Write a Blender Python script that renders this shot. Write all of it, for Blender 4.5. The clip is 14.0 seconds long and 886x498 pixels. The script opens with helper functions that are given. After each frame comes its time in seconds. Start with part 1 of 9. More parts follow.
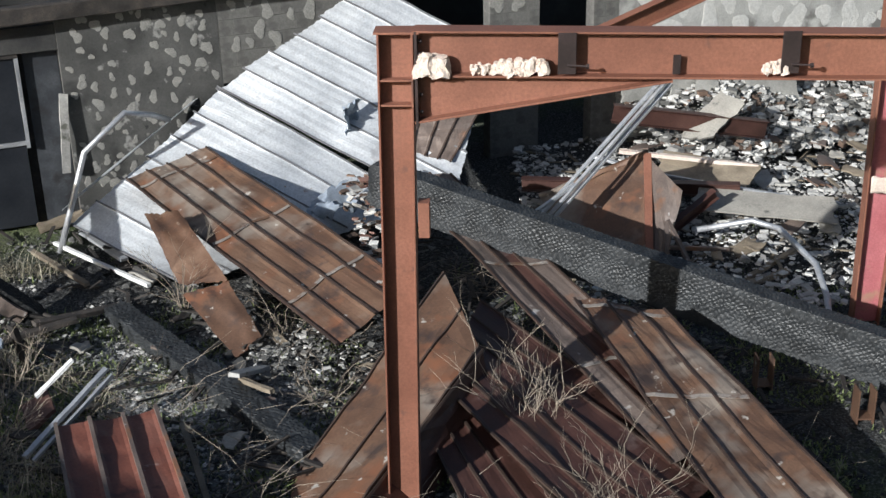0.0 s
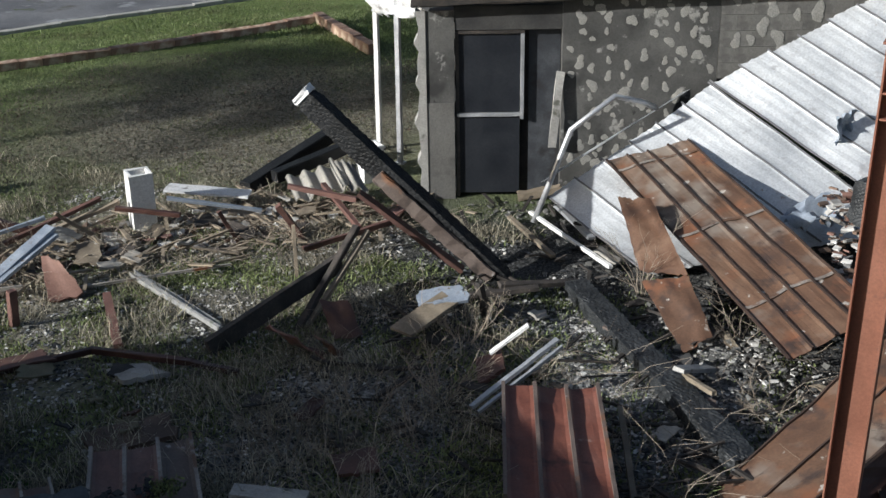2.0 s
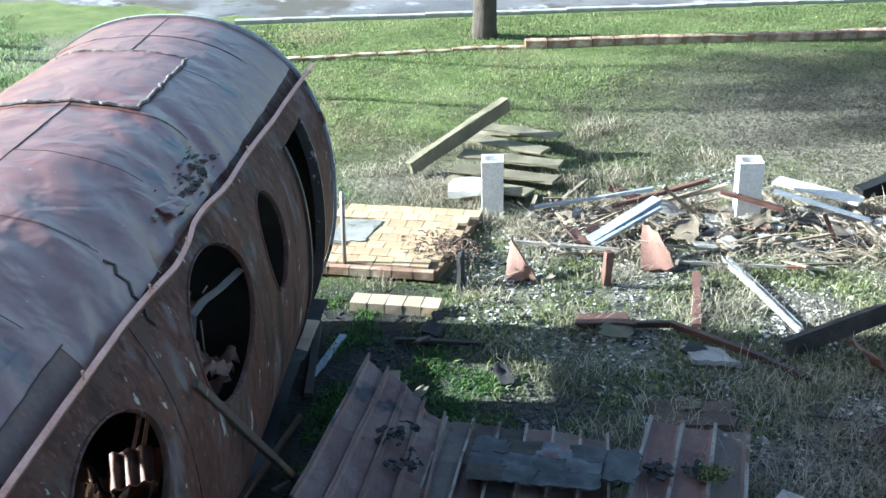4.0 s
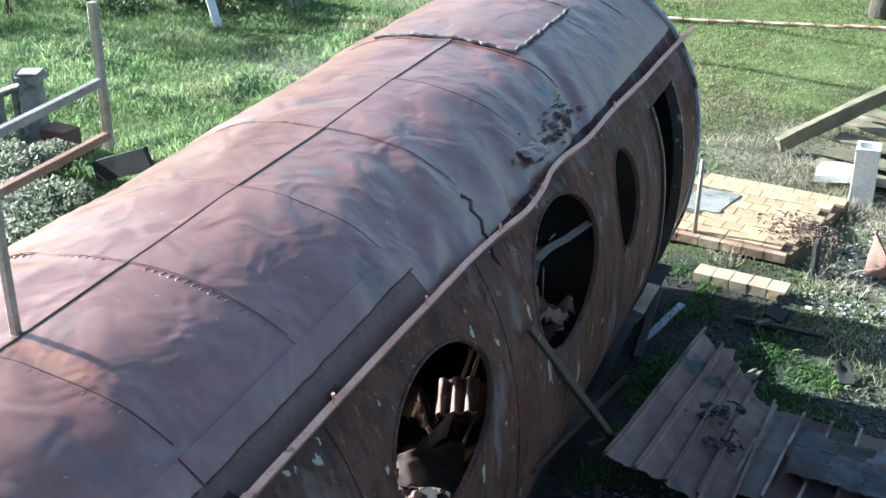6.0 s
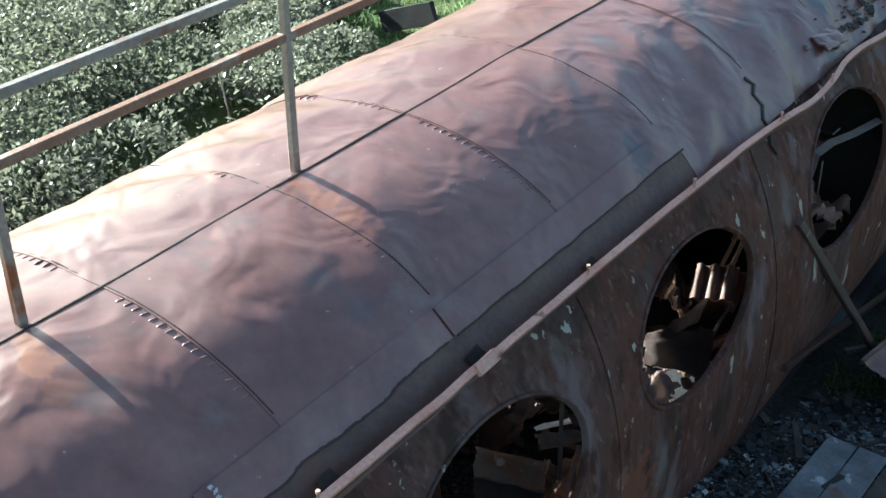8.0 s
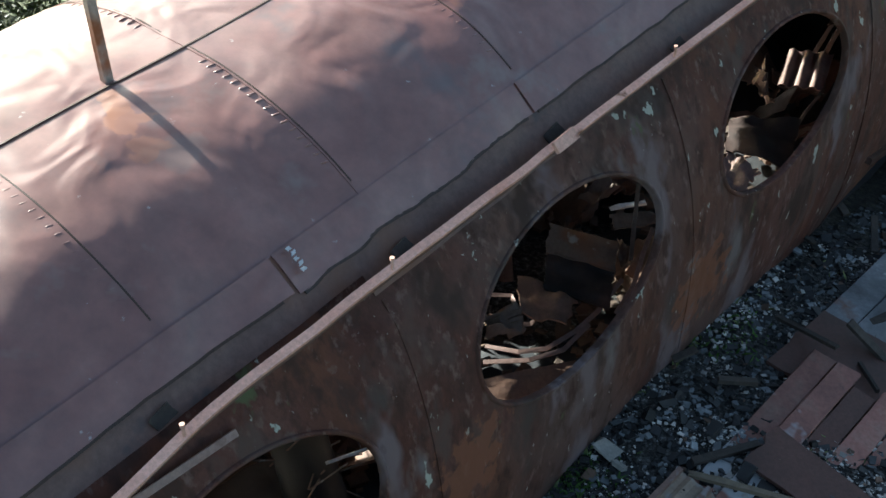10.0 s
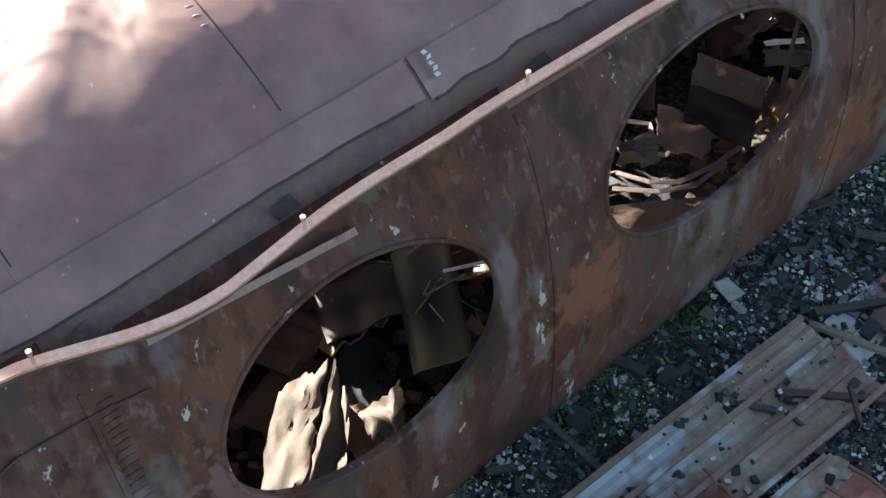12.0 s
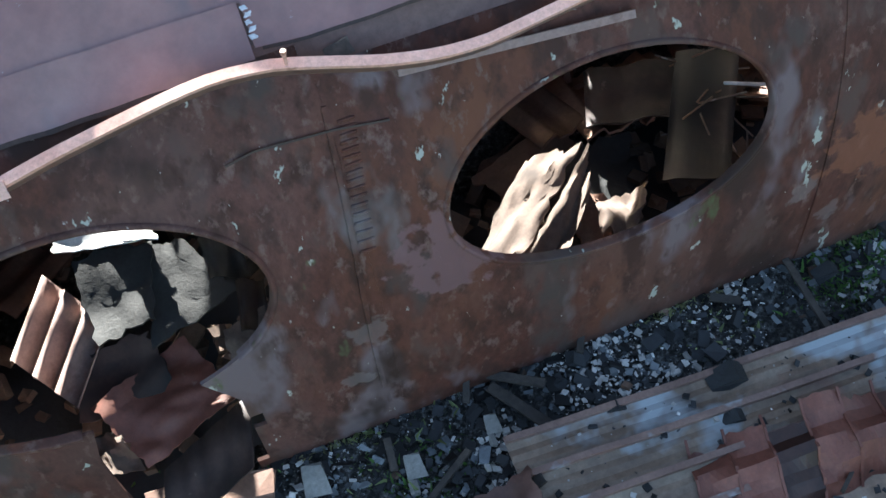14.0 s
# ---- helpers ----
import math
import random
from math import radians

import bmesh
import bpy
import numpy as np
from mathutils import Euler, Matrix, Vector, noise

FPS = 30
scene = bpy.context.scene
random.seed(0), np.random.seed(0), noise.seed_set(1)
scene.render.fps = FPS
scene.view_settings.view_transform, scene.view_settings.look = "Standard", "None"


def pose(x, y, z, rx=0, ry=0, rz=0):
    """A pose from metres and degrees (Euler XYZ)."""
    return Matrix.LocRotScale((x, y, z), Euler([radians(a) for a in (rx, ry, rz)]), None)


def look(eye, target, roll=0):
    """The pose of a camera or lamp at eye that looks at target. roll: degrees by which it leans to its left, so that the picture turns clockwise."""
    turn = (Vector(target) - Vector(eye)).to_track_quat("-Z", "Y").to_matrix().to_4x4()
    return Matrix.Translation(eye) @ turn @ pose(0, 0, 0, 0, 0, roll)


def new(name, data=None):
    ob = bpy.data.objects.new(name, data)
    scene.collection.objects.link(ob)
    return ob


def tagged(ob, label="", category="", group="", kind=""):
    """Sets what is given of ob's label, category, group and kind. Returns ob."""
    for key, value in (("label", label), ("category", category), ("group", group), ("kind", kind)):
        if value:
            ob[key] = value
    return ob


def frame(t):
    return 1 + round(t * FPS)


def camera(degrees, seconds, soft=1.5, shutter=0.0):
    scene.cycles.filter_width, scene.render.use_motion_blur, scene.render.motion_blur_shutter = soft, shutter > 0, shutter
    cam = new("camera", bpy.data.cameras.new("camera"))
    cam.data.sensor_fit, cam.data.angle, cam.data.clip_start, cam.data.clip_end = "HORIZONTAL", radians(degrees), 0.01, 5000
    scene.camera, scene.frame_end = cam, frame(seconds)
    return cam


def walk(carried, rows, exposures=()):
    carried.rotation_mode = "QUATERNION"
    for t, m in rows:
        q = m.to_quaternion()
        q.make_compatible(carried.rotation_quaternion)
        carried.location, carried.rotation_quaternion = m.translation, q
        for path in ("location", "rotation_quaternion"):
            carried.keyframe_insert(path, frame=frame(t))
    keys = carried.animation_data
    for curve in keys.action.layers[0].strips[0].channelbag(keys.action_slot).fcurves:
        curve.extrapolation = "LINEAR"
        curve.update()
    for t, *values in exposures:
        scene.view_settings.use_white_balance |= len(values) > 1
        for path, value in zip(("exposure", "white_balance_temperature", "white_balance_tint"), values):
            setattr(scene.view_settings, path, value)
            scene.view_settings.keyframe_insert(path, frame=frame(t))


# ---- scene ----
# ---------------------------------------------------------------- camera and its walk
cam = camera(40.06, 14.0)
PATH = [
    (0, 0, 0, 5.6, 0.00, -23.17, -1.10),
    (0.5, 0, 0, 5.6, 6.80, -23.07, -1.11),
    (1, 0, 0, 5.6, 13.19, -23.05, -1.17),
    (1.5, 0, 0, 5.6, 19.16, -23.11, -1.17),
    (2, 0, 0, 5.6, 23.51, -23.14, -1.01),
    (2.5, 0, 0, 5.6, 28.50, -23.19, -0.96),
    (3, 0, 0, 5.6, 37.14, -23.12, -1.09),
    (3.5, 0, 0, 5.6, 45.03, -23.11, -1.10),
    (4, 0, 0, 5.6, 53.38, -23.16, -1.27),
    (4.2, 0, 0, 5.6, 55.60, -23.16, -1.40),
    (6.3, 0, 0, 5.6, 73.99, -24.03, 0.26),
    (6.5, 0, 0, 5.6, 75.91, -23.00, 0.29),
    (7, 0, 0, 5.6, 80.54, -22.92, 0.20),
    (7.5, 0, 0, 5.6, 83.42, -28.56, 0.04),
    (8, 0, 0, 5.6, 85.27, -31.16, -0.02),
    (8.5, 0, 0, 5.6, 86.76, -33.64, -0.03),
    (9, 0, 0, 5.6, 87.58, -36.45, -0.18),
    (9.2, 0, 0, 5.6, 87.66, -38.21, -0.07),
    (11.3, -0.017, 0.012, 5.585, 93.44, -45.80, 0.06),
    (11.5, -0.058, -0.017, 5.553, 93.84, -47.20, 0.27),
    (12, -0.035, 0.036, 5.548, 99.33, -50.29, -0.97),
    (12.5, -0.038, 0.094, 5.509, 105.57, -53.50, -2.15),
    (13, -0.036, 0.154, 5.482, 112.44, -55.79, -3.92),
    (13.5, -0.070, 0.179, 5.445, 118.74, -57.83, -5.16),
    (14, -0.104, 0.164, 5.436, 123.95, -59.35, -6.11),
]


def aim(x, y, z, yaw, pitch, roll):
    """Camera pose from metres, heading to the left of +y, pitch above level and lean."""
    ya, pa = radians(yaw), radians(pitch)
    ahead = Vector((-math.sin(ya) * math.cos(pa), math.cos(ya) * math.cos(pa), math.sin(pa)))
    eye = Vector((x, y, z))
    return look(eye, eye + ahead, roll)


EXPOSURES = [(0, 0.4, 5950, 8), (2.0, 0.42, 6050, 8), (2.5, 0.62, 6150, 7), (3.0, 1.5, 6100, 5), (4.0, 2.25, 5500, 0), (6.5, 2.1, 5650, 0), (7.0, 2.0, 5750, -2),
             (9.0, 1.92, 5850, -2), (11.3, 2.38, 6600, 3), (12.0, 2.79, 6450, 1), (12.5, 3.14, 6150, 2), (13.0, 3.16, 6100, 3), (14.0, 3.05, 6100, 5)]
walk(cam, [(r[0], aim(*r[1:])) for r in PATH], EXPOSURES)

# ---------------------------------------------------------------- sky and sun
SUN_FROM = Vector((-0.69 * math.cos(radians(21)), -0.724 * math.cos(radians(21)), math.sin(radians(21))))
world = bpy.data.worlds.new("sky")
scene.world = world
world.use_nodes = True
wn = world.node_tree.nodes
wn.clear()
sky = wn.new("ShaderNodeTexSky")
sky.sky_type, sky.sun_disc = "NISHITA", False
sky.sun_elevation, sky.sun_rotation = radians(21), math.atan2(SUN_FROM.x, SUN_FROM.y)
sky.air_density, sky.dust_density, sky.ozone_density = 1.0, 2.5, 0.6
back = wn.new("ShaderNodeBackground")
back.inputs["Strength"].default_value = 0.062
wout = wn.new("ShaderNodeOutputWorld")
world.node_tree.links.new(sky.outputs[0], back.inputs["Color"])
world.node_tree.links.new(back.outputs[0], wout.inputs["Surface"])
sun_data = bpy.data.lights.new("sun", "SUN")
sun_data.energy, sun_data.angle, sun_data.color = 5.0, radians(0.6), (1.0, 0.95, 0.88)
sun = new("sun", sun_data)
sun.matrix_world = look(Vector((0, 0, 30)) + SUN_FROM * 40, (0, 0, 30))

# ---------------------------------------------------------------- materials


def surface(name, colors, scale=1.5, fine=30.0, rough=(0.6, 0.9), metal=0.0, bump=0.3, bump_scale=0.02, spots=None,
            vary=0.0, island=False, kind="noise", spec=0.5, stretch=None, buckle=None, thin=0.0, coat=None):
    """Two-scale procedural surface: colours blend over a broad noise, grain darkens and lifts it, spots add patches of another colour."""
    m = bpy.data.materials.new(name)
    m.use_nodes = True
    nt = m.node_tree
    n, l = nt.nodes, nt.links
    bsdf = n["Principled BSDF"]
    tc = n.new("ShaderNodeTexCoord")
    src = tc.outputs["Object"]
    if stretch:
        mp = n.new("ShaderNodeMapping")
        mp.inputs["Scale"].default_value = stretch
        l.new(src, mp.inputs["Vector"])
        src = mp.outputs["Vector"]
    big = n.new("ShaderNodeTexNoise")
    big.inputs["Scale"].default_value, big.inputs["Detail"].default_value, big.inputs["Roughness"].default_value = scale, 6.0, 0.62
    l.new(src, big.inputs["Vector"])
    ramp = n.new("ShaderNodeValToRGB")
    e = ramp.color_ramp.elements
    while len(e) < len(colors):
        e.new(0.5)
    for i, c in enumerate(colors):
        e[i].position = 0.3 + 0.4 * i / max(1, len(colors) - 1)
        e[i].color = (*c, 1)
    l.new(big.outputs["Fac"], ramp.inputs["Fac"])
    col = ramp.outputs["Color"]
    if kind == "voronoi":
        small = n.new("ShaderNodeTexVoronoi")
        small.inputs["Scale"].default_value = fine
        l.new(src, small.inputs["Vector"])
        grain = small.outputs["Distance"]
    else:
        small = n.new("ShaderNodeTexNoise")
        small.inputs["Scale"].default_value, small.inputs["Detail"].default_value, small.inputs["Roughness"].default_value = fine, 5.0, 0.7
        l.new(src, small.inputs["Vector"])
        grain = small.outputs["Fac"]
    gr = n.new("ShaderNodeMapRange")
    gr.inputs["From Min"].default_value, gr.inputs["From Max"].default_value = 0.25, 0.75
    gr.inputs["To Min"].default_value, gr.inputs["To Max"].default_value = 0.72, 1.22
    l.new(grain, gr.inputs["Value"])
    mul = n.new("ShaderNodeMix")
    mul.data_type, mul.blend_type = "RGBA", "MULTIPLY"
    mul.inputs["Factor"].default_value = 1.0
    l.new(col, mul.inputs["A"])
    l.new(gr.outputs["Result"], mul.inputs["B"])
    col = mul.outputs["Result"]
    for sc, lo, hi, c in spots or ():
        sp = n.new("ShaderNodeTexNoise")
        sp.inputs["Scale"].default_value, sp.inputs["Detail"].default_value, sp.inputs["Roughness"].default_value = sc, 4.0, 0.6
        off = n.new("ShaderNodeVectorMath")
        off.inputs[1].default_value = (sc * 3.1, sc * 1.7, 5.3)
        l.new(src, off.inputs[0])
        l.new(off.outputs[0], sp.inputs["Vector"])
        mr = n.new("ShaderNodeMapRange")
        mr.inputs["From Min"].default_value, mr.inputs["From Max"].default_value = lo, hi
        l.new(sp.outputs["Fac"], mr.inputs["Value"])
        mx = n.new("ShaderNodeMix")
        mx.data_type = "RGBA"
        l.new(mr.outputs["Result"], mx.inputs["Factor"])
        l.new(col, mx.inputs["A"])
        mx.inputs["B"].default_value = (*c, 1)
        col = mx.outputs["Result"]
    if vary:
        hs = n.new("ShaderNodeHueSaturation")
        rnd = n.new("ShaderNodeNewGeometry").outputs["Random Per Island"] if island else n.new("ShaderNodeObjectInfo").outputs["Random"]
        vr = n.new("ShaderNodeMapRange")
        vr.inputs["To Min"].default_value, vr.inputs["To Max"].default_value = 1 - vary, 1 + vary
        l.new(rnd, vr.inputs["Value"])
        l.new(vr.outputs["Result"], hs.inputs["Value"])
        l.new(col, hs.inputs["Color"])
        col = hs.outputs["Color"]
    l.new(col, bsdf.inputs["Base Color"])
    rr = n.new("ShaderNodeMapRange")
    rr.inputs["From Min"].default_value, rr.inputs["From Max"].default_value = 0.3, 0.7
    rr.inputs["To Min"].default_value, rr.inputs["To Max"].default_value = rough
    l.new(big.outputs["Fac"], rr.inputs["Value"])
    l.new(rr.outputs["Result"], bsdf.inputs["Roughness"])
    bsdf.inputs["Metallic"].default_value = metal
    if coat:
        bsdf.inputs["Coat Weight"].default_value, bsdf.inputs["Coat Roughness"].default_value = coat
    bsdf.inputs["Specular IOR Level"].default_value = spec
    if bump:
        bp = n.new("ShaderNodeBump")
        bp.inputs["Strength"].default_value, bp.inputs["Distance"].default_value = bump, bump_scale
        l.new(grain, bp.inputs["Height"])
        if buckle:
            bk = n.new("ShaderNodeTexNoise")
            bk.inputs["Scale"].default_value, bk.inputs["Detail"].default_value, bk.inputs["Distortion"].default_value = buckle[0], 2.2, 0.6
            l.new(src, bk.inputs["Vector"])
            b2 = n.new("ShaderNodeBump")
            b2.inputs["Strength"].default_value, b2.inputs["Distance"].default_value = 1.0, buckle[1]
            l.new(bk.outputs["Fac"], b2.inputs["Height"])
            l.new(b2.outputs["Normal"], bp.inputs["Normal"])
        l.new(bp.outputs["Normal"], bsdf.inputs["Normal"])
        if coat:
            l.new((b2 if buckle else bp).outputs["Normal"], bsdf.inputs["Coat Normal"])
    if thin:
        tr = n.new("ShaderNodeBsdfTranslucent")
        l.new(col, tr.inputs["Color"])
        ms = n.new("ShaderNodeMixShader")
        ms.inputs["Fac"].default_value = thin
        l.new(bsdf.outputs["BSDF"], ms.inputs[1])
        l.new(tr.outputs["BSDF"], ms.inputs[2])
        l.new(ms.outputs["Shader"], n["Material Output"].inputs["Surface"])
    return m


M_hull = surface("weathered_hull_paint", [(0.147, 0.058, 0.05), (0.198, 0.092, 0.08), (0.23, 0.13, 0.116)], 1.1, 7, (0.3, 0.46), 0.0, 0.08, 0.004,
                 spots=[(0.9, 0.55, 0.68, (0.19, 0.083, 0.072)), (2.2, 0.6, 0.74, (0.11, 0.09, 0.094)), (3.1, 0.62, 0.7, (0.19, 0.12, 0.108)), (1.7, 0.66, 0.74, (0.12, 0.052, 0.042)), (16.0, 0.7, 0.75, (0.32, 0.29, 0.28))],
                 spec=0.8, buckle=(2.8, 0.032), coat=(0.62, 0.27))
M_eave = surface("grey_brown_eave_plate", [(0.105, 0.058, 0.046), (0.15, 0.09, 0.073), (0.17, 0.082, 0.058)], 1.6, 30, (0.4, 0.6), 0.0, 0.2, 0.004,
                 spots=[(1.2, 0.56, 0.66, (0.16, 0.08, 0.05)), (3.0, 0.6, 0.68, (0.07, 0.06, 0.06))], spec=0.35, buckle=(2.2, 0.03), coat=(0.1, 0.34))
M_hull_side = surface("rusted_hull_side", [(0.053, 0.022, 0.0165), (0.092, 0.039, 0.029), (0.12, 0.063, 0.052)], 1.3, 40, (0.55, 0.75), 0.0, 0.3, 0.006,
                      spots=[(1.5, 0.5, 0.74, (0.14, 0.06, 0.035)), (0.8, 0.48, 0.68, (0.105, 0.07, 0.062)), (13.0, 0.5, 0.68, (0.052, 0.027, 0.021)), (21.0, 0.56, 0.68, (0.15, 0.095, 0.08)), (1.9, 0.57, 0.63, (0.15, 0.115, 0.118)), (4.2, 0.56, 0.66, (0.09, 0.058, 0.049)), (6.5, 0.57, 0.67, (0.056, 0.03, 0.024)), (2.3, 0.56, 0.64, (0.045, 0.028, 0.023)), (3.2, 0.6, 0.7, (0.07, 0.052, 0.046)), (2.6, 0.63, 0.72, (0.15, 0.125, 0.122)), (9.0, 0.665, 0.685, (0.36, 0.37, 0.32)), (5.0, 0.68, 0.73, (0.09, 0.1, 0.05)), (30.0, 0.7, 0.73, (0.3, 0.27, 0.25))],
                      stretch=(1, 1, 0.45), buckle=(2.3, 0.05), spec=0.14)
M_hull_low = surface("mossy_rusted_plate", [(0.075, 0.05, 0.032), (0.13, 0.07, 0.045)], 2.2, 40, (0.6, 0.85), 0.1, 0.3, 0.01,
                     spots=[(4.0, 0.62, 0.72, (0.06, 0.075, 0.03)), (9.0, 0.68, 0.72, (0.34, 0.33, 0.29))])
M_rail = surface("pink_primer_strip", [(0.56, 0.29, 0.22), (0.73, 0.46, 0.38)], 4, 60, (0.45, 0.7), 0.0, 0.2, 0.003, spots=[(6, 0.66, 0.72, (0.2, 0.09, 0.05))])
M_mastic = surface("crumbled_mastic", [(0.1, 0.09, 0.085), (0.3, 0.28, 0.27)], 14, 60, (0.7, 0.9), 0.0, 0.5, 0.006)
M_endtrim = surface("flaking_pale_trim", [(0.2, 0.22, 0.25), (0.5, 0.53, 0.56)], 5, 50, (0.5, 0.7), 0.1, 0.3, 0.004, spots=[(4.0, 0.56, 0.63, (0.09, 0.06, 0.05))])
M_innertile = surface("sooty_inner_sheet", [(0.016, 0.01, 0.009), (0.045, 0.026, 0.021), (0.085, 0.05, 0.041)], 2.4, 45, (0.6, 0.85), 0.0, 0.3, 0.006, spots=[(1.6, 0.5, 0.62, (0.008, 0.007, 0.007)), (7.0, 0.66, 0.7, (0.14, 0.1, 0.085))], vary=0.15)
M_pinkpan = surface("pale_pink_pan", [(0.2, 0.125, 0.105), (0.34, 0.24, 0.21)], 4, 45, (0.5, 0.75), 0.0, 0.3, 0.005, spots=[(9, 0.62, 0.72, (0.17, 0.1, 0.085))])
M_darksteel = surface("dark_stripped_metal", [(0.05, 0.045, 0.045), (0.1, 0.085, 0.08)], 5, 60, (0.4, 0.7), 0.3, 0.3, 0.005, spots=[(12, 0.62, 0.68, (0.35, 0.35, 0.36))])
M_oxide = surface("red_oxide_steel", [(0.165, 0.068, 0.043), (0.215, 0.09, 0.056), (0.26, 0.112, 0.072)], 1.6, 50, (0.55, 0.75), 0.0, 0.15, 0.004,
                  spots=[(5, 0.66, 0.74, (0.12, 0.06, 0.045))])
M_oxide_pink = surface("faded_red_steel", [(0.32, 0.09, 0.1), (0.4, 0.14, 0.15)], 2.0, 50, (0.5, 0.7), 0.0, 0.15, 0.004, spots=[(2.4, 0.62, 0.7, (0.3, 0.17, 0.12))])
M_darkplate = surface("blackened_steel_plate", [(0.025, 0.018, 0.017), (0.05, 0.032, 0.03)], 6, 50, (0.5, 0.7), 0.2, 0.15, 0.004)
M_foam = surface("yellowed_foam", [(0.62, 0.49, 0.41), (0.76, 0.66, 0.58)], 9, 60, (0.8, 0.95), 0.0, 0.6, 0.02)
M_silver = surface("bare_galvanised_sheet", [(0.46, 0.48, 0.5), (0.64, 0.66, 0.68), (0.74, 0.76, 0.77)], 1.0, 35, (0.38, 0.55), 0.45, 0.1, 0.004,
                   spots=[(3.5, 0.63, 0.72, (0.4, 0.4, 0.41)), (8, 0.7, 0.75, (0.36, 0.27, 0.2))], stretch=(1, 1, 1))
M_rust = surface("rusted_roof_pan", [(0.07, 0.042, 0.03), (0.13, 0.073, 0.046), (0.19, 0.115, 0.074)], 1.3, 45, (0.42, 0.7), 0.1, 0.2, 0.006,
                 spots=[(1.5, 0.54, 0.66, (0.2, 0.086, 0.045)), (1.1, 0.52, 0.64, (0.21, 0.175, 0.145)), (2.6, 0.56, 0.66, (0.06, 0.04, 0.033)), (7.0, 0.66, 0.7, (0.4, 0.37, 0.33))], vary=0.18)
M_rustbright = surface("orange_rust_sheet", [(0.055, 0.034, 0.026), (0.13, 0.068, 0.04), (0.21, 0.13, 0.085)], 2.6, 45, (0.45, 0.7), 0.1, 0.2, 0.006, spots=[(2.2, 0.58, 0.68, (0.09, 0.06, 0.045)), (5.0, 0.64, 0.7, (0.36, 0.3, 0.24))])
M_lap = surface("pale_lap_and_lit_seam", [(0.2, 0.17, 0.145), (0.36, 0.33, 0.3)], 5, 50, (0.4, 0.65), 0.2, 0.2, 0.004, spots=[(5, 0.5, 0.6, (0.13, 0.075, 0.048))])
M_rust_dark = surface("dark_red_roof_pan", [(0.03, 0.016, 0.013), (0.062, 0.028, 0.022), (0.105, 0.05, 0.038)], 1.5, 45, (0.36, 0.6), 0.1, 0.2, 0.006,
                      spots=[(2.4, 0.62, 0.72, (0.15, 0.11, 0.1))], vary=0.2)
M_rust_grey = surface("grey_brown_roof_pan", [(0.08, 0.062, 0.054), (0.135, 0.105, 0.09), (0.2, 0.155, 0.13)], 1.4, 45, (0.4, 0.65), 0.15, 0.2, 0.006,
                      spots=[(1.6, 0.57, 0.67, (0.2, 0.095, 0.05)), (2.4, 0.6, 0.68, (0.06, 0.048, 0.042)), (5.0, 0.65, 0.7, (0.36, 0.34, 0.32))], vary=0.15)
M_pan = surface("faded_red_pan", [(0.1, 0.055, 0.045), (0.17, 0.095, 0.078), (0.24, 0.18, 0.16)], 1.6, 45, (0.4, 0.65), 0.1, 0.2, 0.006,
                spots=[(2.2, 0.6, 0.66, (0.035, 0.037, 0.04)), (3.0, 0.64, 0.7, (0.34, 0.34, 0.34)), (1.8, 0.62, 0.7, (0.19, 0.08, 0.055))], vary=0.2)
# seam metal; its dark tone includes the shadow line along roof seams
M_seam = surface("seam_metal_with_shade", [(0.035, 0.024, 0.02), (0.08, 0.05, 0.037)], 3, 50, (0.5, 0.75), 0.2, 0.2, 0.004)
M_greyseam = surface("dark_grey_seam", [(0.1, 0.1, 0.1), (0.24, 0.24, 0.25)], 4, 50, (0.45, 0.65), 0.3, 0.2, 0.004)
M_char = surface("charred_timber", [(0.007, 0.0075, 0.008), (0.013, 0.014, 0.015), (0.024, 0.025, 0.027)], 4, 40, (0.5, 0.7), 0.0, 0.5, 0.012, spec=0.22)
M_char_scale = surface("scaled_charcoal", [(0.01, 0.011, 0.012), (0.02, 0.022, 0.024), (0.036, 0.039, 0.042)], 4, 40, (0.42, 0.56), 0.0, 0.4, 0.01, spec=0.6)
M_char_dull = surface("burnt_board", [(0.018, 0.016, 0.015), (0.045, 0.038, 0.033), (0.085, 0.07, 0.058)], 5, 40, (0.6, 0.9), 0.0, 0.6, 0.01, vary=0.3)
M_wood = surface("weathered_board", [(0.13, 0.105, 0.075), (0.22, 0.18, 0.13), (0.3, 0.25, 0.185)], 3, 45, (0.7, 0.95), 0.0, 0.4, 0.008, vary=0.25, stretch=(1, 1, 3))
M_wood_green = surface("mossy_planks", [(0.1, 0.095, 0.06), (0.17, 0.155, 0.1), (0.24, 0.21, 0.15)], 3, 45, (0.7, 0.95), 0.0, 0.4, 0.008, vary=0.25)
M_block = surface("sooty_block_wall", [(0.075, 0.073, 0.068), (0.13, 0.126, 0.118), (0.175, 0.17, 0.158)], 0.9, 40, (0.8, 0.98), 0.0, 0.5, 0.01,
                  spots=[(1.3, 0.58, 0.72, (0.045, 0.044, 0.042))], vary=0.08)
M_mortar = surface("mortar", [(0.09, 0.088, 0.082), (0.15, 0.145, 0.137)], 2, 60, (0.85, 0.98), 0.0, 0.5, 0.01)
M_plaster = surface("sooted_plaster", [(0.04, 0.04, 0.038), (0.078, 0.077, 0.073), (0.125, 0.123, 0.116)], 1.3, 45, (0.8, 0.97), 0.0, 0.35, 0.006,
                    spots=[(1.1, 0.54, 0.66, (0.032, 0.032, 0.031)), (3.5, 0.62, 0.68, (0.28, 0.275, 0.26)), (6.0, 0.66, 0.7, (0.03, 0.03, 0.03))])
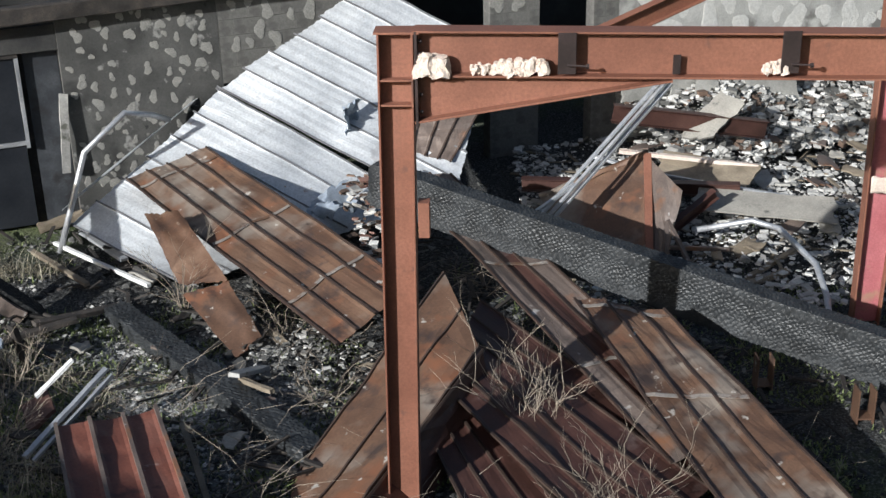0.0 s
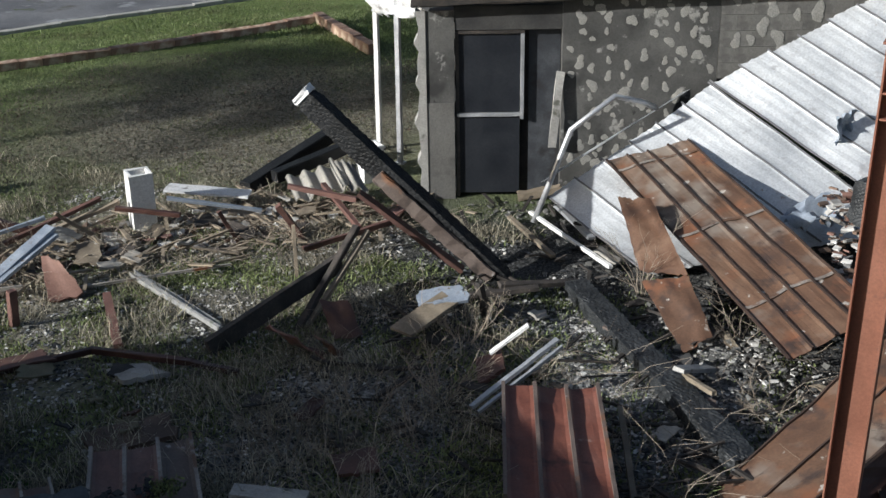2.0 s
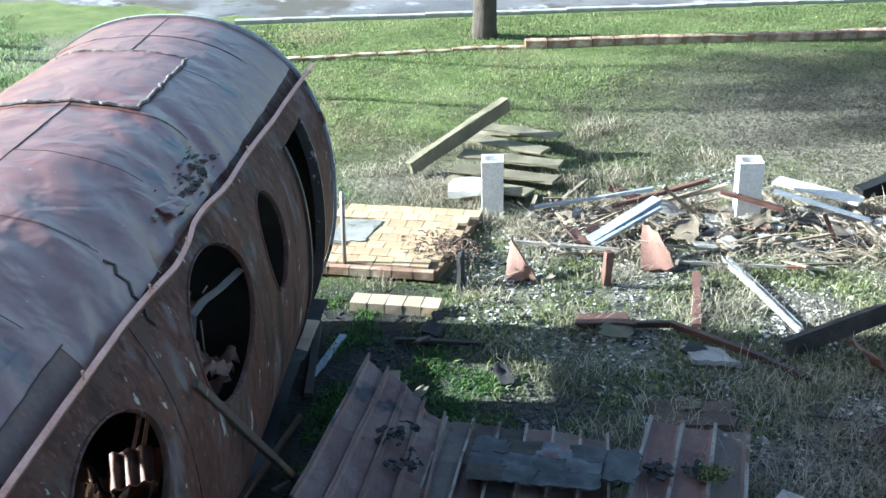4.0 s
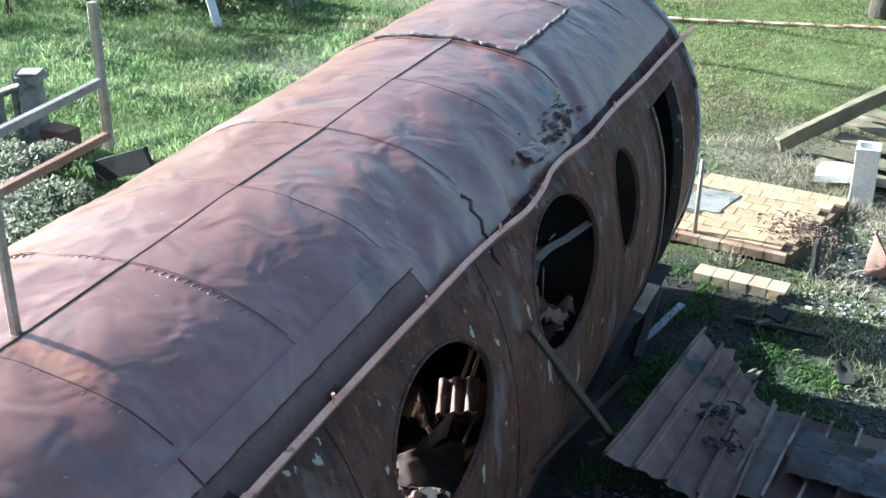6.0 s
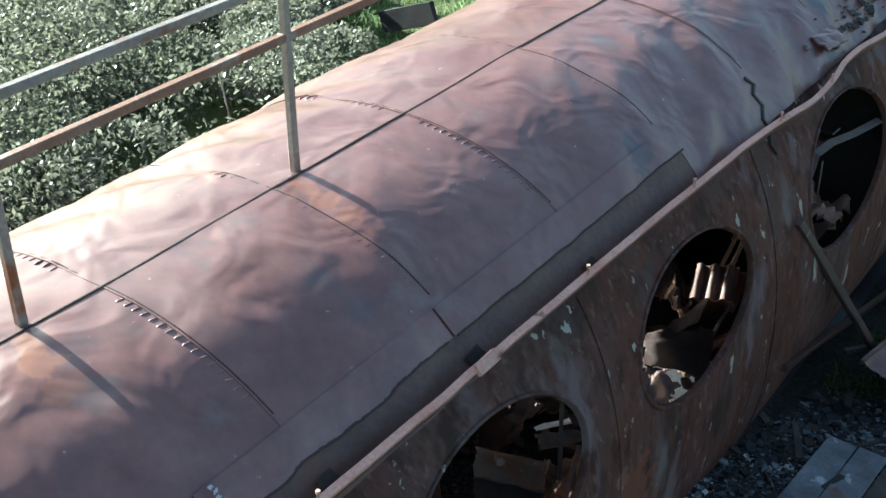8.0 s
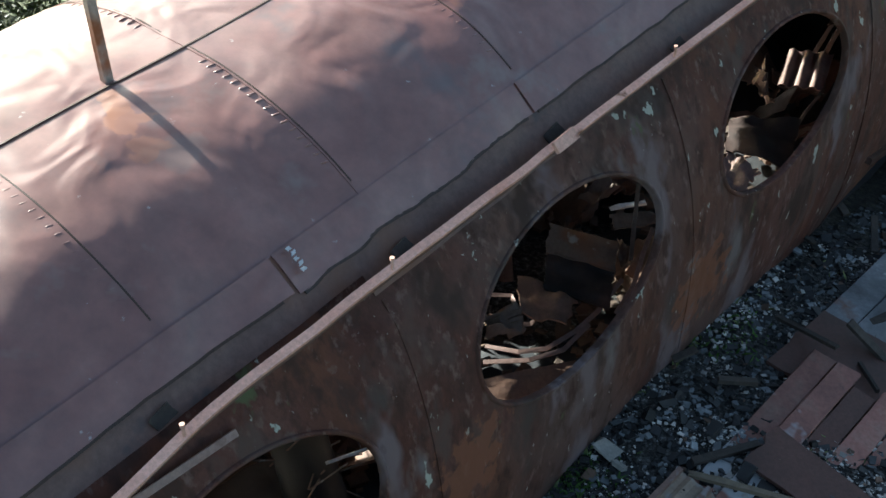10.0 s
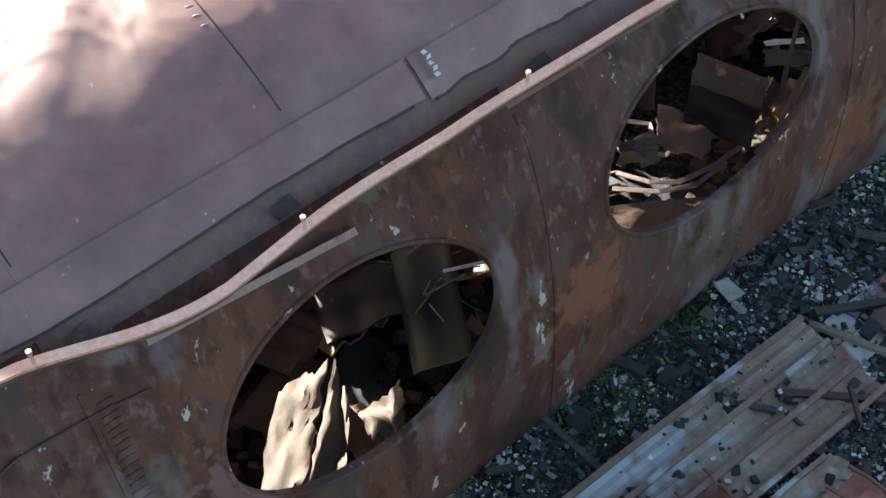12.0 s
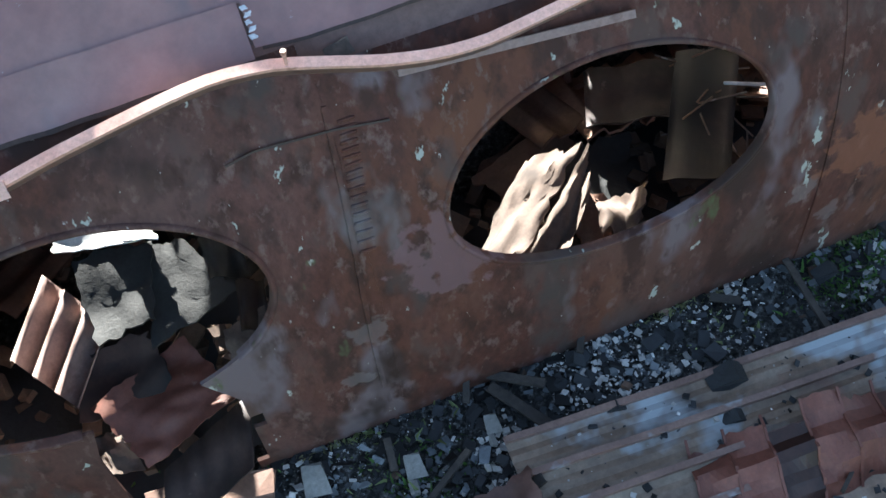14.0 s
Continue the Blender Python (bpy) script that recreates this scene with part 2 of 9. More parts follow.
M_panelblue = surface("scorched_blue_grey_board", [(0.012, 0.013, 0.016), (0.032, 0.036, 0.043), (0.09, 0.096, 0.106)], 1.4, 45, (0.6, 0.85), 0.0, 0.25, 0.005,
                      spots=[(2.2, 0.55, 0.63, (0.02, 0.02, 0.022))])
M_dab = surface("plaster_dabs", [(0.2, 0.196, 0.18), (0.38, 0.37, 0.34)], 3, 50, (0.8, 0.95), 0.0, 0.5, 0.01)
M_farplaster = surface("pale_far_plaster", [(0.3, 0.295, 0.28), (0.44, 0.435, 0.415), (0.55, 0.545, 0.52)], 1.6, 50, (0.8, 0.95), 0.0, 0.4, 0.008, spots=[(1.5, 0.56, 0.64, (0.17, 0.165, 0.155))])
M_patch = surface("white_plaster_patch", [(0.48, 0.475, 0.45), (0.7, 0.69, 0.66)], 3, 50, (0.8, 0.95), 0.0, 0.5, 0.01)
# soot on walls and boards; also serves as painted shade inside the hull
M_soot_shade = surface("soot_and_shade_black", [(0.012, 0.012, 0.012), (0.03, 0.03, 0.03), (0.06, 0.058, 0.055)], 2.0, 40, (0.7, 0.95), 0.0, 0.4, 0.01)
M_doorleaf = surface("slate_door_panel", [(0.012, 0.014, 0.019), (0.022, 0.025, 0.031)], 2.5, 30, (0.45, 0.65), 0.0, 0.1, 0.003, spec=0.3)
M_alu = surface("scorched_aluminium", [(0.42, 0.43, 0.45), (0.6, 0.61, 0.63)], 5, 50, (0.35, 0.55), 0.6, 0.15, 0.003, spots=[(9, 0.66, 0.74, (0.12, 0.11, 0.1))])
M_white = surface("white_paint", [(0.68, 0.67, 0.65), (0.8, 0.8, 0.78)], 4, 40, (0.5, 0.8), 0.0, 0.2, 0.004, spots=[(5, 0.66, 0.73, (0.4, 0.38, 0.35))])
M_white_wrap = surface("torn_white_cladding", [(0.6, 0.6, 0.6), (0.78, 0.78, 0.78)], 5, 40, (0.6, 0.9), 0.0, 0.3, 0.01, spots=[(4, 0.6, 0.68, (0.22, 0.21, 0.2))])
M_concrete = surface("old_concrete", [(0.24, 0.235, 0.22), (0.36, 0.35, 0.33), (0.45, 0.44, 0.41)], 3, 50, (0.8, 0.95), 0.0, 0.5, 0.008, spots=[(4, 0.62, 0.7, (0.12, 0.12, 0.1))], vary=0.15)
M_mossstone = surface("mossy_balustrade_stone", [(0.19, 0.19, 0.185), (0.34, 0.34, 0.33)], 4, 50, (0.8, 0.95), 0.0, 0.5, 0.01, spots=[(5, 0.54, 0.66, (0.1, 0.12, 0.07))])
M_paver = surface("ochre_paver", [(0.38, 0.268, 0.155), (0.48, 0.362, 0.23)], 3, 50, (0.7, 0.9), 0.0, 0.3, 0.004, spots=[(4, 0.62, 0.72, (0.3, 0.26, 0.2)), (1.6, 0.58, 0.66, (0.22, 0.19, 0.14))], vary=0.2)
M_tanbrick = surface("pale_tan_brick", [(0.36, 0.29, 0.2), (0.48, 0.4, 0.29)], 3, 50, (0.75, 0.95), 0.0, 0.3, 0.005, vary=0.12)
M_grout = surface("paver_joint", [(0.15, 0.1, 0.055), (0.22, 0.16, 0.1)], 8, 60, (0.85, 0.98), 0.0, 0.4, 0.005)
M_kerb = surface("brick_kerb", [(0.24, 0.14, 0.095), (0.36, 0.24, 0.17)], 2.5, 50, (0.75, 0.95), 0.0, 0.4, 0.006, spots=[(2.0, 0.56, 0.66, (0.5, 0.4, 0.3))], vary=0.25)
M_pale_kerb = surface("pale_kerb", [(0.3, 0.295, 0.27), (0.46, 0.45, 0.42)], 2, 50, (0.75, 0.95), 0.0, 0.3, 0.006, spots=[(1.2, 0.55, 0.64, (0.16, 0.17, 0.1))])
M_road = surface("worn_asphalt", [(0.075, 0.077, 0.085), (0.13, 0.134, 0.145), (0.2, 0.205, 0.215)], 0.5, 24, (0.7, 0.92), 0.0, 0.3, 0.01,
                 spots=[(0.45, 0.54, 0.6, (0.07, 0.065, 0.055)), (0.9, 0.6, 0.66, (0.26, 0.27, 0.28)), (1.2, 0.64, 0.7, (0.06, 0.075, 0.03))])
M_bitumen = surface("burnt_bitumen", [(0.02, 0.022, 0.025), (0.05, 0.055, 0.06), (0.1, 0.105, 0.11)], 4, 40, (0.6, 0.85), 0.0, 0.4, 0.008, vary=0.3)
M_flaked = surface("flaked_red_paint", [(0.18, 0.08, 0.065), (0.27, 0.125, 0.1), (0.27, 0.19, 0.155)], 4, 40, (0.5, 0.8), 0.0, 0.3, 0.006,
                   spots=[(2.1, 0.55, 0.6, (0.5, 0.52, 0.54)), (3.4, 0.6, 0.66, (0.04, 0.042, 0.045))], vary=0.25)
M_scorched = surface("scorched_grey_sheet", [(0.05, 0.052, 0.058), (0.13, 0.14, 0.155), (0.22, 0.23, 0.245)], 3, 40, (0.5, 0.8), 0.1, 0.3, 0.006,
                     spots=[(2.6, 0.6, 0.68, (0.15, 0.07, 0.05)), (5.0, 0.64, 0.7, (0.42, 0.43, 0.44))], vary=0.25)
M_grooved = surface("stained_panelling", [(0.09, 0.068, 0.055), (0.22, 0.155, 0.11), (0.32, 0.26, 0.2)], 2.2, 40, (0.45, 0.7), 0.0, 0.25, 0.005,
                    spots=[(2.4, 0.55, 0.64, (0.34, 0.37, 0.39)), (1.7, 0.6, 0.68, (0.19, 0.085, 0.06))], vary=0.3)
M_pinkedge = surface("worn_pink_panel_edge", [(0.14, 0.085, 0.068), (0.26, 0.17, 0.14)], 5, 50, (0.45, 0.7), 0.1, 0.2, 0.004, spots=[(4, 0.58, 0.66, (0.32, 0.34, 0.36))])
M_dust = surface("dusty_inner_panel", [(0.06, 0.038, 0.029), (0.12, 0.082, 0.063), (0.18, 0.128, 0.1)], 3, 45, (0.7, 0.9), 0.0, 0.3, 0.006, spots=[(3, 0.6, 0.7, (0.07, 0.05, 0.04))], vary=0.15)
M_tile = surface("brown_clay_tile", [(0.11, 0.062, 0.045), (0.18, 0.1, 0.07), (0.25, 0.15, 0.1)], 3, 50, (0.6, 0.85), 0.0, 0.3, 0.006, spots=[(3, 0.62, 0.72, (0.05, 0.04, 0.036))], vary=0.3)
M_redtile = surface("red_brown_fragment", [(0.07, 0.036, 0.028), (0.15, 0.075, 0.06)], 2.2, 50, (0.5, 0.75), 0.0, 0.3, 0.006, vary=0.25)
M_redsheet = surface("rust_red_sheet", [(0.1, 0.036, 0.026), (0.17, 0.062, 0.042), (0.2, 0.09, 0.068)], 2.4, 45, (0.4, 0.62), 0.05, 0.25, 0.005, spots=[(3.0, 0.6, 0.68, (0.07, 0.03, 0.024)), (7.0, 0.66, 0.72, (0.26, 0.17, 0.14))], vary=0.15)
M_pinktile = surface("terracotta_slab", [(0.16, 0.082, 0.062), (0.23, 0.13, 0.1)], 3, 50, (0.6, 0.85), 0.0, 0.3, 0.006, vary=0.15)
M_fibre = surface("fibre_cement_sheet", [(0.24, 0.225, 0.2), (0.36, 0.34, 0.3)], 4, 50, (0.8, 0.95), 0.0, 0.3, 0.006, spots=[(5, 0.6, 0.7, (0.1, 0.1, 0.09))])
M_rubble = surface("mixed_rubble", [(0.05, 0.049, 0.048), (0.11, 0.108, 0.1), (0.19, 0.185, 0.17)], 1.6, 30, (0.75, 0.95), 0.0, 0.5, 0.01, vary=0.55, island=True)
M_rubble_pale = surface("pale_plaster_rubble", [(0.3, 0.29, 0.275), (0.6, 0.59, 0.56)], 2.0, 30, (0.8, 0.95), 0.0, 0.5, 0.01, vary=0.5, island=True,
                        spots=[(1.2, 0.58, 0.66, (0.2, 0.185, 0.165))])
M_rubble_brown = surface("brown_rubble", [(0.07, 0.048, 0.036), (0.16, 0.105, 0.075)], 2.0, 30, (0.75, 0.95), 0.0, 0.5, 0.01, vary=0.5, island=True)
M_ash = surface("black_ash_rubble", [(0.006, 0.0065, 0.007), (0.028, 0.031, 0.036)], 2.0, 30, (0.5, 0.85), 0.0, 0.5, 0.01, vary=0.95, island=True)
M_grass = surface("grass_blades", [(0.1, 0.135, 0.048), (0.19, 0.245, 0.095), (0.33, 0.36, 0.19)], 0.55, 8, (0.5, 0.75), 0.0, 0.0, 0.01, vary=0.45, island=True, thin=0.5,
                  spots=[(0.9, 0.54, 0.66, (0.11, 0.115, 0.055)), (0.35, 0.55, 0.66, (0.27, 0.25, 0.15)), (2.2, 0.6, 0.7, (0.065, 0.085, 0.03))])
M_turf = surface("rough_turf_blades", [(0.1, 0.165, 0.065), (0.22, 0.32, 0.135), (0.4, 0.46, 0.26)], 0.7, 8, (0.5, 0.75), 0.0, 0.0, 0.01, vary=0.45, island=True, thin=0.5,
                 spots=[(1.3, 0.53, 0.62, (0.06, 0.115, 0.05)), (0.5, 0.58, 0.68, (0.34, 0.34, 0.2))])
M_weed = surface("weed_leaves", [(0.11, 0.14, 0.05), (0.24, 0.28, 0.12)], 0.9, 8, (0.5, 0.75), 0.0, 0.0, 0.01, vary=0.75, island=True, thin=0.4)
M_weedbright = surface("fresh_weed_leaves", [(0.05, 0.12, 0.022), (0.1, 0.2, 0.045)], 3.0, 8, (0.5, 0.75), 0.0, 0.0, 0.01, vary=0.4, island=True, thin=0.45)
M_bankgrit = surface("blue_grey_grit", [(0.04, 0.046, 0.05), (0.12, 0.134, 0.145), (0.26, 0.28, 0.29)], 3.0, 30, (0.6, 0.9), 0.0, 0.5, 0.01, vary=0.75, island=True)
M_straw = surface("dry_grass", [(0.26, 0.235, 0.17), (0.46, 0.425, 0.33)], 0.9, 8, (0.7, 0.9), 0.0, 0.0, 0.01, vary=0.75, island=True, thin=0.4)
M_deadgrass = surface("dead_lawn_grass", [(0.11, 0.1, 0.072), (0.215, 0.2, 0.15)], 0.9, 8, (0.7, 0.9), 0.0, 0.0, 0.01, vary=0.45, island=True, thin=0.35,
                      spots=[(0.8, 0.52, 0.64, (0.14, 0.155, 0.075)), (2.0, 0.58, 0.68, (0.075, 0.07, 0.05))])
M_bushleaf = surface("evergreen_leaves", [(0.13, 0.15, 0.1), (0.21, 0.23, 0.165), (0.31, 0.33, 0.26)], 0.9, 8, (0.3, 0.45), 0.0, 0.0, 0.01, vary=0.4, island=True, thin=0.5)
M_needle = surface("conifer_sprays", [(0.022, 0.045, 0.012), (0.05, 0.08, 0.022), (0.1, 0.085, 0.045)], 0.7, 8, (0.5, 0.7), 0.0, 0.0, 0.01, vary=0.4, island=True, thin=0.35)
M_bark = surface("grey_brown_bark", [(0.045, 0.037, 0.03), (0.12, 0.098, 0.08)], 9, 22, (0.8, 0.95), 0.0, 1.0, 0.05, stretch=(1, 1, 0.3))
M_twig = surface("dead_twigs", [(0.25, 0.205, 0.155), (0.4, 0.34, 0.27)], 4, 30, (0.7, 0.9), 0.0, 0.0, 0.01, vary=0.25)
M_blueboard = surface("dark_teal_board", [(0.02, 0.05, 0.06), (0.035, 0.07, 0.08)], 3, 40, (0.5, 0.7), 0.0, 0.1, 0.003)
M_galv = surface("dull_galvanised_tube", [(0.27, 0.25, 0.225), (0.4, 0.37, 0.335)], 5, 50, (0.4, 0.6), 0.3, 0.15, 0.003, spots=[(3.0, 0.56, 0.66, (0.24, 0.1, 0.045))])
M_galv_rust = surface("rusted_tube", [(0.3, 0.2, 0.15), (0.26, 0.12, 0.07)], 6, 50, (0.55, 0.75), 0.1, 0.2, 0.003, spots=[(4.0, 0.58, 0.66, (0.36, 0.3, 0.26))])
M_bluegrey = surface("blue_grey_metal_strip", [(0.24, 0.28, 0.34), (0.4, 0.45, 0.52)], 4, 50, (0.4, 0.6), 0.3, 0.15, 0.003, spots=[(6, 0.62, 0.7, (0.2, 0.16, 0.13))])


def ground_material():
    """Earth, gravel and turf mixed by broad irregular patches laid out over the plot."""
    m = bpy.data.materials.new("ground_cover")
    m.use_nodes = True
    n, l = m.node_tree.nodes, m.node_tree.links
    bsdf = n["Principled BSDF"]
    tc = n.new("ShaderNodeTexCoord")

    def noise_tex(scale, detail=6.0):
        t = n.new("ShaderNodeTexNoise")
        t.inputs["Scale"].default_value, t.inputs["Detail"].default_value, t.inputs["Roughness"].default_value = scale, detail, 0.65
        l.new(tc.outputs["Object"], t.inputs["Vector"])
        return t.outputs["Fac"]

    def ramp(fac, stops):
        r = n.new("ShaderNodeValToRGB")
        e = r.color_ramp.elements
        while len(e) < len(stops):
            e.new(0.5)
        for i, (p, c) in enumerate(stops):
            e[i].position, e[i].color = p, (*c, 1)
        l.new(fac, r.inputs["Fac"])
        return r.outputs["Color"]

    def patch(x, y, radius, soft, wobble):
        """1 inside an irregular round patch, 0 outside."""
        d = n.new("ShaderNodeVectorMath")
        d.operation = "DISTANCE"
        flat = n.new("ShaderNodeVectorMath")
        flat.operation = "MULTIPLY"
        flat.inputs[1].default_value = (1, 1, 0)
        l.new(tc.outputs["Object"], flat.inputs[0])
        l.new(flat.outputs[0], d.inputs[0])
        d.inputs[1].default_value = (x, y, 0)
        w = n.new("ShaderNodeMath")
        w.operation = "MULTIPLY_ADD"
        l.new(noise_tex(0.8), w.inputs[0])
        w.inputs[1].default_value = wobble
        l.new(d.outputs["Value"], w.inputs[2])
        r = n.new("ShaderNodeMapRange")
        r.inputs["From Min"].default_value, r.inputs["From Max"].default_value = radius + soft + wobble / 2, radius - soft + wobble / 2
        l.new(w.outputs[0], r.inputs["Value"])
        return r.outputs["Result"]

    def mix(fac, a, b):
        x = n.new("ShaderNodeMix")
        x.data_type = "RGBA"
        l.new(fac, x.inputs["Factor"])
        l.new(a, x.inputs["A"])
        l.new(b, x.inputs["B"])
        return x.outputs["Result"]

    def most(a, b):
        x = n.new("ShaderNodeMath")
        x.operation = "MAXIMUM"
        l.new(a, x.inputs[0])
        l.new(b, x.inputs[1])
        return x.outputs[0]

    turf = ramp(noise_tex(1.3), [(0.3, (0.075, 0.1, 0.025)), (0.5, (0.12, 0.17, 0.04)), (0.7, (0.17, 0.19, 0.07))])
    gravel = ramp(noise_tex(14, 8), [(0.3, (0.06, 0.056, 0.04)), (0.46, (0.15, 0.14, 0.1)), (0.62, (0.28, 0.26, 0.205)), (0.75, (0.13, 0.15, 0.07))])
    ash = ramp(noise_tex(38, 8), [(0.4, (0.008, 0.0085, 0.009)), (0.5, (0.04, 0.04, 0.039)), (0.58, (0.1, 0.1, 0.098)), (0.68, (0.26, 0.26, 0.25))])
    worn = most(most(most(patch(-22.8, 7.7, 1.5, 0.8, 2.0), patch(-18.6, 3.9, 1.2, 0.7, 2.0)), patch(-10.0, 15.6, 3.9, 1.8, 3.5)), most(patch(-7.6, 10.2, 3.2, 0.9, 2.0), most(patch(-12.3, 9.0, 1.3, 0.9, 2.0), patch(-5.6, 7.0, 2.6, 0.9, 2.0))))
    burnt = most(most(patch(-1.5, 10.0, 5.0, 1.0, 2.5), patch(7.0, 16.5, 4.5, 1.0, 2.0)), most(patch(3.5, 13.5, 6.0, 1.2, 2.5), most(most(patch(-9.0, 5.3, 1.4, 0.5, 1.0), patch(-7.6, 4.6, 1.3, 0.5, 1.0)), most(patch(-3.0, 1.0, 4.6, 0.8, 1.5), patch(-6.8, 5.0, 1.6, 0.8, 2.0)))))
    col = mix(worn, turf, gravel)
    col = mix(burnt, col, ash)
    pale = ramp(noise_tex(24, 8), [(0.36, (0.03, 0.03, 0.03)), (0.48, (0.18, 0.18, 0.175)), (0.6, (0.5, 0.5, 0.49))])
    col = mix(most(patch(-2.6, 9.6, 1.35, 0.7, 2.0), patch(-4.3, 8.4, 1.3, 0.9, 2.6)), col, pale)
    # cinders by the hull, toned near-black to deepen the shade there as well
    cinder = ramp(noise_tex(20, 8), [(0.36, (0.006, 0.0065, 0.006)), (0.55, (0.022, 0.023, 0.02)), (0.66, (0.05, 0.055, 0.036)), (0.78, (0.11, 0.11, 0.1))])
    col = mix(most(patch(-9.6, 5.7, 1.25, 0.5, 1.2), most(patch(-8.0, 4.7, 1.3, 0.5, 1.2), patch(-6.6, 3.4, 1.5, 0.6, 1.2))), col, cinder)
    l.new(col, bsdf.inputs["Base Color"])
    bsdf.inputs["Roughness"].default_value = 0.92
    bp = n.new("ShaderNodeBump")
    bp.inputs["Strength"].default_value, bp.inputs["Distance"].default_value = 1.0, 0.08
    l.new(noise_tex(22, 8), bp.inputs["Height"])
    l.new(bp.outputs["Normal"], bsdf.inputs["Normal"])
    return m


M_ground = ground_material()


def stain(m, places):
    """Stains of their own outline on a surface. places: centre, radius, colour, strength."""
    n, l = m.node_tree.nodes, m.node_tree.links
    bsdf = n["Principled BSDF"]
    pos = n.new("ShaderNodeNewGeometry").outputs["Position"]
    nz = n.new("ShaderNodeTexNoise")
    nz.inputs["Scale"].default_value, nz.inputs["Detail"].default_value = 13.0, 6.0
    l.new(pos, nz.inputs["Vector"])
    for at, r, c, k in places:
        d = n.new("ShaderNodeVectorMath")
        d.operation = "DISTANCE"
        l.new(pos, d.inputs[0])
        d.inputs[1].default_value = at
        w = n.new("ShaderNodeMath")
        w.operation = "MULTIPLY_ADD"
        l.new(nz.outputs["Fac"], w.inputs[0])
        w.inputs[1].default_value = r * 2.6
        l.new(d.outputs["Value"], w.inputs[2])
        mr = n.new("ShaderNodeMapRange")
        mr.inputs["From Min"].default_value, mr.inputs["From Max"].default_value = r * 2.12, r * 1.92
        mr.inputs["To Max"].default_value = k
        l.new(w.outputs[0], mr.inputs["Value"])
        mx = n.new("ShaderNodeMix")
        mx.data_type = "RGBA"
        old = bsdf.inputs["Base Color"].links[0].from_socket
        l.new(mr.outputs["Result"], mx.inputs["Factor"])
        l.new(old, mx.inputs["A"])
        mx.inputs["B"].default_value = (*c, 1)
        l.new(mx.outputs["Result"], bsdf.inputs["Base Color"])


# ---------------------------------------------------------------- builders
AX = Vector((-0.76459, 0.64451, 0.0))      # along the hull
SD = Vector((0.64451, 0.76459, 0.0))       # across the hull, towards the camera
HULL_O = SD * -3.2486
BANK = ((-30, 0.9), (-6, 1.0), (-1, 1.08), (1, 1.15), (3.6, 1.25), (4.5, 1.1), (5.9, 0.7), (7.4, 0.25), (9, 0.03), (11, 0.0), (80, 0.0))


def bank(y):
    for (y0, h0), (y1, h1) in zip(BANK, BANK[1:]):
        if y < y1:
            return h0 + (h1 - h0) * max(0.0, (y - y0) / (y1 - y0))
    return 0.0


def gz(x, y):
    """Height of the ground: a bank of debris slopes up against the hull."""
    yh = x * AX.x + y * AX.y
    uh = x * SD.x + y * SD.y + 3.2486
    h = 0.0
    if uh > 0:
        f = min(1.0, max(0.0, (5.6 - uh) / 3.0))
        h = bank(yh) * f * f * (3 - 2 * f)
    r = math.hypot(x, y)
    k = min(1.0, max(0.0, (30 - r) / 15))
    return h + k * (0.05 * noise.noise((x * 0.7, y * 0.7, 3.0)) + 0.025 * noise.noise((x * 2.3, y * 2.3, 7.0)))


def on(x, y, dz=0.0):
    return Vector((x, y, gz(x, y) + dz))


def mesh_of(name, verts, faces, mat, smooth=False):
    me = bpy.data.meshes.new(name)
    me.from_pydata([tuple(v) for v in verts], [], faces)
    me.materials.append(mat)
    if smooth:
        me.polygons.foreach_set("use_smooth", [True] * len(me.polygons))
    me.update()
    return me


def part(name, bm, mat, parent=None, label=""):
    """Links a bmesh, or a mesh, as one object, under a thing or a part."""
    if isinstance(bm, bmesh.types.BMesh):
        me = bpy.data.meshes.new(name)
        bm.to_mesh(me)
        bm.free()
        me.materials.append(mat)
    else:
        me = bm
    ob = new(name, me)
    if parent:
        ob.parent = parent
        ob.matrix_parent_inverse = placed(parent).inverted()
    if label:
        ob["label"] = label
    return ob


def placed(ob):
    """Where an object stands, parents counted in."""
    return placed(ob.parent) @ ob.matrix_parent_inverse @ ob.matrix_basis if ob.parent else ob.matrix_basis.copy()


def root(name, label, category, at=(0, 0, 0), group="", kind=""):
    """An Empty at the base of a thing; its parts are built in world metres and hang under it."""
    ob = new(name)
    ob.location = at
    ob.empty_display_size = 0.1
    return tagged(ob, label, category, group, kind)


def thing(name, me, mat, label, category, group="", kind=""):
    ob = part(name, me, mat)
    return tagged(ob, label, category, group, kind)


def axes_of(p0, p1, up=(0, 0, 1)):
    d = (Vector(p1) - Vector(p0)).normalized()
    s = d.cross(Vector(up))
    if s.length < 1e-3:
        s = d.cross(Vector((1, 0, 0)))
    s.normalize()
    return d, s, s.cross(d)


